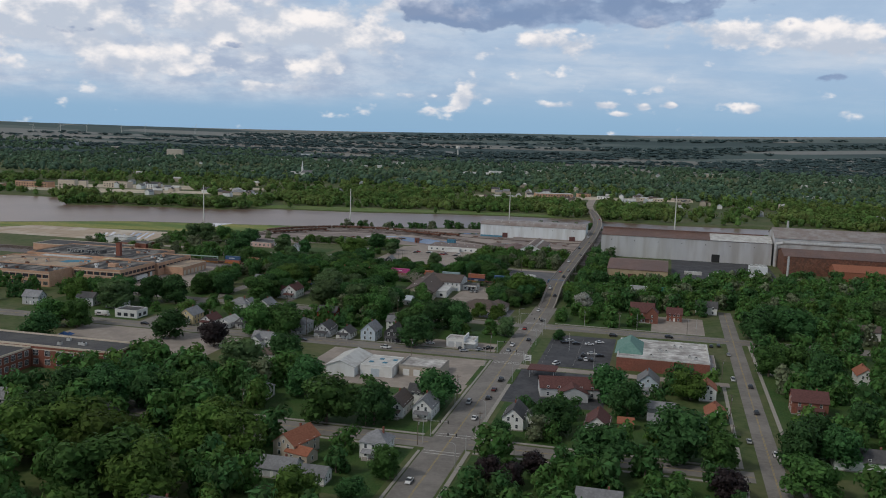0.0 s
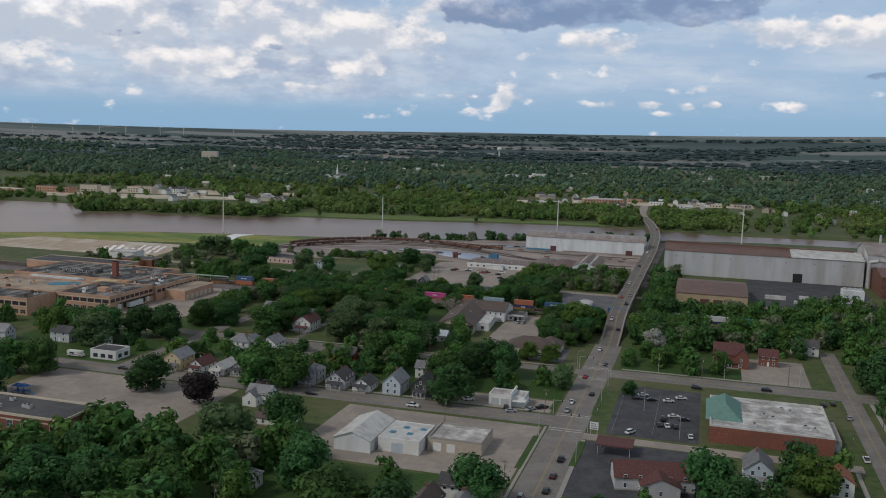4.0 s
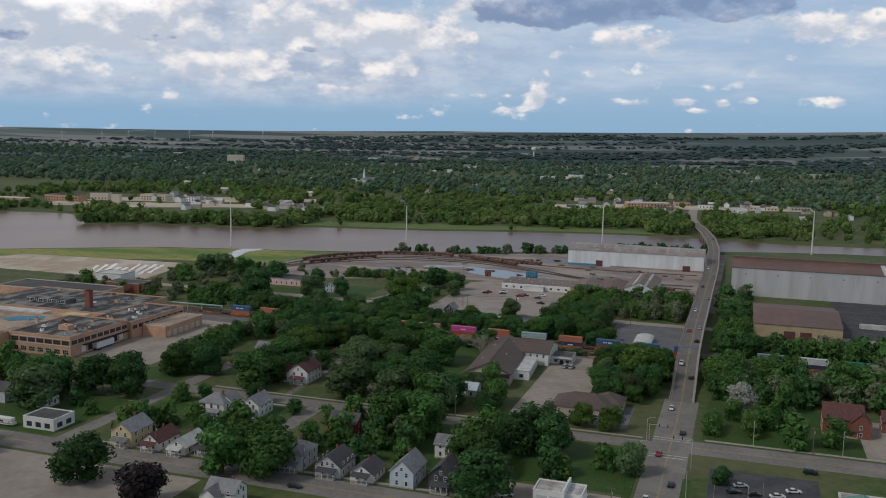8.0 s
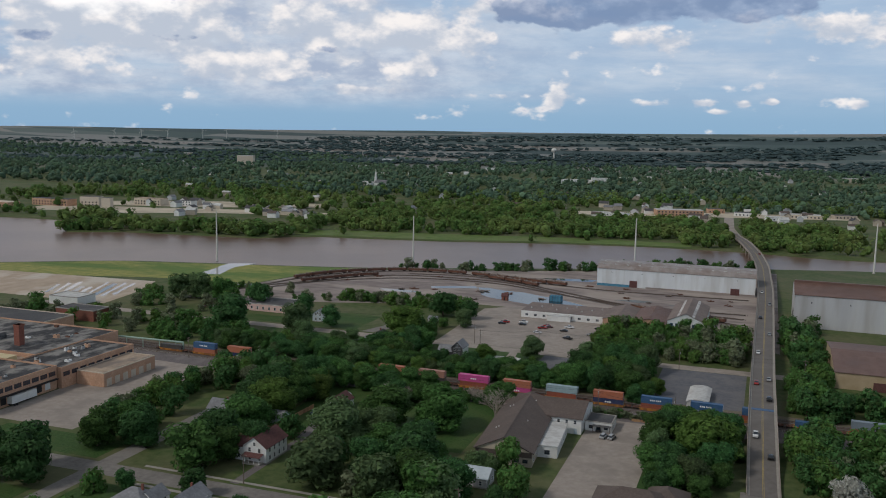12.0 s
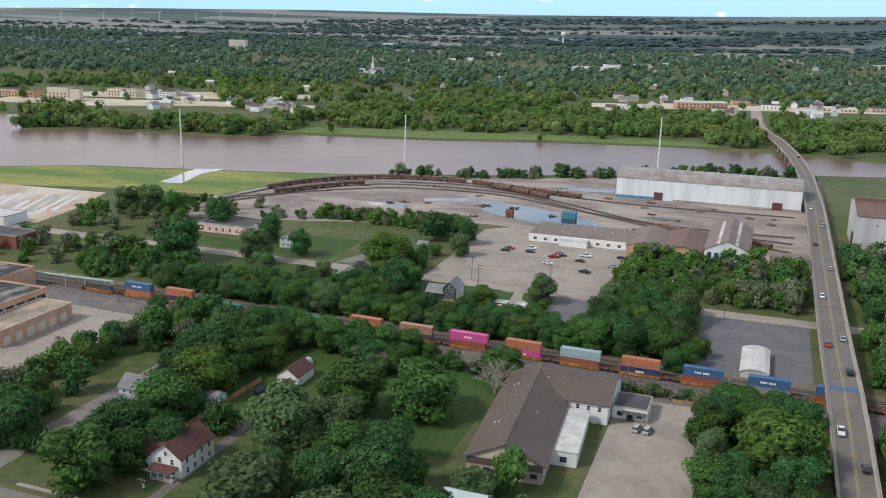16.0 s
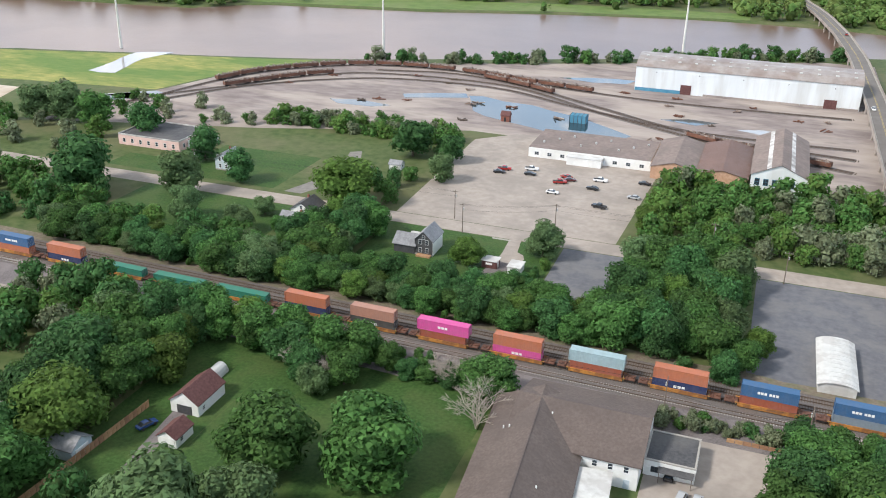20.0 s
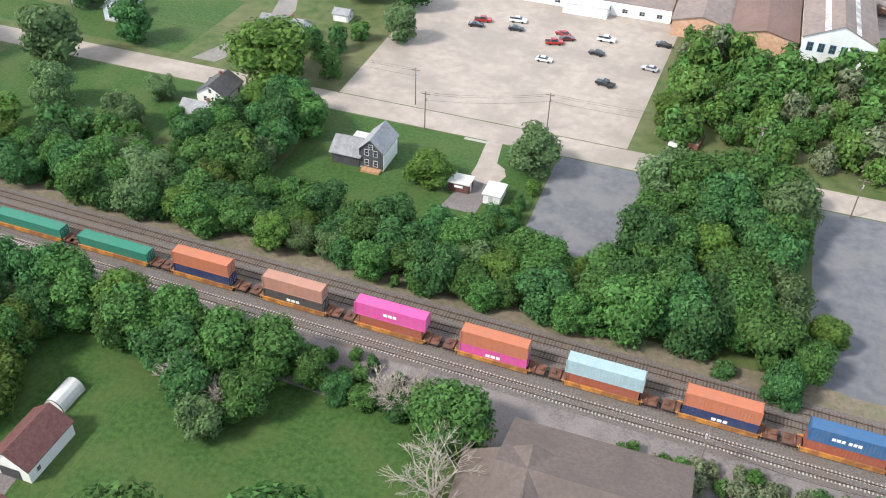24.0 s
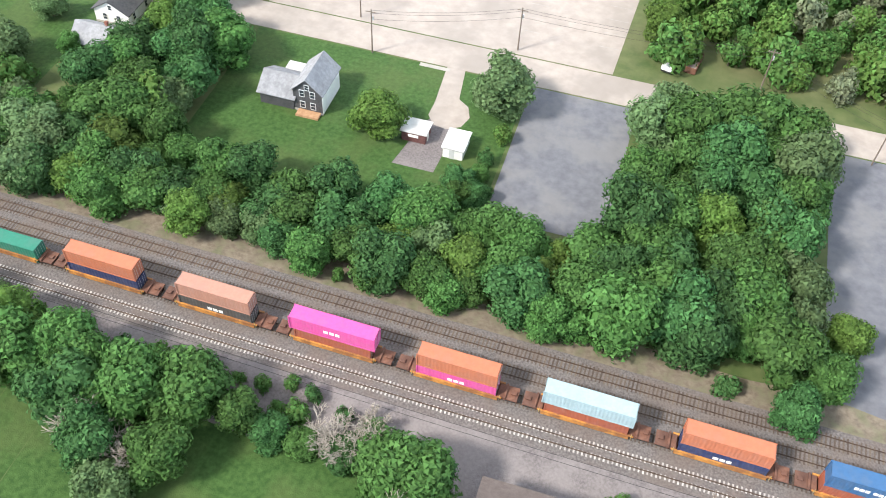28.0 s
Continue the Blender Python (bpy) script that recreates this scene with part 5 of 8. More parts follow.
# school
for x0, x1, y0, y1, h_ in ((-330, -196, 211.5, 230.5, 9.5), (-300, -238, 184, 211, 8.5)):
    sc = flat_building("school_building", "red brick school with tall white windows and dark roof", "school", x0, x1, y0, y1, h_, "brick_red", "roof_dark", 0.8, cap="stone_cream")
    fr = flat_frames(x0, x1, y0, y1)
    for z in (1.4, 5.4):
        wall_row(sc, fr[0], x1 - x0, round((x1 - x0) / 6), z, 2.6, 2.4, "paint_white", 3)
        wall_row(sc, fr[1], y1 - y0, round((y1 - y0) / 4.5), z, 2.4, 2.4, "paint_white", 3)
    for k in range(6):
        roof_unit(sc, random.uniform(5, x1 - x0 - 7), random.uniform(3, y1 - y0 - 5), h_ + 0.05)
    boxpart("stone_band", (-0.1, x1 - x0 + 0.1, -0.12, 0.1, h_ - 1.5, h_ - 1.1), "stone_cream", sc)

# blue play frame and portable toilet on the school's lot
pf = thing("play_frame", "blue playground climbing frame with a slide beside a school", "playground", pose(-258, 257, 0.04))
for x in (0, 3.2, 6.4):
    for y in (0, 3):
        boxpart("post", (x - 0.08, x + 0.08, y - 0.08, y + 0.08, 0, 3.4 if x < 6 else 2.2), "play_blue", pf)
boxpart("platform", (0, 6.4, 0, 3, 1.3, 1.42), "play_blue", pf)
for x in (0.1, 3.3):
    bm = bmesh.new()
    v = [bm.verts.new(c) for c in ((x - 0.4, -0.4, 3.3), (x + 3.3, -0.4, 3.3), (x + 3.3, 3.4, 3.3), (x - 0.4, 3.4, 3.3), (x + 1.45, 1.5, 4.5))]
    for f in ((0, 1, 4), (1, 2, 4), (2, 3, 4), (3, 0, 4), (3, 2, 1, 0)):
        bm.faces.new([v[i] for i in f])
    part("canopy", bm, "play_blue", pf)
bm = bmesh.new()
bm_box(bm, 0, 3.4, -0.4, 0.4, -0.04, 0.04, Matrix.Translation((6.4, 1.5, 1.35)) @ Matrix.Rotation(radians(22), 4, "Y"))
part("slide", bm, "metal_teal", pf)
pt = thing("portable_toilet", "white and blue portable toilet on concrete", "toilet", pose(-180, 247, 0.04))
boxpart("cabin", (-0.6, 0.6, -0.6, 0.6, 0.1, 2.1), "siding_white", pt)
boxpart("roof", (-0.65, 0.65, -0.65, 0.65, 2.1, 2.35), "siding_white", pt)
boxpart("door", (-0.4, 0.4, -0.66, -0.6, 0.15, 2.0), "play_blue", pt)

# store with a green corner roof
so = flat_building("store", "red brick store with a flaking white flat roof", "store", 15.5, 58.5, 301, 341, 6.2, "brick_red", "roof_patch", 0.7, 0.6, cap="roof_white")
fr = flat_frames(15.5, 58.5, 301, 341)
bm = bmesh.new()
v = [bm.verts.new(c) for c in ((-1.5, 8, 6.2), (12, 8, 6.2), (12, 36, 6.2), (-1.5, 36, 6.2), (5.5, 15, 11.2), (5.5, 29, 11.2))]
for f in ((v[0], v[1], v[4]), (v[1], v[2], v[5], v[4]), (v[2], v[3], v[5]), (v[3], v[0], v[4], v[5]), (v[3], v[2], v[1], v[0])):
    bm.faces.new(f)
part("corner_roof", bm, "roof_green", so, "hipped roof of green metal")
boxpart("canopy", (26, 36, -1.6, -0.1, 3.2, 3.7), "siding_dark", so)
wall_row(so, fr[0] @ Matrix.Translation((26, 0, 0)), 10, 3, 0.6, 2.2, 2.2, "siding_dark", 1)
wall_row(so, fr[3], 40, 5, 0.6, 3.0, 2.4, "siding_dark", 2)
for k in range(7):
    roof_unit(so, 15 + (k * 7) % 24, 5 + (k * 11) % 31, 6.25)
flat_building("store_annex", "grey store annex with a flat metal roof", "store", 58.8, 61.5, 306, 330, 4, "metal_grey", "roof_metal", 0.2)

# maroon-roofed shop with its low canopy
house(-2, 252, 12, 25, 13, 4.2, 3.4, "siding_grey", "roof_maroon", "grey shop with a long maroon metal roof", chimney=False, wins=(5, 2), name="shop", cat="shop", wing=(1, -6, 12, 12, 3.6, 2.6, 90))
boxpart_ = thing("canopy", "flat brown canopy on posts over dark asphalt", "canopy")
boxpart("canopy_roof", (-23, -10, 272, 282, 3.6, 4.1), "roof_maroon", boxpart_)
for x, y in ((-22, 273), (-11, 273), (-22, 281), (-11, 281)):
    boxpart("canopy_post", (x - 0.1, x + 0.1, y - 0.1, y + 0.1, 0, 3.6), "steel", boxpart_)

# white sheds on the corner
s1, _, _ = long_hall("shed", "white metal shed with a bright gable roof", "shed", -110.5, -97, 245, 270, 4.4, 7.0, "metal_white", "roof_white", turn=True, bays=7)
s2 = flat_building("workshop", "white workshop with skylights in a low roof", "workshop", -95.5, -80.5, 249, 268, 4.8, "siding_white", "roof_white", 0.25, cap="siding_white")
for k in range(4):
    boxpart("skylight", (2 + k * 3.2, 4 + k * 3.2, 6 + (k % 2) * 6, 8 + (k % 2) * 6, 4.8, 5.1), "metal_teal", s2)
boxpart("door", (5, 9, -0.12, 0.05, 0, 3.6), "siding_blue", s2, "pale blue roller door")
s3 = flat_building("workshop", "low brick workshop with a patched white roof", "workshop", -79.5, -60, 256, 273, 4.2, "siding_tan", "roof_patch", 0.7, cap="walk")
boxpart("door", (2, 5, -0.12, 0.05, 0, 3.0), "siding_white", s3)
boxpart("door", (7, 10, -0.12, 0.05, 0, 3.0), "siding_white", s3)

# corner garage
g1 = flat_building("service_garage", "small white service garage with a tall sign wall", "garage", -72, -57, 316, 325, 4.2, "siding_white", "roof_patch", 0.4, cap="siding_white")
boxpart("sign_wall", (9.5, 10.1, -3, 9.0, 0, 6.4), "siding_white", g1)
boxpart("canopy", (10.2, 16, -3, 5, 3.0, 3.4), "siding_white", g1)
for k in range(2):
    boxpart("door", (1.2 + k * 4, 4.4 + k * 4, -0.12, 0.05, 0, 3.0), "siding_grey", g1)

# corner shop with a camper beside it
c1 = flat_building("shop", "white corner shop with a flat dark roof", "shop", -266, -252, 316, 327, 4.2, "siding_white", "roof_dark", 0.4, cap="siding_white")
wall_row(c1, flat_frames(-266, -252, 316, 327)[1], 11, 2, 1.0, 2.4, 1.6, "siding_dark", 1)
wall_row(c1, flat_frames(-266, -252, 316, 327)[0], 14, 3, 1.0, 2.2, 1.6, "siding_dark", 1)

# white tent-roofed shed on the grey lot, seen in every pass
s5, _, _ = long_hall("storage_tent", "long white ribbed storage tent on grey asphalt", "tent", -67.5, -59, 528, 551, 2.4, 3.3, "roof_white", "roof_white", turn=True, arch=True, ribs=False)
for k in range(11):
    bm = bmesh.new()
    x = -10.9 + k * 2.18
    for (a, b), (c, d) in zip([(-4.6, 2.5), (-3.06, 3.22), (-1.53, 3.5), (0, 3.58)], [(-3.06, 3.22), (-1.53, 3.5), (0, 3.58), (1.53, 3.5)]):
        bm_tube(bm, (x, a, b), (x, c, d), 0.07, 0.07, 5)
    bm_tube(bm, (x, 1.53, 3.5), (x, 4.6, 2.5), 0.07, 0.07, 5)
    part("rib", bm, "steel", s5)


# ---- dwellings ----
# dark farmhouse by the parking lot
def make_farmhouse():
    t = house(-181.7, 570.4, 90, 8.8, 5.9, 5.1, 2.8, "siding_dark", "roof_grey", "dark grey farmhouse with white east wall and grey roof", chimney=False, wins=(2, 2), trim="siding_grey")
    boxpart("side_wall", (-4.35, 4.35, -3.07, -2.98, 0.3, 5.05), "siding_white", t, "white clapboard side wall")
    wb, rb = bmesh.new(), bmesh.new()
    bm_gable(wb, rb, 7.0, 7.6, 2.9, 2.3, pose(-0.8, 6.4, 0, 0, 0, 90), over=0.5)
    part("wing_wall", wb, "siding_dark", t)
    part("wing_roof", rb, "roof_grey", t)
    bm = bmesh.new()
    bm_box(bm, -6.2, -4.4, -2.6, 2.0, 0.0, 0.5)
    part("porch_floor", bm, "fence_wood", t, "bleached wooden porch")
    bm = bmesh.new()
    bm_box(bm, 3.1, 5.6, 3.2, 7.8, 2.9, 3.2)
    part("back_roof", bm, "roof_white", t, "flat white lean-to roof")


make_farmhouse()
rs = thing("garden_shed", "small red-brown garden shed with a white roof", "shed")
boxpart("wall", (-162.3, -157.6, 564.6, 568.2, 0, 2.3), "roof_maroon", rs)
boxpart("roof", (-162.6, -157.3, 564.3, 568.5, 2.3, 2.5), "roof_white", rs)
boxpart("sign", (-161, -159, 564.5, 564.6, 1.2, 1.8), "paint_white", rs)
boxpart("door", (-157.6, -157.52, 565.6, 566.6, 0, 1.9), "siding_white", rs)
ws = thing("garden_shed", "white boxy shed with a flat white roof", "shed")
boxpart("wall", (-153.6, -149.8, 562.6, 567.8, 0, 2.4), "siding_white", ws)
boxpart("roof", (-153.9, -149.5, 562.3, 568.1, 2.4, 2.6), "roof_white", ws)
boxpart("door", (-152.4, -151.4, 562.52, 562.6, 0, 2.0), "siding_grey", ws)
sheet("driveway", [(-160.4, 588.6), (-156.5, 588.6), (-155.2, 579.4), (-152.8, 577.6), (-151.7, 574.6), (-152.6, 571.6), (-155.2, 570), (-158, 570.6), (-159.6, 573), (-159.5, 577)], 0.03, "concrete", "pale gravel driveway with a round end", "driveway")
sheet("yard_patch", [(-162, 558), (-154, 558), (-153.4, 568.5), (-155, 571), (-159, 572), (-160, 569)], 0.022, "gravel", "trodden gravel yard between sheds", "yard")
sheet("footpath", rect(-166, -159.5, 587, 588), 0.04, "walk", "short concrete footpath", "pavement")
CLEAR.extend([(-199, -152, 549, 590), (-168, -148, 557, 591)])

# maroon-roofed house, garage and long drive south of the railway
house(-198.5, 412, 90, 14, 9, 5.6, 3.2, "siding_white", "roof_maroon", "white two-storey house with a dark maroon roof", porch=3, wing=(-3.5, 5, 7, 6, 5.0, 2.4, 90), wins=(4, 2))
garage(-199.2, 471.2, 90, 10.4, 7.2, 3.0, 2.6, "siding_white", "roof_maroon", "white garage with a maroon roof and dark door", 3)
garage(-195.5, 457.5, 90, 6, 4.5, 2.4, 1.5, "siding_white", "roof_maroon", "small white shed with a maroon roof", 3)
ht = thing("hoop_shelter", "white plastic hoop shelter on grass", "shelter")
bm = bmesh.new()
prev = None
for k in range(9):
    a = math.pi * k / 8
    ring = [bm.verts.new((-202 + 1.9 * math.cos(a), y, 2.3 * math.sin(a))) for y in (479.5, 485)]
    if prev:
        bm.faces.new((prev[0], ring[0], ring[1], prev[1]))
    prev = ring
part("cover", bm, "roof_white", ht)
for y in (479.4, 485.1):
    bm = bmesh.new()
    bm_prism(bm, [(-202 + 1.85 * math.cos(math.pi * k / 8), 2.25 * math.sin(math.pi * k / 8)) for k in range(9)], 0, 0.06)
    e = part("end_panel", bm, "siding_white", ht)
    e.matrix_local = Matrix.Translation((0, y, 0)) @ Matrix.Rotation(math.pi / 2, 4, "X")
    e.location.x = 0
sheet("driveway", [(-196.5, 387), (-193.5, 387), (-193.8, 430), (-197.6, 455), (-198.4, 466), (-202.3, 466), (-200.8, 452), (-197.2, 430)], 0.03, "gravel", "pale gravel driveway to a garage", "driveway")
fn = thing("garden_fence", "red-brown wooden board fence", "fence")
for k in range(32):
    y = 424 + k * 1.3
    x = -210.5 + k * 0.07
    b = boxpart("fence_panel", (-0.04, 0.04, 0, 1.24, 0.05, 1.8), "fence_wood", fn)
    b.location = (x, y, 0)
house(-234, 440, 0, 8.5, 8, 5.2, 2.8, "siding_blue", "roof_grey", "pale blue two-storey house with a grey roof", porch=0)
garage(-214, 446, 0, 8, 6, 2.6, 1.8, "siding_blue", "roof_grey", "pale blue garage with a grey roof", 1)
house(-124, 417, 0, 10, 8, 3.4, 2.2, "siding_grey", "siding_blue", "small grey house with a blue-grey metal roof", chimney=False)
# houses along the middle street
HOUSES = [(-219, 318, 90, 12, 8.5, 5.6, 3.2, "siding_cream", "roof_grey", "cream two-storey house with a grey roof", 3),
          (-207, 318, 90, 12, 7, 3.4, 2.8, "siding_white", "roof_maroon", "white cottage with a brown roof", 3),
          (-196, 318, 90, 13, 7, 3.2, 2.4, "siding_white", "roof_white", "white cottage with a pale metal roof", 3),
          (-188, 320, 90, 9, 6, 3.2, 2.4, "siding_grey", "roof_dark", "small grey cottage with a dark roof", 3)]
for x, y, r, L_, W_, h_, rh_, wm, rm, lb_, pc in HOUSES:
    house(x, y, r, L_, W_, h_, rh_, wm, rm, lb_, porch=pc)
house(-208, 356, 0, 11, 9, 5.8, 3.0, "siding_white", "roof_grey", "white two-storey house with grey hip roof", hip=True, porch=0, wing=(4, 3, 7, 6, 5.4, 2.5, 90))
house(-194, 362, 90, 11, 8, 5.0, 3.0, "siding_white", "roof_grey", "white house with a weathered grey roof", porch=3)
house(-151, 353, 0, 11, 8, 5.6, 2.8, "siding_red", "roof_dark", "bright red two-storey house with white trim", wing=(2, -3.5, 7, 5, 5.2, 2.2, 90))
house(-153, 319, 90, 12, 8, 5.6, 2.6, "siding_grey", "roof_grey", "light grey two-storey house with a pyramid roof", hip=True, porch=3)
house(-139, 318, 90, 12, 9, 4.0, 3.4, "siding_grey", "roof_dark", "grey bungalow with a dark roof and deep porch", porch=3)
house(-127, 317, 90, 10, 8, 3.2, 2.6, "siding_white", "roof_dark", "small white cottage with a dark roof", porch=3)
house(-113.5, 318.5, 90, 12, 8, 5.4, 3.8, "siding_blue", "roof_grey", "pale grey-blue house with a steep grey gable", wins=(3, 2))
house(-101, 320, 90, 12, 8, 5.4, 3.4, "siding_dark", "roof_dark", "dark grey-green house with white porch", porch=3)
house(-108, 345, 0, 9, 7, 5, 2.6, "siding_white", "roof_grey", "white back house among trees")
house(-159, 284, 0, 10, 7, 4.6, 2.8, "siding_white", "roof_grey", "white house with grey L-shaped roof", wing=(-2, -4, 6, 6, 4, 2.4, 90))
house(-141, 262, 0, 14, 7, 3, 2.2, "siding_white", "roof_brown", "long white cottage with a brown roof", chimney=False)
house(-124, 204, 0, 11, 8, 4.4, 2.8, "siding_white", "roof_grey", "white house with a grey hip roof", hip=True, porch=0)
house(-63.5, 203, 90, 14, 7.5, 4.8, 3.4, "siding_white", "roof_brown", "white gabled house with a dark brown roof", porch=3)
house(-52.5, 204, 90, 13, 7.5, 4.8, 3.4, "siding_white", "roof_grey", "white gabled house with a grey roof", porch=3)
house(-59, 220, 0, 9, 8, 4.8, 2.6, "siding_white", "roof_dark", "white house with a dark roof behind two others")
house(-57, 156, 0, 9.5, 9, 5.8, 3.4, "siding_white", "roof_grey", "white square house with a grey pyramid roof", hip=True, porch=0)
house(-84, 150, 75, 14, 9, 5.0, 3.4, "siding_tan", "roof_red", "tan house with a rust-red roof", wing=(-5, -6, 9, 6, 3, 1.8, 90))
house(-82, 130, 0, 14, 9, 3.2, 2.6, "siding_grey", "roof_grey", "low grey house with a grey roof")
house(-68, 128, 0, 8, 7, 3.0, 2.2, "siding_white", "roof_grey", "small white outbuilding with a grey roof", chimney=False)
house(-206, 158, 0, 12, 9, 5, 3, "siding_white", "roof_grey", "white house with grey roofs")
house(-17, 203, 90, 13, 8, 4.8, 3.6, "siding_white", "roof_dark", "white steep-gabled house with a dark roof", wing=(0, -6, 7, 6, 4.0, 2.6, 0))
house(14, 206, 90, 14, 9, 4.2, 3.6, "siding_white", "roof_maroon", "white house with a dark maroon roof", porch=3)
garage(37, 236, 0, 11, 7, 3, 2.2, "siding_grey", "roof_grey", "grey garage with a grey roof", 0)
garage(36, 221, 0, 8, 6, 2.6, 2.0, "siding_grey", "roof_grey", "small grey garage with grey roof", 0)
garage(24, 214, 0, 6, 5, 2.4, 1.8, "roof_red", "roof_red", "small rust-coloured shed behind houses", 0)
house(58, 236, 90, 12, 8, 3.2, 2.8, "siding_white", "roof_red", "white cottage with a rust-orange roof")
house(56, 266, 90, 11, 7, 5.2, 2.4, "siding_white", "roof_red", "white two-storey house with a red-brown roof")
house(31, 268, 90, 12, 9, 5.4, 3.6, "siding_blue", "roof_grey", "light blue two-storey house with a grey-blue roof", porch=3)
house(95, 320, 0, 16, 9, 5.2, 3, "siding_white", "roof_maroon", "half-timbered white house with a brown roof")
house(96, 260, 0, 14, 10, 5.6, 3.6, "brick_red", "roof_maroon", "dark red brick house with white porch", porch=0)
house(128, 316, 90, 12, 8, 5.2, 3, "siding_white", "roof_red", "white house with a red roof")
house(106, 197, 0, 22, 9, 4.2, 3, "siding_white", "roof_dark", "long white house with a dark roof")
house(24, 424, 0, 14, 11, 6.4, 4.6, "brick_red", "roof_maroon", "old red brick house with steep maroon roofs", wing=(6, -3, 9, 7, 6, 3.6, 90), porch=0)
house(43, 430, 0, 9, 8, 5, 3.2, "brick_red", "roof_maroon", "red brick coach house with a maroon roof")
house(63, 462, 0, 13, 9, 5, 3, "siding_white", "roof_dark", "white-trimmed house with a dark roof behind trees")
house(120, 440, 90, 12, 9, 5.4, 3, "siding_white", "roof_grey", "white two-storey house with a grey roof behind trees")
for x, y in ((-280, 300 + 40), (-330, 330), (-300, 210 + 130), (150, 240), (160, 300), (140, 160), (110, 130), (180, 370), (150, 420), (-130, 120), (-160, 150), (-190, 120), (20, 130), (-100, 90)):
    house(x, y, random.choice((0, 90)), random.uniform(10, 13), random.uniform(7, 9), random.choice((3.4, 5.2)), random.uniform(2.4, 3.2), random.choice(("siding_white", "siding_tan", "siding_grey")), random.choice(("roof_grey", "roof_dark", "roof_brown")), "plain gabled house among trees", wins=(2, 2))
# north of the railway
pk = flat_building("pink_house", "pale pink flat-roofed building with a grey roof", "building", -342, -312, 624, 646, 4.2, "siding_pink", "roof_dark", 0.5, cap="roof_patch")
wall_row(pk, flat_frames(-342, -312, 624, 646)[0], 30, 7, 1.2, 1.2, 1.6)
wall_row(pk, flat_frames(-342, -312, 624, 646)[1], 22, 4, 1.2, 1.2, 1.6)
boxpart("annex", (30.05, 37, 6, 18, -0.1, 3.2), "siding_white", pk)
house(-283, 616, 90, 9, 7, 4.2, 2.8, "siding_blue", "roof_grey", "small pale blue cottage with a grey roof")
house(-233, 623, 0, 13, 9, 3.2, 2.6, "siding_white", "roof_grey", "white cottage with a broad pale grey roof")
house(-231, 583, 90, 9, 8, 3.2, 2.4, "siding_white", "roof_dark", "white cottage with a dark roof in trees")
house(-229, 571, 0, 9, 7, 3.0, 2.4, "siding_white", "roof_grey", "white cottage with a grey roof in trees")
garage(-222, 640, 0, 5, 4, 2.2, 1.2, "siding_grey", "roof_grey", "small grey garden shed", 0)
sheet("street_curve", [(-250, 600), (-243, 600), (-238, 612), (-238, 640), (-244, 655), (-248, 652), (-244, 636), (-244, 618)], 0.045, "asphalt", "pale asphalt street bending through lawns", "street")
sheet("yard_patch", rect(-238, -228, 586, 590.6), 0.03, "asphalt", "asphalt parking strip in front of cottages", "yard")
CLEAR.append((-252, -236, 600, 656))
# pond hut and flooded tank wagon
hu = thing("yard_hut", "small rust-brown brick hut in a flooded yard", "hut", pose(-202, 724, 0))
wb, rb = bmesh.new(), bmesh.new()
bm_gable(wb, rb, 4, 3.4, 3.0, 1.6, Matrix.Identity(4), 0.3)
part("wall", wb, "brick_red", hu)
part("roof", rb, "roof_maroon", hu)
door_at(hu, pose(0, -1.72, 0.05), 0.9, 2.0, "black")
tk = thing("tank", "dark blue-grey steel tank half in water", "tank", pose(-170, 736, 0))
bm = bmesh.new()
bm_box(bm, -4, 4, -2.6, 2.6, 0, 3.6)
part("body", bm, "metal_teal", tk)
for k in range(5):
    boxpart("rib", (-3.9 + k * 1.9, -3.7 + k * 1.9, -2.75, 2.75, 0, 3.75), "siding_dark", tk)
# puddles: flat water on mud and concrete
WATER = [("pond", [(-233, 762), (-226, 764), (-212, 758), (-198, 757), (-186, 750), (-172, 744), (-158, 734), (-143, 722), (-146, 716), (-160, 708), (-172, 710), (-186, 717), (-199, 722), (-214, 728), (-222, 735), (-227, 748)], "pond", "blue sky-reflecting pond in a rail yard"),
         ("puddle", [(-200, 822), (-186, 828), (-170, 832), (-158, 832), (-162, 822), (-180, 818)], "pond", "shallow blue puddle in a rail yard"),
         ("puddle", [(-404, 690), (-392, 698), (-378, 700), (-376, 692), (-390, 686)], "pond_pale", "pale shallow puddle"),
         ("puddle", [(-446, 729), (-437, 727.5), (-429, 730), (-432, 742), (-436, 755), (-438, 766), (-434, 784), (-433, 789), (-440, 787), (-453, 780), (-452, 766), (-449, 755), (-447, 742)], "pond_pale", "long pale backwater pool in a meadow"),
         ("puddle", [(-135, 756), (-122, 762), (-108, 760), (-118, 752)], "pond", "shallow puddle in mud"),
         ("puddle", [(-100, 752), (-88, 757), (-74, 752), (-86, 747)], "pond_pale", "shallow puddle in mud")]
random.seed(77)
for k in range(9):
    # broken sheets of rain water on the slab
    u = (k + 0.5) / 9
    ax, ay, bx, by = -483 + 46 * u, 600 + 18 * u, -516 + 58 * u, 662 + 13 * u
    v0 = random.uniform(0.0, 0.35)
    v1 = random.uniform(0.6, 1.0)
    hw = random.uniform(1.6, 2.6)
    ring = []
    for i in range(9):
        v = v0 + (v1 - v0) * i / 8
        ring.append((ax + (bx - ax) * v - hw * random.uniform(0.5, 1.1), ay + (by - ay) * v))
    for i in range(8, -1, -1):
        v = v0 + (v1 - v0) * i / 8
        ring.append((ax + (bx - ax) * v + hw * random.uniform(0.5, 1.1), ay + (by - ay) * v))
    WATER.append(("puddle", ring, "pond_pale" if k % 3 else "pond", "shallow strip of rain water on a concrete slab"))
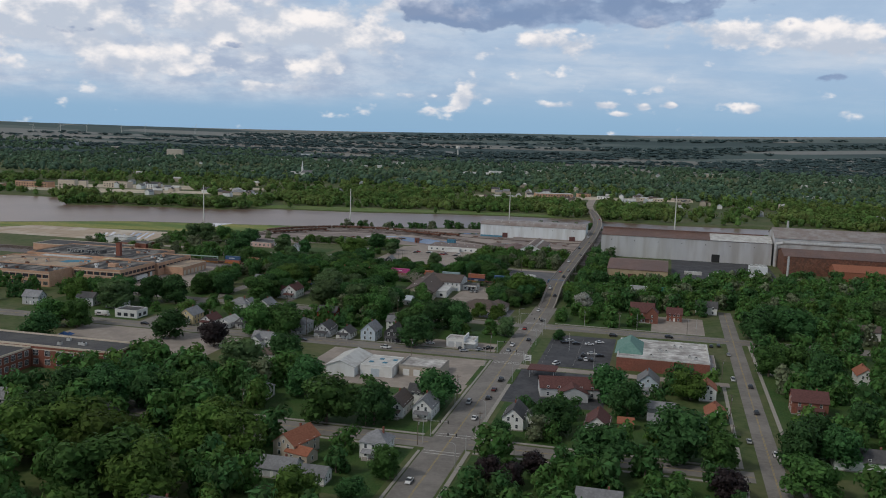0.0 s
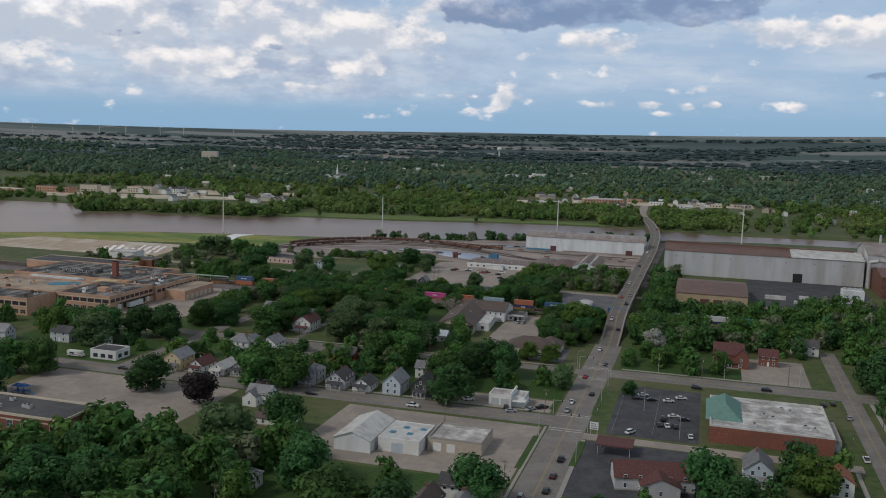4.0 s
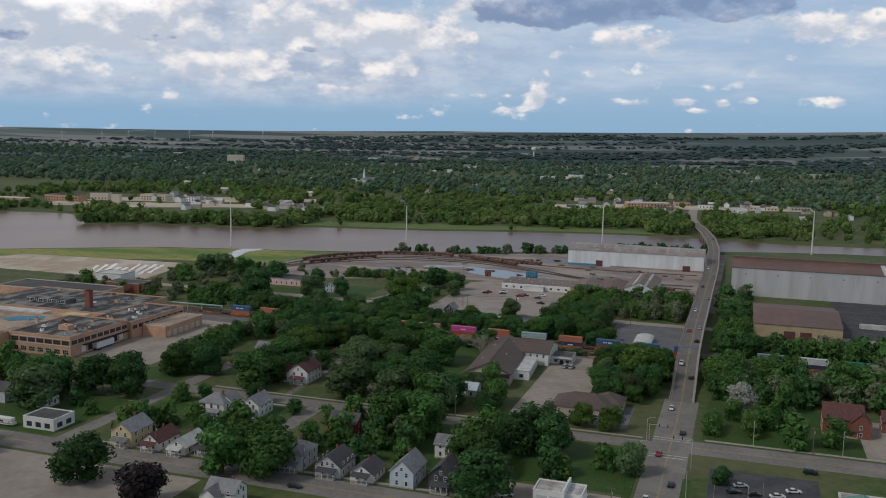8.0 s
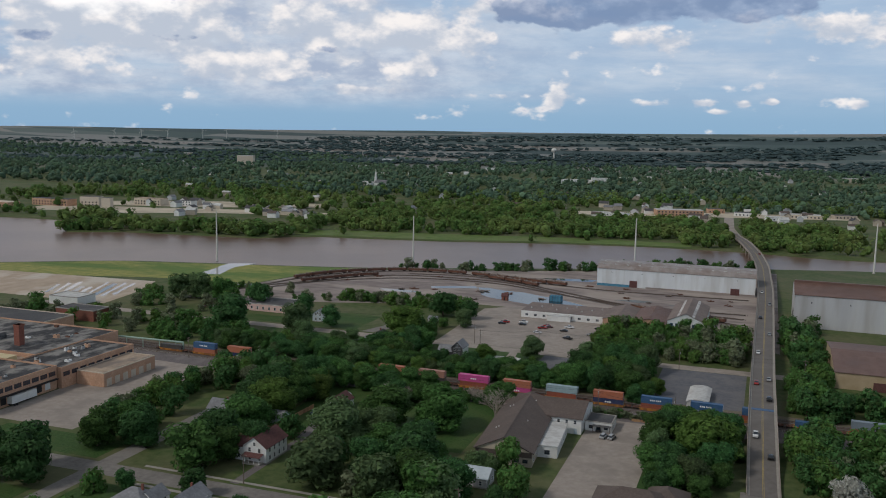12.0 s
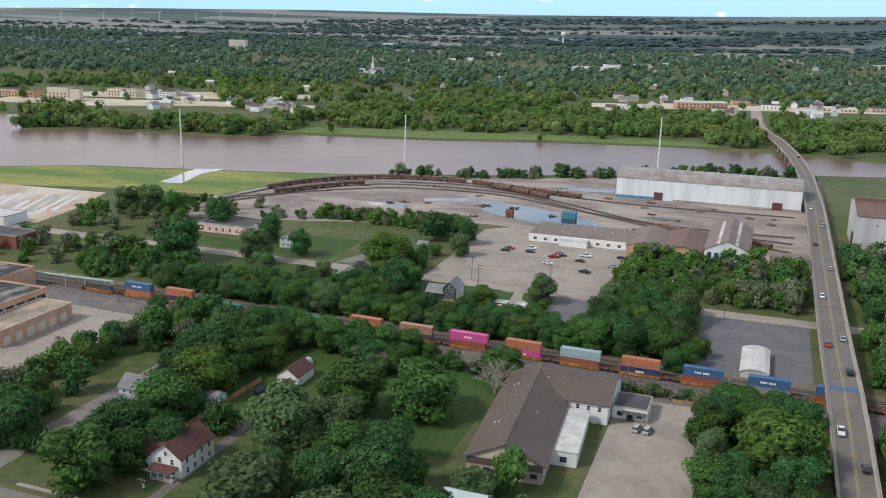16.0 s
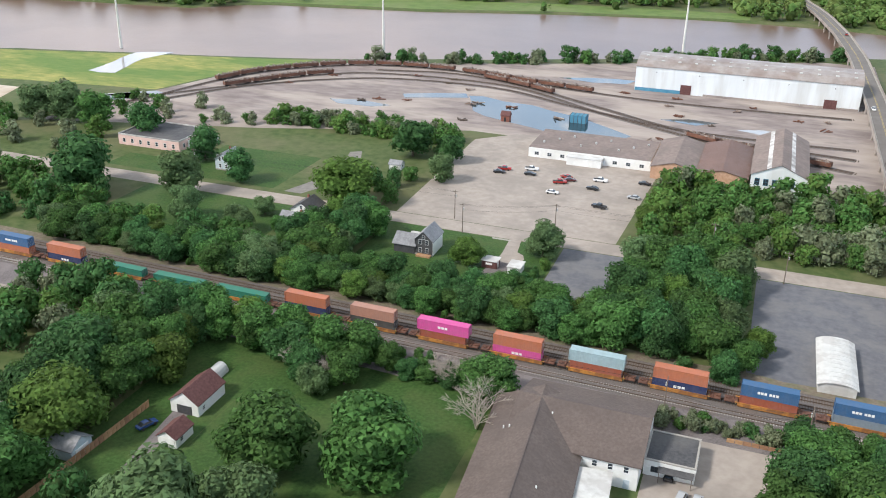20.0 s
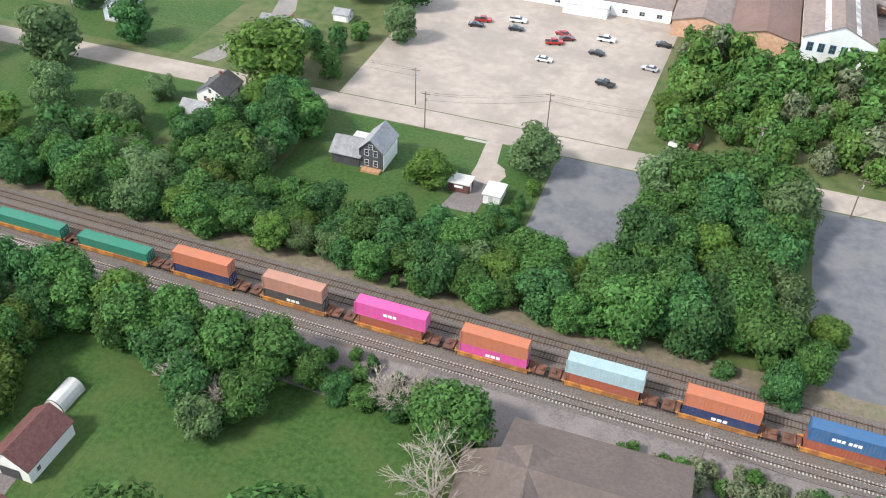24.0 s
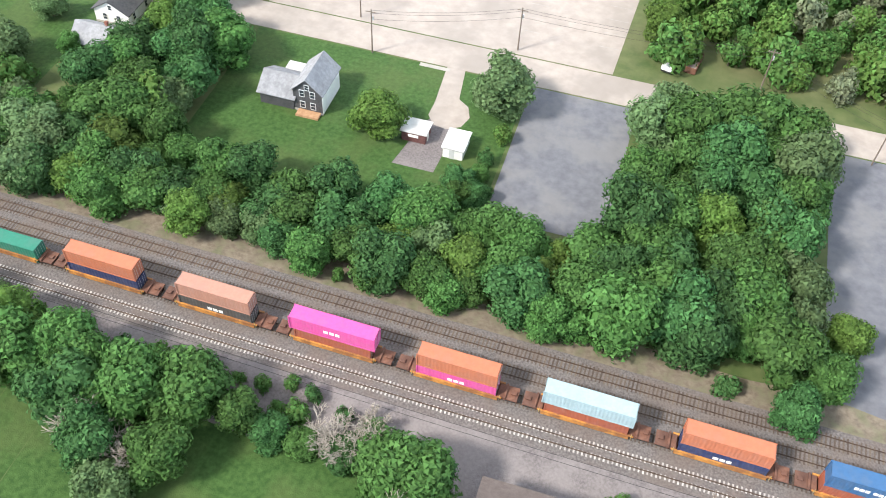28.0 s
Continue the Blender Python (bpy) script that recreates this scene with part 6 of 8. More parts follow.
WATER += [("puddle", [(-405, 684), (-398, 694), (-384, 706), (-372, 702), (-380, 692), (-392, 682)], "pond", "shallow puddle beside a yard track"), ("puddle", [(-262, 745), (-246, 752), (-232, 758), (-236, 766), (-252, 760), (-266, 752)], "pond", "shallow muddy puddle in a rail yard"), ("puddle", [(-296, 728), (-280, 732), (-262, 728), (-270, 722), (-288, 721)], "pond", "shallow muddy puddle in a rail yard")]
for n_, p_, m_, l_ in WATER:
    sheet(n_, p_, 0.06, m_, l_, "water")


# ---- freight train ----
PAINT = {"orange": (0.58, 0.17, 0.07), "salmon": (0.52, 0.24, 0.16), "magenta": (0.78, 0.06, 0.35), "pale": (0.38, 0.54, 0.58), "navy": (0.03, 0.05, 0.15), "blue": (0.035, 0.14, 0.32), "brick": (0.42, 0.1, 0.045), "green": (0.02, 0.25, 0.16), "grey": (0.25, 0.32, 0.38), "white": (0.66, 0.68, 0.68), "dark": (0.09, 0.085, 0.08), "red": (0.5, 0.05, 0.045)}
for k_, c_ in PAINT.items():
    c_ = tuple(0.82 * (0.86 * v + 0.14 * sum(c_) / 3) for v in c_)
    M["box_" + k_] = mat("box_" + k_, tuple(v * 0.88 for v in c_), c_, 1.2, rough=0.5, c3=tuple(0.6 * v + 0.06 for v in c_), scale3=0.5, amt3=0.4, spec=0.35)


def container_body(length, high, material):
    """Corrugated steel box, rows of ribs along the sides, origin at the floor's middle."""
    bm = bmesh.new()
    l, w = length / 2, 1.2
    n = int(length / 0.56)
    for s in (-1, 1):
        prev = None
        for i in range(n + 1):
            for dx, dep in ((0.0, 0.0), (0.16, 0.0), (0.28, 0.03), (0.44, 0.03)):
                x = -l + 0.1 + (length - 0.2) * min(1.0, (i + dx / 0.56) / n)
                if i == n and dx > 0:
                    continue
                pr = [bm.verts.new((x, s * (w - dep), z)) for z in (0.16, high - 0.12)]
                if prev:
                    bm.faces.new((prev[0], pr[0], pr[1], prev[1]) if s < 0 else (pr[0], prev[0], prev[1], pr[1]))
                prev = pr
        bm_box(bm, -l, l, s * w - 0.06, s * w + 0.02, 0.0, 0.17)
        bm_box(bm, -l, l, s * w - 0.06, s * w + 0.02, high - 0.13, high)
        for sx in (-1, 1):
            bm_box(bm, sx * l - 0.09, sx * l + 0.09, s * w - 0.1, s * w + 0.03, 0, high)
    bm_box(bm, -l + 0.05, l - 0.05, -w + 0.02, w - 0.02, high - 0.1, high - 0.02)
    bm_box(bm, -l + 0.02, -l + 0.08, -w, w, 0.1, high - 0.1)
    return mesh_of("body", bm, material)


BODIES = {}


def container(x, z, length, colour, logo=None, high=2.75):
    key = (length, colour, high)
    if key not in BODIES:
        BODIES[key] = container_body(length, high, "box_" + colour)
    words = {"orange": "orange", "salmon": "faded salmon", "magenta": "bright magenta", "pale": "pale blue-grey", "navy": "dark navy", "blue": "deep blue", "brick": "rust-orange", "green": "green", "grey": "grey-blue", "white": "white", "dark": "dark grey", "red": "red"}
    t = thing("shipping_container", f"{words[colour]} corrugated shipping container on a freight train", "shipping container", RAIL @ Matrix.Translation((x + 140, 4.6, z)), group="containers on the train")
    b = new("body", BODIES[key])
    b.parent = t
    l = length / 2
    for s in (-1, 1):
        d = boxpart("door", (l + 0.0, l + 0.05, s * 0.6 - 0.57, s * 0.6 + 0.57, 0.14, high - 0.14), "box_" + colour, t)
        for k in (-0.25, 0.25):
            bm = bmesh.new()
            bm_tube(bm, (l + 0.08, s * 0.6 + k, 0.2), (l + 0.08, s * 0.6 + k, high - 0.2), 0.025, 0.025, 6)
            part("lock_rod", bm, "steel", d)
    if logo:
        pale = "paint_white"
        for k, (a, b_) in enumerate(logo):
            boxpart("marking", (a, b_, -1.235, -1.205, high * 0.38, high * 0.38 + 0.62), pale, t, "white painted mark")
    return t


WORD3 = [(-1.3, -0.55), (-0.35, 0.4), (0.6, 1.3)]
WORD7 = [(-2.6, -2.05), (-1.9, -1.3), (-1.15, -0.6), (-0.1, 0.45), (0.6, 1.15), (1.3, 1.9)]


def well_car(x, length=14.6):
    t = thing("well_car", "rusty brown articulated container well wagon", "rail wagon", RAIL @ Matrix.Translation((x + 140, 4.6, 0.8)), group="wagons of the train")
    l = length / 2
    for s in (-1, 1):
        bm = bmesh.new()
        bm_box(bm, -l + 0.8, l - 0.8, s * 1.32 - 0.08, s * 1.32 + 0.08, 0.05, 0.95)
        bm_box(bm, -l + 0.2, l - 0.2, s * 1.32 - 0.14, s * 1.32 + 0.14, 0.9, 1.0)
        part("side_sill", bm, "sill_orange", t, "worn orange side sill")
    boxpart("well_floor", (-l + 0.8, l - 0.8, -1.25, 1.25, 0.1, 0.2), "rust", t)
    for s in (-1, 1):
        bm = bmesh.new()
        bm_box(bm, s * (l + 0.6) - 1.5, s * (l + 0.6) + 1.5, -1.2, 1.2, 0.62, 0.85)
        bm_box(bm, s * (l + 0.2) - 0.15, s * (l + 0.2) + 0.15, -1.3, 1.3, 0.6, 1.15)
        bm_box(bm, s * (l + 1.4) - 0.4, s * (l + 1.4) + 0.4, -0.3, 0.3, 0.5, 1.1)
        part("end_platform", bm, "rust", t)
        bm = bmesh.new()
        bm_box(bm, s * (l + 0.8) - 1.1, s * (l + 0.8) + 1.1, -1.1, -0.9, 0.2, 0.6)
        bm_box(bm, s * (l + 0.8) - 1.1, s * (l + 0.8) + 1.1, 0.9, 1.1, 0.2, 0.6)
        bm_box(bm, s * (l + 0.8) - 0.25, s * (l + 0.8) + 0.25, -1.1, 1.1, 0.3, 0.62)
        bogie = part("bogie", bm, "black", t)
        for dx in (-0.85, 0.85):
            bm = bmesh.new()
            for sy in (-0.78, 0.78):
                bm_tube(bm, (s * (l + 0.8) + dx, sy - 0.06, 0.43), (s * (l + 0.8) + dx, sy + 0.06, 0.43), 0.43, 0.43, 14)
            bm_tube(bm, (s * (l + 0.8) + dx, -0.7, 0.43), (s * (l + 0.8) + dx, 0.7, 0.43), 0.09, 0.09, 8)
            part("wheelset", bm, "rail", bogie)
        boxpart("handrail", (s * (l - 0.5) - 0.04, s * (l - 0.5) + 0.04, -1.5, -1.44, 0.5, 1.7), "paint_yellow", t, "yellow grab rail")
    return t


# top, bottom colour, top length, mark on top, mark below; from west to east
LOADS = [("dark", None, 12.19, None, None), ("blue", "orange", 12.19, WORD7, None), ("orange", "navy", 12.19, None, WORD3), ("green", None, 16.15, None, None), ("green", None, 16.15, None, None), ("green", None, 16.15, None, None),
         ("orange", "navy", 12.19, None, None), ("salmon", "dark", 12.19, None, WORD3), ("magenta", "brick", 13.7, WORD3, None), ("orange", "magenta", 12.19, None, WORD3), ("pale", "brick", 13.2, None, None), ("orange", "navy", 12.19, None, WORD3),
         ("blue", "brick", 12.19, WORD7, None), ("blue", "grey", 12.19, WORD7, None), ("blue", "brick", 12.19, WORD3, None), ("blue", None, 12.19, WORD3, None), ("grey", "brick", 12.19, None, None), ("white", "navy", 13.2, None, None),
         ("green", "green", 16.15, None, None), ("green", None, 16.15, None, None), ("blue", None, 12.19, None, None), ("green", None, 16.15, None, None), ("red", None, 12.19, None, None)]
x_ = -316.0
for top, low, ln, mk1, mk2 in LOADS:
    long_ = ln > 15
    gap = 19.6
    well_car(x_, 17.0 if long_ else 14.6)
    z0 = 1.02
    if low:
        container(x_, z0, 12.19 if not long_ else ln, low, mk2)
        container(x_, z0 + 2.77, ln, top, mk1, 2.85)
    else:
        container(x_, z0, ln, top, mk1, 2.85)
    x_ += gap if not long_ else 20.4

# gondola wagons on the yard's curved tracks


def wagon_template():
    t = thing("gondola_wagon", "rusty open gondola wagon heaped with scrap", "rail wagon", group="gondolas in the yard")
    bm = bmesh.new()
    bm_box(bm, -7.5, 7.5, -1.4, 1.4, 1.0, 1.25)
    for a in ((-7.5, 7.5, -1.45, -1.33), (-7.5, 7.5, 1.33, 1.45), (-7.5, -7.38, -1.33, 1.33), (7.38, 7.5, -1.33, 1.33)):
        bm_box(bm, *a, 1.2, 2.7)
    for k in range(12):
        for s in (-1.5, 1.45):
            bm_box(bm, -7.3 + k * 1.3, -7.15 + k * 1.3, s, s + 0.06, 1.1, 2.7)
    part("body", bm, "rust", t)
    bm = bmesh.new()
    random.seed(77)
    for _ in range(46):
        c = Vector((random.uniform(-6.9, 6.9), random.uniform(-1, 1), random.uniform(2.2, 2.9)))
        bm_box(bm, -random.uniform(0.2, 0.9), random.uniform(0.2, 0.9), -0.3, 0.3, -0.25, 0.25, Matrix.Translation(c) @ Euler((random.uniform(0, 3), random.uniform(0, 3), random.uniform(0, 3))).to_matrix().to_4x4())
    tagged(part("scrap_load", bm, "scrap", t), kind="stuff")
    for s in (-1, 1):
        bm = bmesh.new()
        bm_box(bm, s * 5.6 - 1.2, s * 5.6 + 1.2, -1.0, 1.0, 0.45, 0.95)
        b = part("bogie", bm, "black", t)
        for dx in (-0.85, 0.85):
            bm = bmesh.new()
            for sy in (-0.78, 0.78):
                bm_tube(bm, (s * 5.6 + dx, sy - 0.06, 0.72), (s * 5.6 + dx, sy + 0.06, 0.72), 0.42, 0.42, 12)
            part("wheelset", bm, "rail", b)
    return t


def along(pts, d):
    acc = 0
    for a, b in zip(pts, pts[1:]):
        s = (b - a).length
        if acc + s >= d:
            p = a + (b - a) * ((d - acc) / s)
            return p, math.degrees(math.atan2((b - a).y, (b - a).x))
        acc += s
    return pts[-1], 0


def nearest_d(pts, x, y):
    best, acc, out = 1e9, 0, 0
    for a, b in zip(pts, pts[1:]):
        acc += (b - a).length
        e = (b - Vector((x, y, 0))).length
        if e < best:
            best, out = e, acc
    return out


WT = wagon_template()
first = True
for pts, (xa, ya), (xb, yb) in ((ARC_A, (-364, 745), (-256, 812)), (ARC_B, (-353, 734), (-318, 778)), (ARC_A, (-248, 812), (-176, 795)), (ARC_B, (-112, 728), (-62, 710)), (ARC_D, (-230, 800), (-200, 787))):
    d, end = nearest_d(pts, xa, ya), nearest_d(pts, xb, yb)
    while d < end:
        p, a = along(pts, d)
        m = pose(p.x, p.y, 0.05, 0, 0, a)
        if first:
            WT.matrix_world = m
            first = False
        else:
            copy_thing(WT, m)
        d += 16.3
random.seed(9)
# scrap and timber lying about the yard
for k in range(34):
    x, y = random.uniform(-365, -60), random.uniform(715, 805)
    if y > 812 - abs(x + 260) * 0.35 + 6 and x < -250:
        continue
    bm = bmesh.new()
    for _ in range(random.randint(4, 9)):
        bm_box(bm, -random.uniform(0.5, 2.2), random.uniform(0.5, 2.2), -0.25, 0.25, -0.2, 0.25, Matrix.Translation((random.uniform(-2, 2), random.uniform(-1, 1), random.uniform(0.1, 0.7))) @ Euler((random.uniform(-0.3, 0.3), random.uniform(-0.3, 0.3), random.uniform(0, 3))).to_matrix().to_4x4())
    o = part("scrap_pile", bm, random.choice(("scrap", "rust", "sleeper_wood")))
    o.location = (x, y, 0)
    tagged(o, "low pile of rusty scrap and old timbers on mud", "scrap pile", kind="stuff")


# ---- vehicles ----
for k_, c_ in {"white": (0.75, 0.75, 0.75), "black": (0.02, 0.02, 0.022), "red": (0.35, 0.03, 0.025), "silver": (0.4, 0.41, 0.42), "blue": (0.03, 0.07, 0.2), "maroon": (0.12, 0.02, 0.02)}.items():
    M["car_" + k_] = mat("car_" + k_, tuple(v * 0.93 for v in c_), c_, 2, rough=0.25, spec=0.6)
CAR = {}


def car_template(kind, colour):
    t = thing("pickup_truck" if kind == "pickup" else "car", f"{colour} {'pickup truck' if kind == 'pickup' else 'van' if kind == 'van' else 'car'} standing on pavement", "pickup" if kind == "pickup" else "car")
    L, w = (5.4, 0.95) if kind == "pickup" else (4.7, 0.9)
    if kind == "pickup":
        low = [(-2.7, 0.4), (2.7, 0.4), (2.7, 0.95), (2.5, 1.08), (1.2, 1.12), (-2.7, 1.12)]
        cab = [(1.3, 1.1), (0.55, 1.78), (-0.9, 1.8), (-1.05, 1.1)]
    elif kind == "van":
        low = [(-2.35, 0.4), (2.35, 0.4), (2.35, 0.9), (1.7, 1.1), (-2.3, 1.15), (-2.38, 0.8)]
        cab = [(1.6, 1.1), (0.7, 1.78), (-2.0, 1.8), (-2.28, 1.12)]
    else:
        low = [(-2.35, 0.38), (2.35, 0.38), (2.38, 0.7), (1.3, 0.95), (-1.8, 0.98), (-2.36, 0.9)]
        cab = [(1.15, 0.94), (0.3, 1.43), (-1.1, 1.45), (-1.85, 0.97)]

    def extrude(name, prof, wl, wh, material, parent):
        bm = bmesh.new()
        zs = [p[1] for p in prof]
        z0, z1 = min(zs), max(zs)
        f = lambda z: wl + (wh - wl) * (z - z0) / (z1 - z0)
        a = [bm.verts.new((x, -f(z), z)) for x, z in prof]
        b = [bm.verts.new((x, f(z), z)) for x, z in prof]
        bm.faces.new(a)
        bm.faces.new(b[::-1])
        for i in range(len(prof)):
            j = (i + 1) % len(prof)
            bm.faces.new((a[j], a[i], b[i], b[j]))
        bmesh.ops.bevel(bm, geom=bm.edges[:], offset=0.05, segments=1, affect="EDGES")
        return part(name, bm, material, parent)

    extrude("body", low, w, w * 0.97, "car_" + colour, t)
    extrude("cabin_glass", cab, w * 0.9, w * 0.74, "glass", t)
    (xa, za), (xb, zb) = cab[1], cab[2]
    boxpart("cabin_roof", (xb + 0.05, xa - 0.05, -w * 0.73, w * 0.73, za - 0.03, za + 0.05), "car_" + colour, t)
    if kind == "pickup":
        boxpart("load_bed", (-2.6, -1.15, -w * 0.82, w * 0.82, 1.1, 1.13), "black", t)
    for sx in (-1.45, 1.45):
        for sy in (-1, 1):
            bm = bmesh.new()
            bm_tube(bm, (sx, sy * w - 0.12, 0.34), (sx, sy * w + 0.1, 0.34), 0.34, 0.34, 14)
            part("wheel", bm, "black", t)
    return t


def car(x, y, rot, kind="car", colour="silver", z=0.06):
    m = pose(x, y, z, 0, 0, rot)
    key = (kind, colour)
    if key not in CAR:
        CAR[key] = car_template(kind, colour)
        CAR[key].matrix_world = m
        return CAR[key]
    return copy_thing(CAR[key], m)


for x, y, r, k, c in ((-182, 655, 15, "pickup", "red"), (-183, 651, 10, "car", "black"), (-172, 659, 5, "pickup", "white"), (-171, 653, 5, "car", "black"), (-158, 648, 20, "pickup", "red"), (-157, 655, 160, "car", "red"), (-155, 652, 25, "car", "maroon"), (-158, 636, 0, "car", "white"), (-144, 656, 0, "pickup", "white"), (-145, 646, 170, "car", "black"), (-139, 628, 165, "pickup", "black"), (-127.5, 659, 0, "car", "black"), (-129, 642, 170, "car", "silver")):
    car(x, y, r, k, c, 0.045)
for y, lane, c, k in ((136, -1, "white", "car"), (205, 1, "white", "car"), (224, -1, "silver", "van"), (233, 1, "black", "car"), (246, 1, "maroon", "car"), (262, 1, "black", "pickup"), (318, -1, "silver", "car"), (330, -1, "white", "car"), (345, 1, "black", "car"), (372, -1, "red", "car"), (398, 1, "black", "car"), (428, -1, "white", "car")):
    car(MX + lane * 3.2, y, 90 if lane > 0 else -90, k, c)
for y, lane, c, k in ((470, 1, "black", "car"), (486, -1, "white", "pickup"), (528, 1, "black", "pickup"), (552, -1, "red", "car"), (560, 1, "silver", "car"), (610, -1, "white", "car"), (655, 1, "silver", "car"), (700, -1, "black", "car"), (745, 1, "silver", "pickup"), (790, -1, "white", "car"), (1000, 1, "red", "car")):
    dx_, dz_ = deck_line(y)
    car(dx_ + lane * 2.5, y, 90 if lane > 0 else -90, k, c, dz_ + 0.06)
for x, y, r, k, c in ((-12, 352, 20, "car", "silver"), (-14, 346, 20, "car", "black"), (-8, 346, 20, "car", "black"), (-1, 347, 20, "car", "white"), (4, 353, 15, "car", "white"), (-13, 300, 60, "van", "white"), (-3, 313, 100, "car", "black"), (0, 313, 100, "car", "white"), (3, 313, 100, "car", "black"), (-2, 321, 90, "pickup", "black"), (2, 326, 20, "car", "white"), (6, 323, 20, "car", "black"), (9, 303, 95, "car", "white"), (10, 372, 0, "van", "black")):
    car(x, y, r, k, c, 0.04)
for x, y, r, k, c in ((69, 300, 90, "pickup", "white"), (76, 290, -90, "car", "black"), (70, 350, 90, "car", "silver"), (75, 250, -90, "car", "black"), (69, 212, 90, "car", "silver"), (77, 200, -90, "car", "white"), (40, 380, 0, "van", "black"), (62, 366, 90, "car", "black"), (66, 369, 90, "car", "black"), (-100, 301, 0, "pickup", "white"), (-61, 309, 20, "car", "silver"), (-54, 314, 60, "car", "silver"), (-50, 318, 40, "pickup", "black"), (-64, 313, 100, "car", "black"), (-81, 318, 30, "car", "white"), (-84, 325, 100, "car", "black"), (-90, 172, 0, "car", "black"), (-120, 176, 0, "van", "white"), (-132, 178, 0, "car", "blue"), (-145, 301, 0, "car", "black"), (-78, 400, 70, "car", "white"), (-66, 405, 30, "car", "silver"), (-58, 408, 90, "pickup", "black"), (-96, 483, 90, "car", "black"), (-93, 476, 80, "van", "silver"), (-90, 476, 80, "van", "silver"), (-204, 459, 70, "car", "blue"), (-233, 588, 30, "pickup", "white"), (-236, 590, 20, "car", "black"), (-238, 614, 0, "car", "black"), (-366, 620, 10, "car", "maroon"), (-190, 352, 80, "car", "white"), (-240, 305, 0, "car", "black"), (34, 226, 10, "car", "red"), (25, 256, 70, "car", "white")):
    car(x, y, r, k, c)
# camper beside the corner shop
cp = thing("camper_van", "white motor camper parked beside a shop", "camper")
bm = bmesh.new()
bm_box(bm, -278, -271.5, 314.5, 316.9, 0.6, 3.0)
bm_box(bm, -271.5, -269.8, 314.6, 316.8, 0.6, 1.7)
bm_box(bm, -271.5, -270.4, 314.6, 316.8, 2.0, 3.0)
part("body", bm, "siding_white", cp)
boxpart("window", (-276.5, -274, 314.44, 314.5, 1.6, 2.3), "glass", cp)
boxpart("stripe", (-278, -269.8, 314.45, 314.52, 1.1, 1.3), "roof_maroon", cp)
for x in (-276.5, -270.9):
    for y in (314.6, 316.7):
        bm = bmesh.new()
        bm_tube(bm, (x, y - 0.15, 0.4), (x, y + 0.15, 0.4), 0.4, 0.4, 12)
        part("wheel", bm, "black", cp)
# boom truck and skip beside the lot street
bt = thing("boom_truck", "white utility truck with a folded boom", "truck", pose(-116.5, 604.5, 0.05, 0, 0, 78))
boxpart("chassis", (-3.5, 3.2, -1.0, 1.0, 0.6, 0.95), "black", bt)
boxpart("cab", (1.6, 3.4, -1.05, 1.05, 0.95, 2.5), "siding_white", bt)
boxpart("cab_glass", (3.38, 3.44, -0.9, 0.9, 1.7, 2.35), "glass", bt)
boxpart("service_body", (-3.5, 1.3, -1.1, 1.1, 0.95, 1.8), "siding_white", bt)
bm = bmesh.new()
bm_tube(bm, (-2.4, 0, 1.8), (1.8, 0.1, 3.2), 0.18, 0.14, 8)
part("boom", bm, "siding_white", bt)
for x in (-2.3, 2.3):
    for s in (-0.95, 0.95):
        bm = bmesh.new()
        bm_tube(bm, (x, s - 0.15, 0.5), (x, s + 0.15, 0.5), 0.5, 0.5, 12)
        part("wheel", bm, "black", bt)
sk = thing("skip", "rust-orange steel skip filled with rubble", "skip", pose(-112, 606, 0, 0, 0, 80))
bm = bmesh.new()
for a in ((-3, 3, -1.2, 1.2, 0.1, 0.3), (-3, 3, -1.25, -1.13, 0.2, 1.6), (-3, 3, 1.13, 1.25, 0.2, 1.6), (-3, -2.9, -1.2, 1.2, 0.2, 1.6), (2.9, 3, -1.2, 1.2, 0.2, 1.6)):
    bm_box(bm, *a)
for k in range(6):
    for s in (-1.32, 1.25):
        bm_box(bm, -2.8 + k * 1.1, -2.65 + k * 1.1, s, s + 0.07, 0.2, 1.6)
part("body", bm, "rust", sk)
boxpart("rubble", (-2.9, 2.9, -1.1, 1.1, 0.3, 1.3), "scrap", sk)


# ---- poles, masts and wires ----
def power_pole(x, y, h=10.5, arms=1, rot=0, lean=0):
    t = thing("utility_pole", "weathered wooden utility pole with cross-arm", "utility pole", pose(x, y, 0, lean, 0, rot), group="utility poles")
    bm = bmesh.new()
    bm_tube(bm, (0, 0, -0.3), (0, 0, h), 0.17, 0.11, 8)
    part("post", bm, "pole_wood", t)
    for k in range(arms):
        boxpart("cross_arm", (-1.2, 1.2, -0.06, 0.06, h - 0.7 - k * 1.1, h - 0.56 - k * 1.1), "pole_wood", t)
        bm = bmesh.new()
        for sx in (-1.05, -0.5, 0.5, 1.05):
            bm_tube(bm, (sx, 0, h - 0.56 - k * 1.1), (sx, 0, h - 0.38 - k * 1.1), 0.05, 0.035, 6)
        part("insulators", bm, "walk", t)
    bm = bmesh.new()
    bm_tube(bm, (0.25, 0.2, h - 2.6), (0.25, 0.2, h - 1.7), 0.2, 0.2, 8)
    part("transformer", bm, "steel", t)
    return t


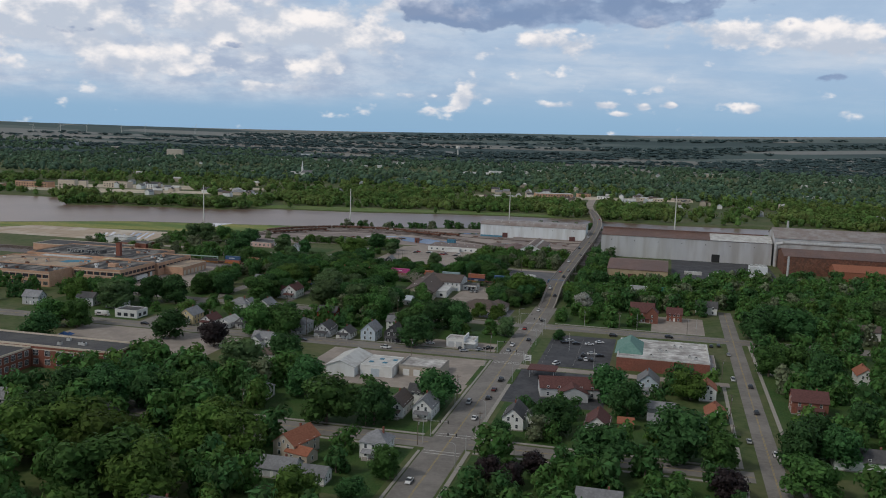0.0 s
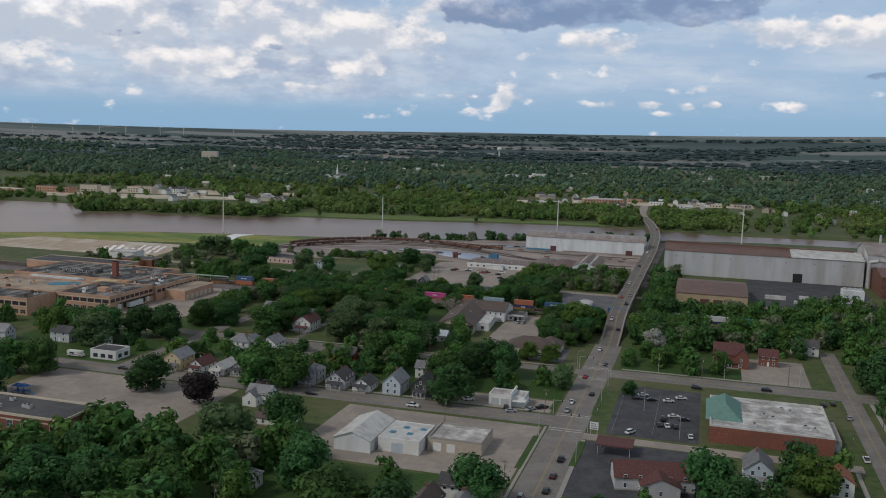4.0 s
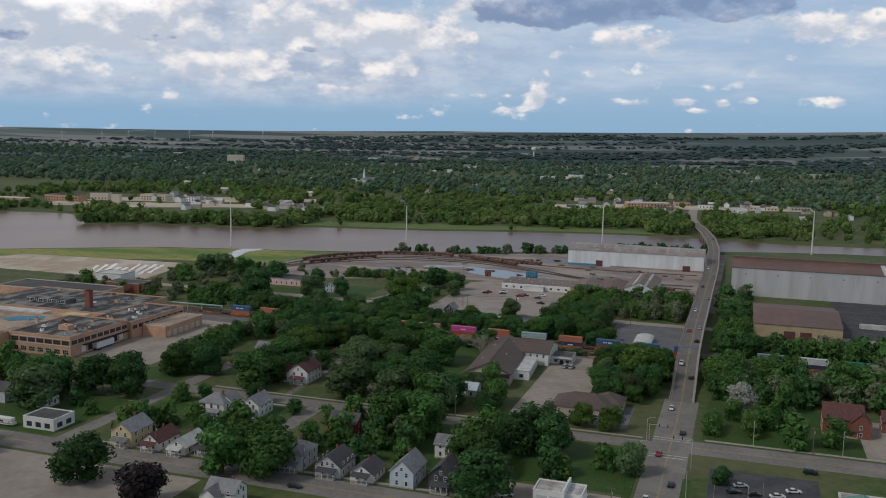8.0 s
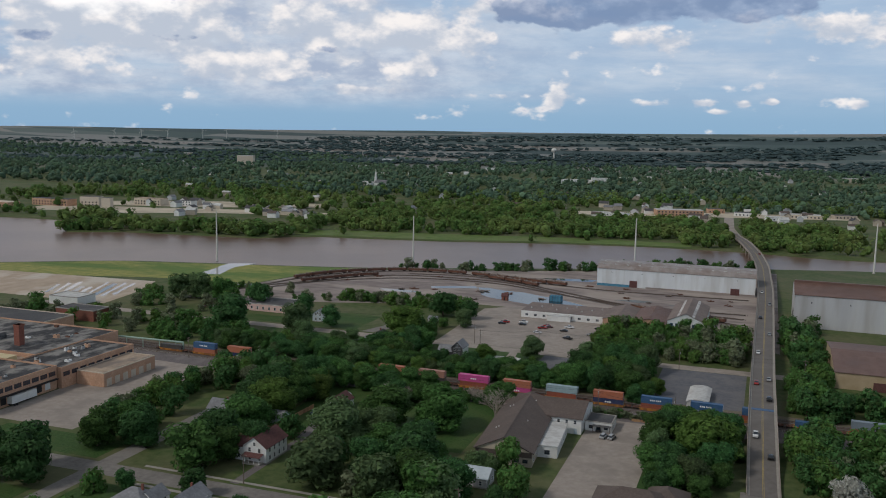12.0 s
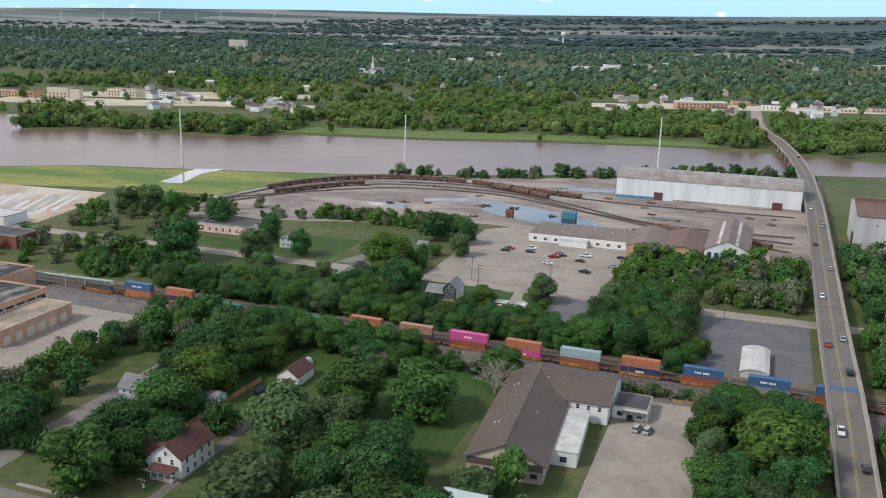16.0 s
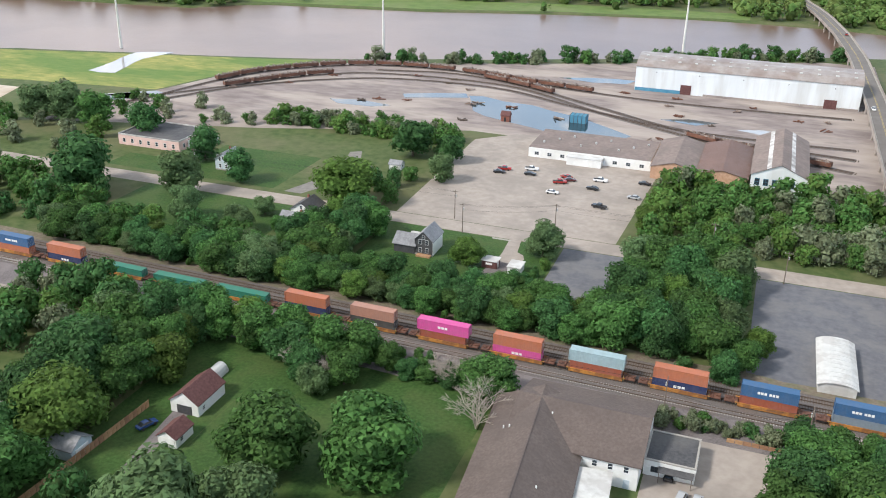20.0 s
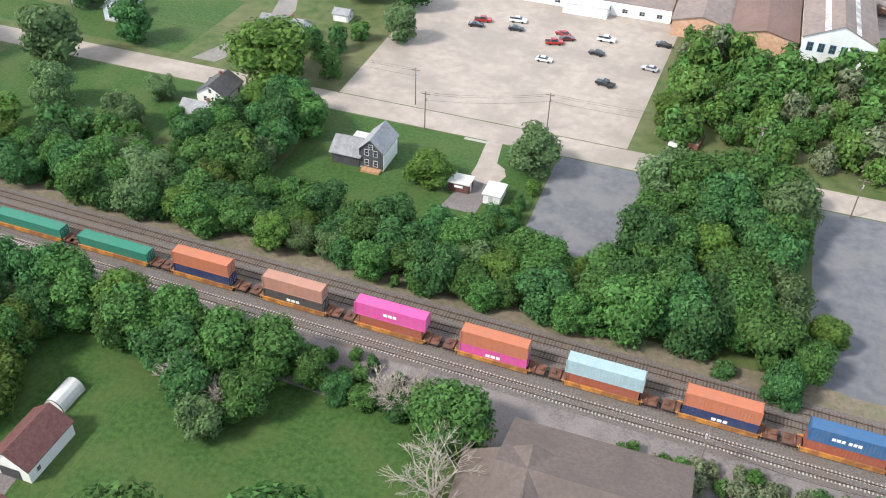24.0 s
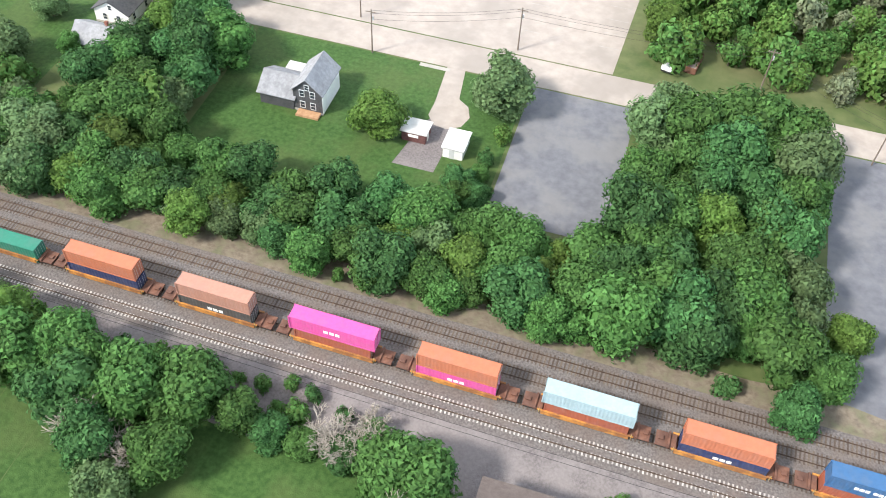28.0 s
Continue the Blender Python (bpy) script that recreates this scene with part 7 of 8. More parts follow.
POLES = [(-176.5, 587.8), (-183, 598.6), (-148, 598.8), (-76, 587), (-20, 588), (-232, 603), (-290, 603), (-340, 590), (-98, 602)]
for x, y in POLES:
    power_pole(x, y)
for x in (-300, -260, -100, -70):
    power_pole(x, 506 - 0.035 * (x + 140) - 1, 11, 2, 90)
for x, y in ((-148, 312.6), (-95, 313), (-48, 313), (-120, 182), (-70, 182), (-46, 230), (-205, 312.6), (-82, 286), (-27, 184), (62, 200), (64, 240), (64, 300), (81, 340), (12, 393), (50, 393), (90, 393), (-192, 388), (-120, 388), (-46.5, 170), (-26, 300), (-160, 252)):
    power_pole(x, y, 10)


def wire(p, q, sag=0.8, r=0.02):
    cu = bpy.data.curves.new("wire", "CURVE")
    cu.dimensions, cu.bevel_depth = "3D", r
    s = cu.splines.new("POLY")
    s.points.add(12)
    for i in range(13):
        t = i / 12
        v = Vector(p).lerp(Vector(q), t)
        s.points[i].co = (v.x, v.y, v.z - sag * 4 * t * (1 - t), 1)
    cu.materials.append(M["black"])
    return tagged(new("overhead_wire", cu), "thin black overhead wire between poles", "wire")


for (a, b) in (((-176.5, 587.8), (-148, 598.8)), ((-148, 598.8), (-98, 602)), ((-98, 602), (-76, 587)), ((-76, 587), (-20, 588)), ((-232, 603), (-183, 598.6)), ((-290, 603), (-232, 603))):
    for dy, dz in ((-0.5, 9.95), (0.5, 9.95), (0, 8.2)):
        wire((a[0], a[1] + dy, dz), (b[0], b[1] + dy, dz))
for a, b in ((-260, -100), (-100, -70)):
    for z_ in (9.2, 7.6):
        wire((a, 505 - 0.035 * (a + 140), z_), (b, 505 - 0.035 * (b + 140), z_), 1.7, 0.03)


def street_lamp(x, y, rot):
    t = thing("street_lamp", "slender grey street lamp with a curved arm", "street lamp", pose(x, y, 0, 0, 0, rot), group="street lamps")
    bm = bmesh.new()
    bm_tube(bm, (0, 0, 0), (0, 0, 9), 0.12, 0.08, 8)
    part("post", bm, "steel", t)
    bm = bmesh.new()
    bm_tube(bm, (0, 0, 8.9), (1.2, 0, 9.6), 0.05, 0.05, 6)
    bm_tube(bm, (1.2, 0, 9.6), (2.4, 0, 9.7), 0.05, 0.04, 6)
    part("arm", bm, "steel", t)
    boxpart("lamp_head", (2.2, 2.9, -0.15, 0.15, 9.6, 9.75), "walk", t)


for y in (150, 200, 262, 336, 362):
    street_lamp(MX + 8.4, y, 180)
    street_lamp(MX - 8.6, y + 22, 0)
for x, y in ((-8, 394.8), (22, 394.8), (55, 395), (-10, 330), (5, 300)):
    street_lamp(x, y, -90)


def signal(x, y, rot):
    t = thing("traffic_signal", "traffic signal on a mast arm", "traffic light", pose(x, y, 0, 0, 0, rot), group="traffic signals")
    bm = bmesh.new()
    bm_tube(bm, (0, 0, 0), (0, 0, 6.2), 0.13, 0.1, 8)
    part("post", bm, "steel", t)
    bm = bmesh.new()
    bm_tube(bm, (0, 0, 5.8), (7, 0, 6.2), 0.08, 0.05, 8)
    part("arm", bm, "steel", t)
    for k in (3.5, 6.5):
        h = boxpart("signal_head", (k - 0.18, k + 0.18, -0.15, 0.15, 5.3, 6.4), "black", t)


for x, y, r in ((-44.5, 312.5, 0), (-28.5, 296, 180), (-44.5, 387.5, 0), (-28.5, 376, 180), (-44.5, 180.5, 0), (-28.5, 168, 180)):
    signal(x, y, r)
sg = thing("shop_sign", "white pole sign with dark lettering bars", "sign", pose(-25.5, 290, 0))
for x in (-1.2, 1.2):
    boxpart("post", (x - 0.1, x + 0.1, -0.1, 0.1, 0, 6.2), "steel", sg)
boxpart("panel", (-1.6, 1.6, -0.16, 0.16, 3.2, 6.0), "siding_white", sg)
for k in range(3):
    boxpart("letter_bar", (-1.2, 1.2 - 0.3 * k, -0.2, -0.17, 3.6 + k * 0.8, 3.9 + k * 0.8), "siding_dark", sg)
pylons = [(-468, 785, 42), (-307, 821, 43), (-142, 907, 42), (46, 968, 42)]
for x, y, h in pylons:
    t = thing("transmission_pole", "tall pale tapered steel transmission pole", "transmission pole", pose(x, y, 0), group="transmission poles")
    bm = bmesh.new()
    bm_tube(bm, (0, 0, 0), (0, 0, h), 0.85, 0.4, 12)
    part("shaft", bm, "pole_white", t)
    for k in range(3):
        bm = bmesh.new()
        bm_tube(bm, (0, 0, h - 1 - k * 2.6), (0.4, -2.2, h - 0.6 - k * 2.6), 0.12, 0.06, 6)
        part("arm", bm, "pole_white", t)
    bm = bmesh.new()
    bm_tube(bm, (0, 0, 0), (0, 0, 0.5), 1.3, 1.3, 14)
    part("footing", bm, "concrete", t)
# road centre kerb islands at the junction
for a in ((-30, -27.5, 318, 352), (-30, -27.5, 258, 284), (-47, -44.8, 318, 350), (-47, -44.8, 250, 284)):
    sheet("grass_strip", rect(*a), 0.16, "lawn", "narrow grass strip beside a road", "lawn")
for y in (174, 304, 381):
    for d in (-10.5, -8.0, 8.0, 10.5):
        sheet("crossing_line", rect(MX - 6.6, MX + 6.6, y + d - 0.12, y + d + 0.12), 0.058, "paint_white", "worn white crossing line on asphalt", "road marking")
bm = bmesh.new()
for k in range(9):
    for s in (0, 1):
        bm_box(bm, -20 + s * 15 + 0, -19.9 + s * 15, 300 + k * 6.6, 305 + k * 6.6, 0.03, 0.036)
tagged(part("bay_lines", bm, "walk"), "white parking bay lines", "road marking", kind="structure")
bm = bmesh.new()
for k in range(12):
    bm_box(bm, -150, -144.5, 606 + k * 5.2, 606.14 + k * 5.2, 0.03, 0.04)
    bm_box(bm, -132, -127, 606 + k * 5.2, 606.14 + k * 5.2, 0.03, 0.04)
tagged(part("bay_lines", bm, "walk"), "faded white parking bay lines", "road marking", kind="structure")


# ---- the far bank ----
def far_house(x, y, rot, L, W, h, rh, wall, roof, label, cat="house"):
    t = thing("far_building", label, cat, pose(x, y, rise(x, y), 0, 0, rot))
    wb, rb = bmesh.new(), bmesh.new()
    if rh > 0.5:
        bm_gable(wb, rb, L, W, h, rh, Matrix.Identity(4))
    else:
        bm_box(wb, -L / 2, L / 2, -W / 2, W / 2, 0, h)
        bm_box(rb, -L / 2 + 0.4, L / 2 - 0.4, -W / 2 + 0.4, W / 2 - 0.4, h - 0.1, h + 0.3)
    part("wall", wb, wall, t)
    part("roof", rb, roof, t)
    n = max(2, round(L / 5))
    if L < 18 or y > 1650:
        return t
    for z in ((1.2, 4.6) if h > 6 else (1.2,)):
        wall_row(t, side_frames(L, W)[0], L, n, z, 1.6, 1.7, "siding_dark", 0)
    return t


for x, y, L_, W_, h_, wl_, rf_, lb_ in ((-955, 1125, 60, 18, 9, "brick_tan", "roof_dark", "tan brick riverside factory with many windows"), (-905, 1140, 26, 16, 13, "stone_cream", "roof_dark", "tall pale tan brick riverside block"), (-862, 1120, 12, 10, 14, "stone_cream", "roof_dark", "square pale tan brick tower block"), (-850, 1195, 44, 18, 9, "stone_cream", "roof_tan", "cream mill across the river"), (-1010, 1080, 60, 20, 6, "brick_tan", "stone_cream", "long low tan brick works"), (-800, 1210, 20, 14, 7, "siding_white", "roof_dark", "white flat-roofed block across the river"), (-155, 1430, 64, 22, 8, "brick_tan", "roof_white", "long tan store block across the river"), (-240, 1375, 50, 14, 4.5, "siding_white", "roof_white", "long low white shed across the river"), (-70, 1470, 26, 16, 5, "siding_white", "roof_dark", "low white shop across the river"), (10, 1480, 40, 18, 5, "stone_cream", "roof_white", "low cream shops across the river"), (-30, 1420, 22, 14, 5, "siding_white", "roof_white", "low white flat-roofed riverside shop"), (60, 1500, 30, 16, 5, "siding_tan", "roof_dark", "tan shop across the river"), (-110, 1500, 24, 14, 6, "brick_tan", "roof_dark", "tan brick shop across the river"), (-1453, 2400, 46, 24, 26, "stone_cream", "roof_white", "tall pale apartment block far off")):
    far_house(x, y, random.choice((0, 17)), L_, W_, h_, 0, wl_, rf_, lb_, "building")
random.seed(31)
for k in range(138):
    if k < 34:
        x = random.uniform(-760, -560) if k % 2 else random.uniform(-850, -480)
        y = interp(x, N_BANK) + random.uniform(190, 290)
    elif k < 60:
        x, y = random.uniform(-330, 150), random.uniform(1330, 1560)
    else:
        y = random.uniform(1250, 2500)
        x = random.uniform(-0.75, 0.3) * y
    if abs(x - deck_line(y)[0]) < 14:
        continue
    far_house(x, y, random.choice((0, 17, 90, 107)), random.uniform(9, 15), random.uniform(7, 10), random.uniform(4, 7), random.uniform(2, 3.2), random.choice(("siding_white", "siding_white", "siding_tan", "stone_cream", "siding_grey")), random.choice(("roof_grey", "roof_dark", "roof_brown", "roof_white")), "small gabled house in the far town")
for k in range(16):
    y = random.uniform(1700, 2900)
    x = random.uniform(-0.8, 0.35) * y
    far_house(x, y, random.choice((0, 17)), random.uniform(30, 70), random.uniform(15, 30), random.uniform(6, 9), 0, random.choice(("siding_white", "stone_cream", "metal_white")), "roof_white", "long pale warehouse in the far town", "warehouse")
ch = thing("church", "white church with a tall pointed steeple", "church", pose(-742, 1746, 0))
wb, rb = bmesh.new(), bmesh.new()
bm_gable(wb, rb, 24, 11, 8, 5, Matrix.Identity(4))
part("wall", wb, "siding_white", ch)
part("roof", rb, "roof_grey", ch)
boxpart("tower", (-14, -10, -2, 2, 0, 18), "siding_white", ch)
bm = bmesh.new()
bm_tube(bm, (-12, 0, 18), (-12, 0, 34), 2.2, 0.1, 8)
part("spire", bm, "siding_white", ch)
wt = thing("water_tower", "white bulb-topped municipal water tower", "water tower", pose(-735, 3190, rise(-735, 3190) - 12))
bm = bmesh.new()
bm_tube(bm, (0, 0, 0), (0, 0, 40), 3.4, 2.6, 14)
part("stem", bm, "pole_white", wt)
bm = bmesh.new()
for a, b in (((38, 2.6), (43, 8)), ((43, 8), (48, 9)), ((48, 9), (53, 6)), ((53, 6), (55, 1))):
    bm_tube(bm, (0, 0, a[0]), (0, 0, b[0]), a[1], b[1], 18)
part("bowl", bm, "pole_white", wt)
# wind turbines on the skyline
for x, y in ((-3010, 3450), (-2880, 3560), (-2790, 3640), (-2690, 3700), (-2560, 3790), (-2470, 3850), (-2260, 3960)):
    wt = thing("wind_turbine", "white three-bladed wind turbine on the far skyline", "wind turbine", pose(x, y, rise(x, y) - 1, 0, 0, 35), group="wind turbines")
    bm = bmesh.new()
    bm_tube(bm, (0, 0, 0), (0, 0, 36), 1.1, 0.7, 8)
    part("tower", bm, "pole_white", wt)
    boxpart("nacelle", (-0.8, 0.8, -1.6, 1.8, 35.4, 37), "pole_white", wt)
    for k in range(3):
        a = 0.5 + k * 2.094 + x * 0.01
        bm = bmesh.new()
        bm_tube(bm, (0, -1.8, 36.2), (17 * math.cos(a), -1.8, 36.2 + 17 * math.sin(a)), 0.7, 0.2, 5)
        part("blade", bm, "pole_white", wt)
# bare ground, park lawn and roads on the far bank
for pts, m_, l_ in (([(-960, 1060), (-800, 1085), (-700, 1140), (-560, 1180), (-560, 1215), (-720, 1190), (-820, 1160), (-960, 1130)], "sand", "pale gravel lot along the far bank"), ([(-945, 1150), (-800, 1190), (-700, 1235), (-620, 1285), (-640, 1335), (-780, 1300), (-900, 1250), (-950, 1200)], "sand", "pale sandy lots across the river"), ([(-290, 1370), (-60, 1440), (80, 1480), (80, 1540), (-80, 1505), (-300, 1420)], "sand", "pale paved lots in the far town"), ([(-510, 985), (-358, 1012), (-243, 1052), (-110, 1075), (-110, 1105), (-250, 1090), (-400, 1055), (-520, 1030)], "park", "bright park lawn along the far bank"), ([(-560, 1150), (-470, 1180), (-420, 1230), (-560, 1230)], "park", "open park lawn")):
    sheet("far_ground", pts, 0.1, m_, l_, "ground")


# ---- trees ----
def leaf_card(bm, c, n, s, three=False):
    """One clump of leaves: a bent four-cornered blade, or a three-cornered one."""
    t = n.orthogonal().normalized()
    t.rotate(Matrix.Rotation(random.uniform(0, 6.28), 3, n))
    b = n.cross(t)
    k = random.uniform(0.45, 0.7)
    if three:
        bm.faces.new([bm.verts.new(p) for p in (c + t * s, c - t * s * 0.75 + b * s * k * 1.3, c - t * s * 0.75 - b * s * k * 1.3)])
        return
    a = [c + t * s, c + b * s * k + n * s * 0.15, c - t * s * 0.9, c - b * s * k + n * s * 0.15]
    vs = [bm.verts.new(p) for p in a]
    bm.faces.new((vs[0], vs[1], vs[2]))
    bm.faces.new((vs[0], vs[2], vs[3]))


def crown_mesh(seed, lobes, cards, size, core=1, shape=1.0, material="leaf_a", sparse=0.0, skirt=False):
    """A crown of unit height: uneven lobes, each covered by leaf clumps, with gaps between."""
    random.seed(seed)
    bm = bmesh.new()
    ls = []
    for i in range(lobes):
        z = random.uniform(0.14, 0.84) if i else 0.55
        rmax = 0.5 * shape * math.sin(math.pi * min(1, max(0.06, (z + 0.06) ** 0.85 * 0.92)))
        if skirt:
            z = random.uniform(0.1, 0.82) if i else 0.45
            rmax = 0.52 * min(1.0, 0.62 + 1.2 * z) * math.sqrt(1 - z ** 2.2)
        a = i * 2.4 + random.uniform(-0.5, 0.5)
        rr = rmax * random.uniform(0.35, 0.7) if i else 0
        ls.append((Vector((rr * math.cos(a), rr * math.sin(a), z)), (random.uniform(0.15, 0.26) if i else 0.3) * (0.75 + 0.25 * shape)))
    for c, r in ls:
        if core:
            ico = bmesh.ops.create_icosphere(bm, subdivisions=core, radius=r * (0.74 - 0.25 * sparse))["verts"]
            for v in ico:
                v.co *= 1 + 0.22 * noise.noise(v.co * 9 + Vector((seed, 0, 0)))
                v.co.z *= 0.85
                v.co += c
    tot = sum(r * r for _, r in ls)
    for c, r in ls:
        for _ in range(max(4, int(cards * r * r / tot))):
            d = Vector((random.gauss(0, 1), random.gauss(0, 1), random.gauss(0.25, 0.9)))
            d.normalize()
            p = c + d * r * random.uniform(0.72, 1.14)
            p.z = max(0.03, c.z + (p.z - c.z) * 0.9)
            inside = any((p - c2).length < r2 * 0.72 for c2, r2 in ls)
            if inside and random.random() < 0.8:
                continue
            n = (d + Vector((random.uniform(-0.6, 0.6), random.uniform(-0.6, 0.6), random.uniform(-0.3, 0.6)))).normalized()
            leaf_card(bm, p, n, size * random.uniform(0.6, 1.3), True)
    return mesh_of("crown", bm, material)


def trunk_mesh(seed, limbs=4):
    """A trunk of unit height (to the crown's middle) with a few rising limbs."""
    random.seed(seed)
    bm = bmesh.new()
    bm_tube(bm, (0, 0, -0.03), (0, 0, 0.35), 0.034, 0.026, 7)
    bm_tube(bm, (0, 0, 0.34), (0.01, 0.01, 0.75), 0.026, 0.01, 6)
    for i in range(limbs):
        a = i * 2 * math.pi / limbs + random.uniform(-0.4, 0.4)
        z = random.uniform(0.28, 0.45)
        bm_tube(bm, (0, 0, z), (0.22 * math.cos(a), 0.22 * math.sin(a), z + random.uniform(0.2, 0.35)), 0.016, 0.006, 5)
    return mesh_of("trunk", bm, "bark")


NEAR = {k: [crown_mesh(s, 21, 6200, 0.034, material=k, core=2 if s % 2 else 1, skirt=True) for s in seeds] for k, seeds in (("leaf_a", (11, 12, 13)), ("leaf_b", (21, 22)), ("leaf_c", (31,)), ("leaf_d", (41, 42)))}
MID = {k: [crown_mesh(s, 17, 2200, 0.046, material=k, skirt=True) for s in seeds] for k, seeds in (("leaf_a", (51, 52, 53)), ("leaf_b", (61, 62)), ("leaf_c", (71,)), ("leaf_d", (72,)), ("leaf_maroon", (73,)), ("leaf_blossom", (74,)))}
TRUNKS = [trunk_mesh(s) for s in (81, 82, 83)]
LABELS = {"leaf_a": "leafy green broadleaf tree with a rounded crown", "leaf_b": "dark green broadleaf tree with a dense crown", "leaf_c": "yellow-green broadleaf tree in fresh leaf", "leaf_d": "pale grey-green tree with loose foliage", "leaf_maroon": "dark maroon-leaved ornamental tree", "leaf_blossom": "tree covered in whitish blossom"}
random.seed(5)
TREES = []


def tree(x, y, h, w=None, kind=None, near=None, base=0.0, fill=1.05):
    kind = kind or random.choices(("leaf_a", "leaf_b", "leaf_c", "leaf_d"), (50, 30, 10, 10))[0]
    w = w or h * random.uniform(0.75, 1.0)
    h = max(h, 0.8 * w) if h > 9 else h
    near = (y > 395 and y < 625 and x > -250 and x < -30) if near is None else near
    lib = NEAR if near and kind in NEAR else MID
    bush = h < 5
    t = thing("bush" if bush else "tree", LABELS[kind].replace("tree", "bush") if bush else LABELS[kind], "bush" if bush else "tree", pose(x, y, base, 0, 0, random.uniform(0, 360)))
    low = 0.0 if bush else 0.1 * h
    c = new("crown", random.choice(lib[kind]))
    c.parent = t
    c.location, c.scale = (0, 0, low * 0.6), (w * fill, w * fill, h - low * 0.6)
    if not bush:
        k = new("trunk", random.choice(TRUNKS))
        k.parent = t
        k.scale = (h, h, h)
    TREES.append((x, y, w))
    return t


def free(x, y, r):
    for x0, x1, y0, y1 in CLEAR:
        if x0 - r < x < x1 + r and y0 - r < y < y1 + r:
            return False
    return True


GROVE = {}


def grove(x0, x1, y0, y1, step, h0, h1, kinds=None, near=None, gap=0.0, margin=1.5, wide=1.0, solo=False, low=0.0):
    """Scatters trees over a block of ground; those not solo are joined later."""
    nx, ny = max(1, round((x1 - x0) / step)), max(1, round((y1 - y0) / step))
    for i in range(nx):
        for j in range(ny):
            x = x0 + (i + 0.5 + random.uniform(-0.42, 0.42)) * (x1 - x0) / nx
            y = y0 + (j + 0.5 + random.uniform(-0.42, 0.42)) * (y1 - y0) / ny
            h = random.uniform(h0, h1)
            if random.random() < gap or not free(x, y, margin + h * 0.1):
                continue
            w = h * random.uniform(0.9, 1.2) * wide
            kind = random.choice(kinds) if kinds else random.choices(("leaf_a", "leaf_b", "leaf_c", "leaf_d"), (50, 32, 9, 9))[0]
            if solo:
                tree(x, y, h, w, kind, near, fill=1.0)
            else:
                if any((x - a) ** 2 + (y - b) ** 2 < (0.38 * (c + w)) ** 2 for a, b, c in TREES):
                    continue
                GROVE.setdefault(kind, []).append((x, y, h, w, random.uniform(0, 6.28), random.randrange(3)))


def tri_arrays(me):
    me.calc_loop_triangles()
    v = np.empty(len(me.vertices) * 3, np.float32)
    me.vertices.foreach_get("co", v)
    f = np.empty(len(me.loop_triangles) * 3, np.int32)
    me.loop_triangles.foreach_get("vertices", f)
    return v.reshape(-1, 3), f.reshape(-1, 3)


def tri_mesh(name, verts, faces, material):
    me = bpy.data.meshes.new(name)
    me.vertices.add(len(verts))
    me.vertices.foreach_set("co", verts.astype(np.float32).ravel())
    me.loops.add(len(faces) * 3)
    me.loops.foreach_set("vertex_index", faces.astype(np.int32).ravel())
    me.polygons.add(len(faces))
    me.polygons.foreach_set("loop_start", np.arange(0, len(faces) * 3, 3, dtype=np.int32))
    me.update(calc_edges=True)
    me.materials.append(M[material])
    return me


def place_copies(items):
    """items: (verts, faces, x, y, z, w, h, turn). One pair of arrays for all of them."""
    vs, fs, off = [], [], 0
    for v, f, x, y, z, w, h, a in items:
        c, s = math.cos(a), math.sin(a)
        q = np.empty_like(v)
        q[:, 0] = (v[:, 0] * c - v[:, 1] * s) * w + x
        q[:, 1] = (v[:, 0] * s + v[:, 1] * c) * w + y
        q[:, 2] = v[:, 2] * h + z
        vs.append(q)
        fs.append(f + off)
        off += len(v)
    return np.concatenate(vs), np.concatenate(fs)


def flush_groves():
    bm = bmesh.new()
    bm_tube(bm, (0, 0, -0.03), (0, 0, 0.5), 0.03, 0.018, 4, caps=False)
    trunk = tri_arrays(mesh_of("trunk", bm, "bark"))
    trunks = []
    for kind, items in GROVE.items():
        fine = [tri_arrays(crown_mesh(200 + k, 12, 1000, 0.056, material=kind, skirt=True, sparse=0.6)) for k in range(3)]
        plain = [tri_arrays(crown_mesh(210 + k, 9, 400, 0.08, material=kind, skirt=True, sparse=0.5)) for k in range(3)]
        v, f = place_copies([(*(fine if 395 < y < 640 and -290 < x < 0 else plain)[k], x, y, -0.02 * h, w * 0.95, h * 1.05, a) for x, y, h, w, a, k in items])
        tagged(new("grove", tri_mesh("grove", v, f, kind.replace("leaf", "grove"))), "many " + LABELS[kind].replace(" tree", " trees").replace(" a ", " "), "trees", kind="stuff")
        trunks += [(*trunk, x, y, 0, h, h, a) for x, y, h, w, a, k in items if h > 5]
    v, f = place_copies(trunks)
    tagged(new("grove_trunks", tri_mesh("grove_trunks", v, f, "bark")), "grey-brown trunks of many trees", "tree trunks", kind="stuff")


for k_ in ("a", "b", "c", "d"):
    src = {"a": ((0.0638, 0.1374, 0.0328), (0.1081, 0.1979, 0.0541)), "b": ((0.0493, 0.1154, 0.0352), (0.0836, 0.1648, 0.0541)), "c": ((0.0834, 0.1562, 0.0324), (0.1277, 0.2047, 0.0515)), "d": ((0.1412, 0.1705, 0.0940), (0.1963, 0.2197, 0.1291))}[k_]
    M["grove_" + k_] = mat("grove_" + k_, *src, 0.6, rough=0.75, spec=0.15, island=0.4, c3=tuple(1.35 * v for v in src[1]), scale3=0.07, amt3=0.5)
    translucent("grove_" + k_)


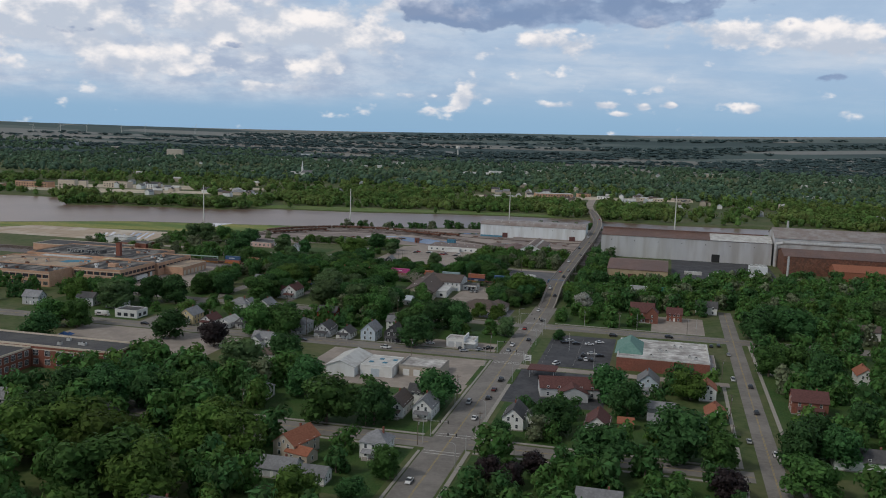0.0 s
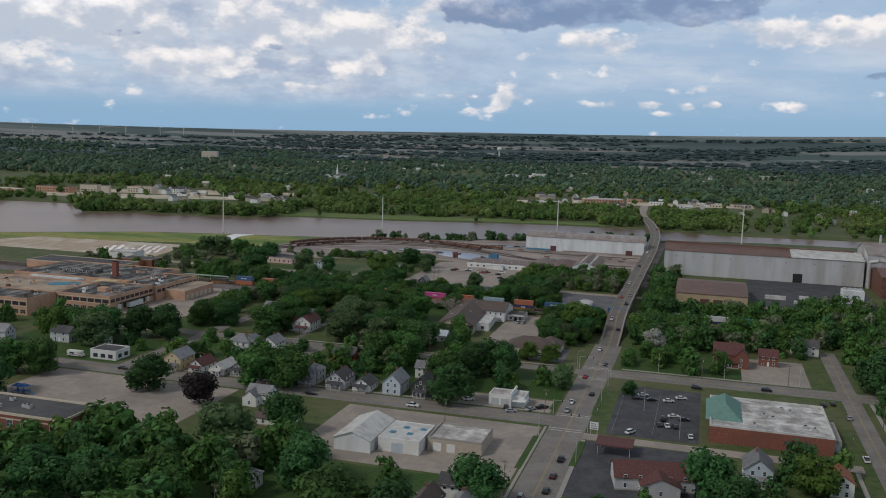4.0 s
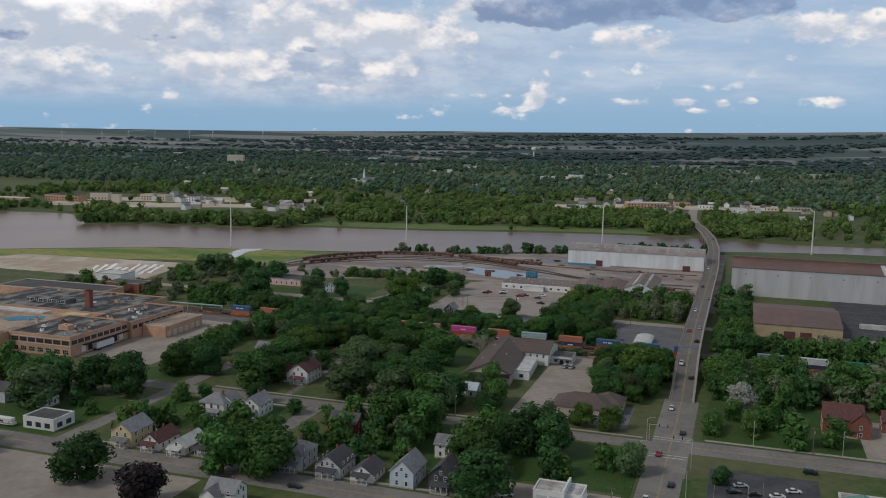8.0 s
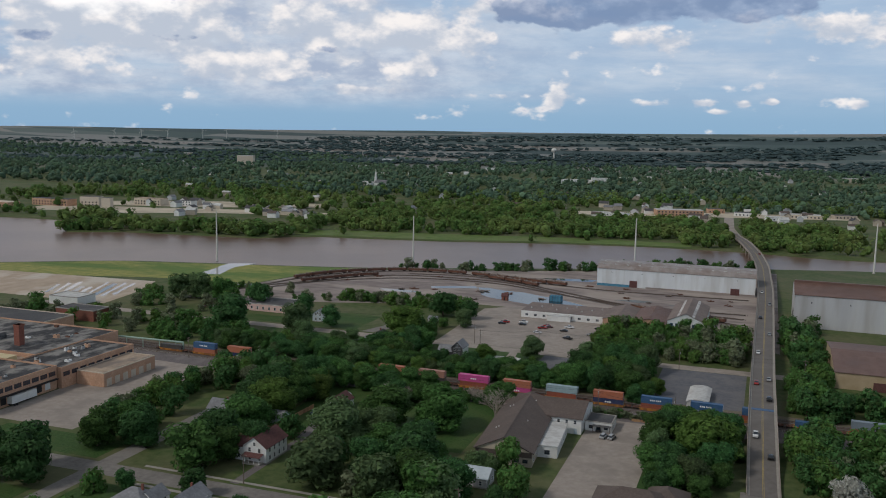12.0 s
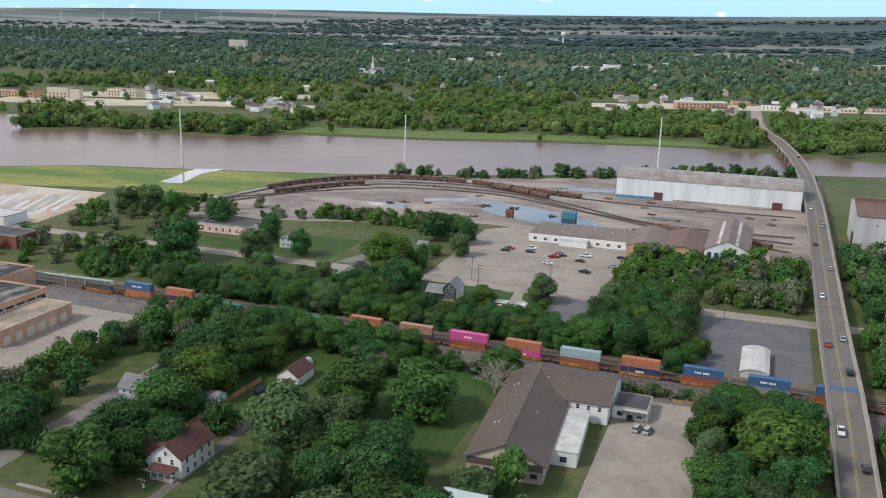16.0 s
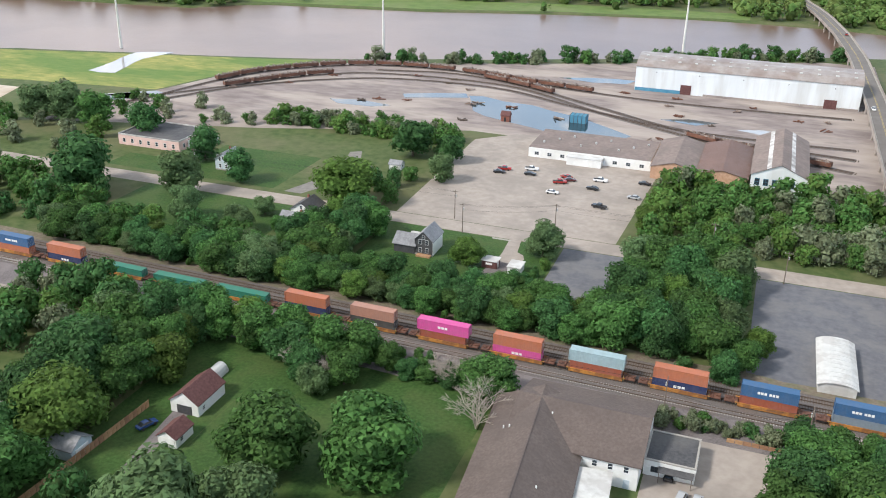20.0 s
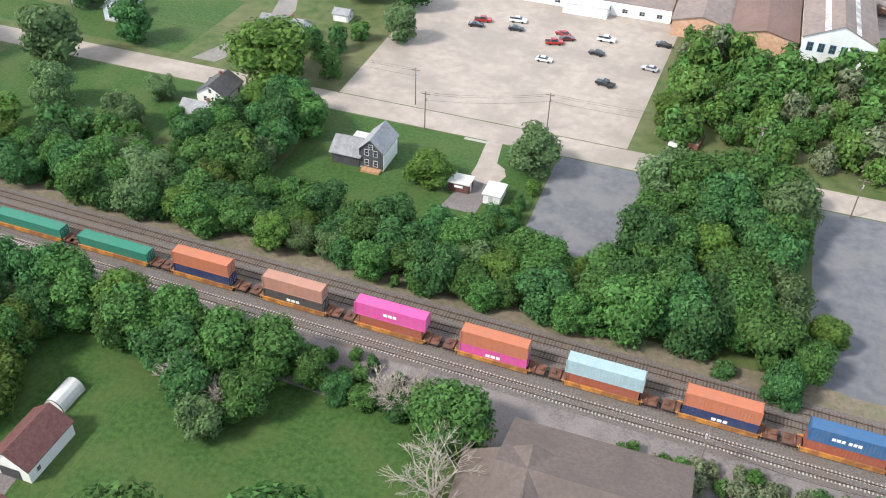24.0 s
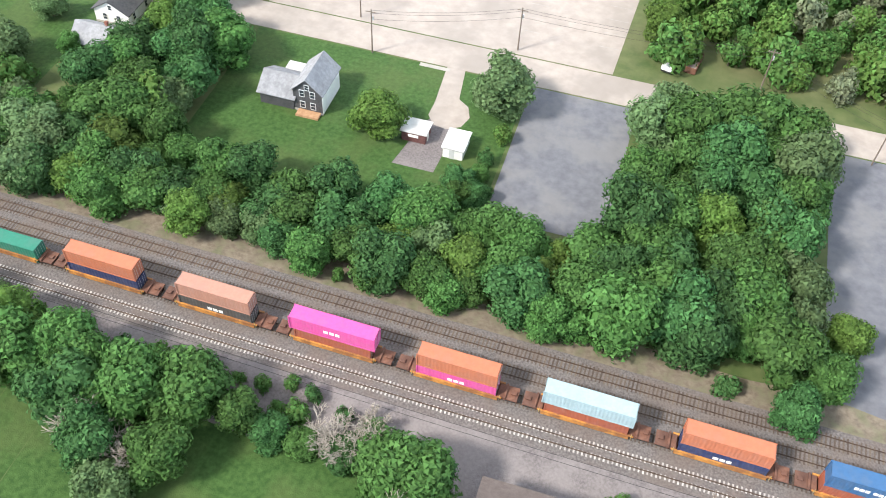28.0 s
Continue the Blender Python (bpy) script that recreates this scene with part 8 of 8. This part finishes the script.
def bare_tree(x, y, h, spread, seed, label="leafless grey tree with spreading branches"):
    random.seed(seed)
    t = thing("bare_tree", label, "tree", pose(x, y, 0))
    bm = bmesh.new()

    def grow(p, d, ln, r, depth):
        q = p + d * ln
        bm_tube(bm, p, q, r, r * 0.62, 5 if depth > 2 else 3, caps=False)
        if depth == 0:
            return
        for _ in range(3 if depth > 1 else 4):
            e = (d + Vector((random.gauss(0, spread), random.gauss(0, spread), random.uniform(-0.12, 0.4)))).normalized()
            grow(p + (q - p) * random.uniform(0.55, 1.0), e, ln * random.uniform(0.6, 0.85), max(0.035, r * 0.55), depth - 1)

    for _ in range(5):
        grow(Vector((random.uniform(-0.3, 0.3), random.uniform(-0.3, 0.3), 0)), Vector((random.gauss(0, 0.45), random.gauss(0, 0.45), 1)).normalized(), h * 0.34, h * 0.018, 4)
    part("crown", bm, "bare", t)

# trees that stand out
tree(-163, 118, 17, 24, "leaf_c")
tree(-141, 121, 17, 24, "leaf_c")
tree(-152, 131, 17, 24, "leaf_c")
tree(-130, 95, 17, 23)
tree(-110, 98, 17, 23)
tree(-120, 108, 17, 23)
tree(-117, 140, 17, 19, "leaf_c")
tree(-101, 142, 17, 19, "leaf_c")
tree(-109, 150, 17, 19, "leaf_c")
tree(-172, 129, 17, 24, "leaf_a")
tree(-186, 165, 17, 18, "leaf_b")
tree(-170, 167, 17, 18, "leaf_b")
tree(-178, 175, 17, 18, "leaf_b")
tree(-168, 171, 16, 16, "leaf_b")
tree(-154, 174, 16, 16, "leaf_b")
tree(-161, 181, 16, 16, "leaf_b")
tree(-149, 178, 16, 16, "leaf_a")
tree(-135, 181, 16, 16, "leaf_a")
tree(-142, 188, 16, 16, "leaf_a")
tree(-144, 228, 17, 21, "leaf_d")
tree(-134, 254, 15, 16)
tree(-173, 304, 17, 19)
tree(-157, 306, 17, 19)
tree(-165, 315, 17, 19)
tree(-86, 183, 17, 24)
tree(-68, 186, 16, 17)
tree(-107, 213, 16, 19, "leaf_b")
tree(-51, 216, 15, 18, "leaf_b")
tree(-87, 310, 17, 20, "leaf_b")
tree(-138, 359, 17, 17, "leaf_a")
tree(-124, 362, 17, 17, "leaf_a")
tree(-131, 369, 17, 17, "leaf_a")
tree(-88, 354, 16, 16, "leaf_b")
tree(-74, 357, 16, 16, "leaf_b")
tree(-81, 364, 16, 16, "leaf_b")
tree(-60, 393, 10, 10, "leaf_c")
tree(-71, 394, 10, 10, "leaf_c")
tree(-181, 273, 14, 15, "leaf_maroon")
tree(-211, 282, 15, 18, "leaf_b")
tree(-271, 361, 17, 18, "leaf_b")
tree(-255, 363, 17, 18, "leaf_b")
tree(-263, 371, 17, 18, "leaf_b")
tree(-309, 344, 16, 16)
tree(-295, 347, 16, 16)
tree(-302, 354, 16, 16)
tree(-280, 337, 17, 21)
tree(-282, 282, 16, 16, "leaf_a")
tree(-268, 285, 16, 16, "leaf_a")
tree(-275, 292, 16, 16, "leaf_a")
tree(-266, 252, 16, 19)
tree(16, 244, 16, 17, "leaf_b")
tree(24, 226, 15, 16)
tree(-2, 198, 14, 15, "leaf_b")
tree(-19, 182, 9, 9, "leaf_b")
tree(-16, 145, 9, 9, "leaf_maroon")
tree(-8, 142, 9, 9, "leaf_maroon")
tree(-3, 155, 8, 9, "leaf_maroon")
tree(43, 185, 17, 23, "leaf_b")
tree(18, 165, 16, 19, "leaf_b")
tree(49, 261, 14, 15)
tree(57, 178, 14, 14)
tree(58, 152, 11, 11, "leaf_maroon")
tree(83, 191, 16, 16, "leaf_b")
tree(97, 194, 16, 16, "leaf_b")
tree(90, 201, 16, 16, "leaf_b")
tree(83, 161, 16, 19, "leaf_a")
tree(87, 393, 17, 23, "leaf_b")
tree(107, 396, 17, 23, "leaf_b")
tree(97, 406, 17, 23, "leaf_b")
tree(86, 314, 16, 16, "leaf_a")
tree(100, 317, 16, 16, "leaf_a")
tree(93, 324, 16, 16, "leaf_a")
tree(109, 302, 16, 17)
tree(151, 453, 17, 17)
tree(165, 456, 17, 17)
tree(158, 463, 17, 17)
tree(112, 235, 14, 15, "leaf_b")
tree(-13, 432, 13, 12, "leaf_blossom")
tree(-48, 137, 11, 11, "leaf_a")
tree(-66, 105, 15, 15, "leaf_c")
tree(-52, 116, 8, 9)
tree(-96, 332, 17, 20, "leaf_a")
tree(-47, 350, 11, 11, "leaf_d")
tree(-18, 352, 6, 7, "leaf_b")
tree(-220, 412, 15, 18, "leaf_b")
tree(-223, 370, 7, 7, "leaf_b")
tree(-180, 367, 6, 7, "leaf_b")
tree(-201, 374, 9, 9, "leaf_b")
tree(-298, 351, 16, 16, "leaf_b")
tree(-284, 354, 16, 16, "leaf_b")
tree(-291, 361, 16, 16, "leaf_b")
tree(-228, 466, 17, 20, "leaf_b")
tree(-170, 395, 16, 19)
tree(-146, 388, 16, 16)
tree(-132, 391, 16, 16)
tree(-139, 398, 16, 16)
tree(-129, 391, 15, 16)
tree(-173, 456, 14, 20, "leaf_a")
tree(-152, 461, 16, 22, "leaf_a")
tree(-138, 496, 11, 13, "leaf_a")
tree(-178, 429, 17, 22, "leaf_d")
tree(-172, 405, 14, 15, "leaf_b")
tree(-214, 393, 16, 19, "leaf_a")
tree(-217, 431, 15, 18, "leaf_a")
tree(-218, 450, 16, 19, "leaf_c")
tree(-56, 463, 17, 23, "leaf_c")
tree(-74, 475, 12, 13)
tree(-145, 413, 17, 20, "leaf_b")
tree(-124, 422, 10, 11, "leaf_d")
tree(-147, 579, 12, 13, "leaf_d")
tree(-282, 583, 16, 16, "leaf_d")
tree(-318, 574, 17, 25, "leaf_b")
tree(-399, 640, 16, 16, "leaf_d")
tree(-385, 643, 16, 16, "leaf_d")
tree(-392, 650, 16, 16, "leaf_d")
tree(-369, 643, 16, 17)
tree(-337, 636, 15, 16, "leaf_b")
tree(-297, 620, 14, 14, "leaf_b")
tree(-222, 595, 17, 23, "leaf_c")
tree(-270, 603, 13, 13)
tree(-222, 657, 16, 19, "leaf_b")
tree(-205, 656, 12, 13, "leaf_b")
tree(-200, 633, 11, 11, "leaf_d")
tree(-167.5, 565.5, 8.5, 10.5, near=True)
tree(-120, 613, 9, 10)
for x_, y_, h_, w_, k_ in ((-168, 438, 14, 15, "leaf_d"), (-160, 424, 13, 14, "leaf_a"), (-150, 431, 13, 14, "leaf_b"), (-141, 421, 12, 13, "leaf_a"), (-158, 409, 13, 14, "leaf_b"), (-245, 404, 14, 15, "leaf_b"), (-258, 398, 14, 15, "leaf_a"), (-254, 412, 13, 14, "leaf_a"), (-222, 478, 13, 14, "leaf_a"), (-238, 476, 12, 13, "leaf_b"), (-212, 478, 11, 12, "leaf_c"), (-209, 404, 12, 12, "leaf_a"), (-203, 413, 12, 12, "leaf_b"), (-138, 404, 13, 14, "leaf_a"), (-126, 402, 13, 14, "leaf_b"), (-110, 396, 9, 10, "leaf_b"), (-52, 452, 12, 13, "leaf_b"), (-60, 480, 12, 13, "leaf_a"), (-50, 490, 11, 12, "leaf_b"), (-66, 440, 10, 11, "leaf_b")):
    tree(x_, y_, h_, w_, k_, True)
for x_, y_, h_, w_, k_ in ((-244.6, 561.1, 10, 11, "leaf_d"), (-267.3, 564.0, 12, 12, "leaf_d"), (-244.3, 577.0, 7, 8, "leaf_d"), (-233.2, 566.9, 5.5, 6, "leaf_a"), (-219.9, 568.5, 7, 7, "leaf_c"), (-219.4, 575.4, 7, 5, "leaf_d"), (-84.5, 530.9, 9, 9, "leaf_a"), (-88.7, 524.1, 8, 8, "leaf_b"), (-81.4, 540.3, 8, 8, "leaf_c"), (-120.2, 615.2, 9, 8, "leaf_c")):
    tree(x_, y_, h_, w_, k_, True, fill=1.0)
# woods along the railway
for k in range(9):
    x0_, y0_ = -300 + k * 20, 525.4 - 0.035 * (-300 + k * 20 + 140)
    grove(x0_, x0_ + 20, y0_ + 2.4, 545.5, 5.5, 6.5, 10.5, near=True, solo=True, margin=-3.5, wide=1.1)
    grove(x0_, x0_ + 20, y0_ + 1.4, y0_ + 4.6, 2.4, 2.4, 4.6, ("leaf_a", "leaf_b", "leaf_c", "leaf_a"), margin=-4.0)
grove(-119.5, -87, 530, 585, 7.2, 10.5, 14, near=True, margin=-2.0, solo=True, wide=0.95)
grove(-121, -82, 526.2, 532, 2.7, 3, 6, margin=-4.0, wide=1.15)
grove(-80, -46, 526, 533, 4, 2, 4.5, ("leaf_a", "leaf_d"), margin=0)
grove(-300, -205, 546, 556, 7, 7, 11)
grove(-226, -201, 548, 592, 7, 8, 12, near=True, solo=True)
grove(-152, -141.5, 549, 562, 4.5, 4, 7, near=True, solo=True, margin=0)
grove(-147, -141.5, 562, 586, 4.5, 3, 5, margin=0)
grove(-232, -186, 494, 506, 6.2, 8, 12, near=True, solo=True, margin=-0.5)
for x_, y_, h_, w_, k_ in ((-199, 499, 11, 12, "leaf_a"), (-190, 496.5, 11, 12, "leaf_b"), (-181, 498, 12, 12, "leaf_a"), (-182, 489, 9, 9, "leaf_b"), (-173, 500, 11, 12, "leaf_a"), (-172, 490, 9, 9, "leaf_a"), (-165, 500, 7.5, 7, "leaf_a"), (-177, 484, 8, 8, "leaf_d"), (-160, 499, 4.5, 6, "leaf_b"), (-155, 499, 4, 6, "leaf_a"), (-149, 499, 4, 6, "leaf_b"), (-141, 498, 9, 10, "leaf_a"), (-146, 503, 3.5, 5, "leaf_d"), (-136, 499, 6, 7, "leaf_b")):
    tree(x_, y_, h_, w_, k_, True, fill=1.1)
grove(-232, -150, 500, 508, 4.0, 3, 5, margin=-1)
grove(-262, -226, 470, 508, 8.0, 9, 13)
grove(-242, -214, 440, 496, 7.6, 9, 13, near=True, solo=True, margin=-1.0, gap=0.1)
grove(-112, -50, 500.5, 505, 2.7, 2.2, 4.2, ("leaf_a", "leaf_d", "leaf_b", "leaf_d"), margin=-3, wide=1.15)
grove(-75, -45, 426, 505, 8, 7, 12, margin=0.5, solo=True, near=True)
grove(-290, -262, 440, 512, 8, 7, 12)
grove(-300, -248, 405, 440, 9, 8, 13, gap=0.2)
grove(-122, -46, 603, 664, 6.8, 6, 13, ("leaf_a", "leaf_a", "leaf_c", "leaf_d"), margin=0.2)
grove(-28, -10, 450, 720, 7.5, 8, 13, margin=0.3)
grove(-28, 75, 448, 552, 9, 9, 14, margin=0.5)
grove(70, 280, 395, 610, 10, 9, 15)
grove(85, 280, 184, 376, 12, 9, 15, gap=0.15)
grove(-440, -300, 660, 690, 10, 4, 9, gap=0.55, kinds=("leaf_a", "leaf_d"))
grove(-460, -345, 540, 650, 9, 5, 11, gap=0.4, kinds=("leaf_a", "leaf_c", "leaf_d", "leaf_d"))
grove(-345, -300, 536, 590, 8, 6, 10, gap=0.15)
grove(-300, -215, 676, 694, 5, 4, 8, gap=0.12, wide=1.2, kinds=("leaf_a", "leaf_a", "leaf_c", "leaf_d"))
grove(-225, -203, 600, 690, 8, 6, 10, gap=0.35)
# street blocks of the near town
grove(-235, -48, 326, 376, 11, 8, 13, gap=0.2)
grove(-175, -50, 387, 434, 10, 9, 14, gap=0.15)
grove(-214, -178, 390, 434, 11, 8, 13, gap=0.5)
grove(-205, -112, 150, 232, 10, 12, 17, gap=0.05, margin=-3.5)
grove(-330, -205, 110, 182, 10, 12, 16, gap=0.05, margin=-2)
grove(-24, 34, 396, 446, 11, 8, 13, gap=0.35)
grove(-300, -45, 40, 166, 11, 10, 16, gap=0.15)
grove(-128, -46, 205, 240, 11, 8, 13, gap=0.3)
grove(-27, 63, 30, 165, 11, 9, 14, gap=0.15)
grove(-27, 63, 184, 286, 12, 8, 13, gap=0.3)
grove(84, 280, 20, 170, 12, 9, 15, gap=0.2)
grove(-520, -250, 328, 382, 13, 8, 13, gap=0.3)
grove(-560, -330, 180, 300, 12, 8, 13, gap=0.3)
# river bank
for k in range(48):
    x = -335 + k * 6.2
    grove(x, x + 6.2, interp(x, S_BANK) - 15, interp(x, S_BANK) - 3, 5.6, 5, 10, ("leaf_a", "leaf_b", "leaf_b", "leaf_d"), gap=0.2, margin=0)
flush_groves()
bare_tree(-137.5, 484.5, 13.5, 0.75, 401)
bare_tree(-183, 491, 10, 0.7, 402)
bare_tree(-154, 502, 7.5, 0.7, 403)
bare_tree(-150.5, 500.5, 7.5, 0.75, 407)
bare_tree(-146, 504.8, 5, 0.6, 408)
bare_tree(-177, 489, 9, 0.6, 409)
bare_tree(-147, 500.5, 7, 0.75, 404)
bare_tree(-96, 545, 9, 0.5, 405)
bare_tree(-98, 137 + 3, 13, 0.45, 406)
random.seed(6)


def far_woods(name, label, count, region, hh, tris, seed, material="leaf_far_sunlit", wide=1.0):
    """Far crowns in one mesh: small uneven clumps of leaves."""
    rng = np.random.default_rng(seed)
    base = []
    for s in range(5):
        bm = bmesh.new()
        random.seed(seed + s)
        for _ in range(tris[0]):
            r = random.uniform(0.2, 0.34)
            c = Vector((random.uniform(-0.22, 0.22), random.uniform(-0.22, 0.22), random.uniform(0.25, 0.72)))
            for v in bmesh.ops.create_icosphere(bm, subdivisions=1, radius=r)["verts"]:
                v.co = v.co * (1 + 0.5 * noise.noise(v.co * 6 + c * 7)) + c
        for _ in range(tris[1]):
            d = Vector((random.gauss(0, 1), random.gauss(0, 1), random.gauss(0.3, 0.8))).normalized()
            leaf_card(bm, Vector((0, 0, 0.5)) + Vector((d.x * 0.48, d.y * 0.48, d.z * 0.44)), (d + Vector((0, 0, 0.5))).normalized(), random.uniform(0.07, 0.14))
        bm.verts.index_update()
        bm.verts.ensure_lookup_table()
        base.append((np.array([v.co[:] for v in bm.verts]), [[v.index for v in f.verts] for f in bm.faces]))
        bm.free()
    verts, faces, off = [], [], 0
    made = 0
    while made < count:
        x, y = region(rng)
        if x is None:
            continue
        h = rng.uniform(*hh)
        v, f = base[rng.integers(5)]
        a = rng.uniform(0, 6.28)
        ca, sa = math.cos(a), math.sin(a)
        w = h * wide * rng.uniform(0.85, 1.25)
        q = np.stack([(v[:, 0] * ca - v[:, 1] * sa) * w + x, (v[:, 0] * sa + v[:, 1] * ca) * w + y, v[:, 2] * h + rise(x, y) - 0.5], 1)
        verts.append(q)
        faces.extend([[i + off for i in g] for g in f])
        off += len(v)
        made += 1
    me = bpy.data.meshes.new(name)
    me.from_pydata(np.concatenate(verts).tolist(), [], faces)
    me.materials.append(M[material])
    tagged(new(name, me), label, "woods", kind="stuff")


def distant_region(rng):
    r = 2650 + 1650 * rng.random() ** 1.25
    a = rng.uniform(-1.0, 0.45)
    x, y = r * math.sin(a) - 60, r * math.cos(a) + 300
    s, t = 0.956 * x + 0.295 * y, -0.295 * x + 0.956 * y
    if noise.noise((s * 0.0011, t * 0.0052, 4.0)) < 0.04 - 0.12 * (r < 3300):
        return None, None
    return x, y


def in_park(x, y):
    return noise.noise((x * 0.004, y * 0.006, 3.0)) > 0.28


FAR_CLEAR = [(-520, -120, -1, 55), (-320, 100, 260, 480), (-1060, -740, 60, 340), (-760, -540, 72, 310)]


def bank_region(rng):
    x = rng.uniform(-1150, 520)
    d = 3 + abs(rng.normal(0, 1)) * 260 if rng.random() < 0.8 else rng.uniform(0, 700)
    y = interp(x, N_BANK) + d
    if -735 < x < -500 and d < 70:
        return x, y
    if y < 1520 and abs(x - deck_line(y)[0]) < 13:
        return None, None
    for x0, x1, d0, d1 in FAR_CLEAR:
        if x0 < x < x1 and d0 < d < d1 and rng.random() < 0.97:
            return None, None
    if in_park(x, y) and rng.random() < 0.8:
        return None, None
    return x, y


def town_region(rng):
    y = rng.uniform(1500, 3000)
    x = rng.uniform(-1.08, 0.36) * y - 100
    if (noise.noise((x * 0.0022, y * 0.004, 8.0)) > 0.3 and rng.random() < 0.9):
        return None, None
    return x, y


def side_region(rng):
    x, y = rng.uniform(-1300, 900), rng.uniform(-500, 700)
    if -520 < x < 260 and y > 40 or (x < -400 and y > 300 + 0.3 * (x + 900)):
        return None, None
    return x, y


far_woods("riverside_woods", "dense green riverside woods across the river, sunlight put into the colour", 2900, bank_region, (8, 16), (3, 34), 3)
far_woods("far_woods", "far green tree canopy over a town, shade and haze put into the colour", 6500, town_region, (11, 19), (2, 12), 4, "leaf_town_shaded")
far_woods("side_woods", "green trees among the streets of a town", 700, side_region, (8, 14), (2, 30), 6)
far_woods("distant_woods", "distant belts of woodland towards the horizon, blue haze put into their colour", 6000, distant_region, (10, 15), (1, 6), 8, "leaf_distant_hazy", 3.2)
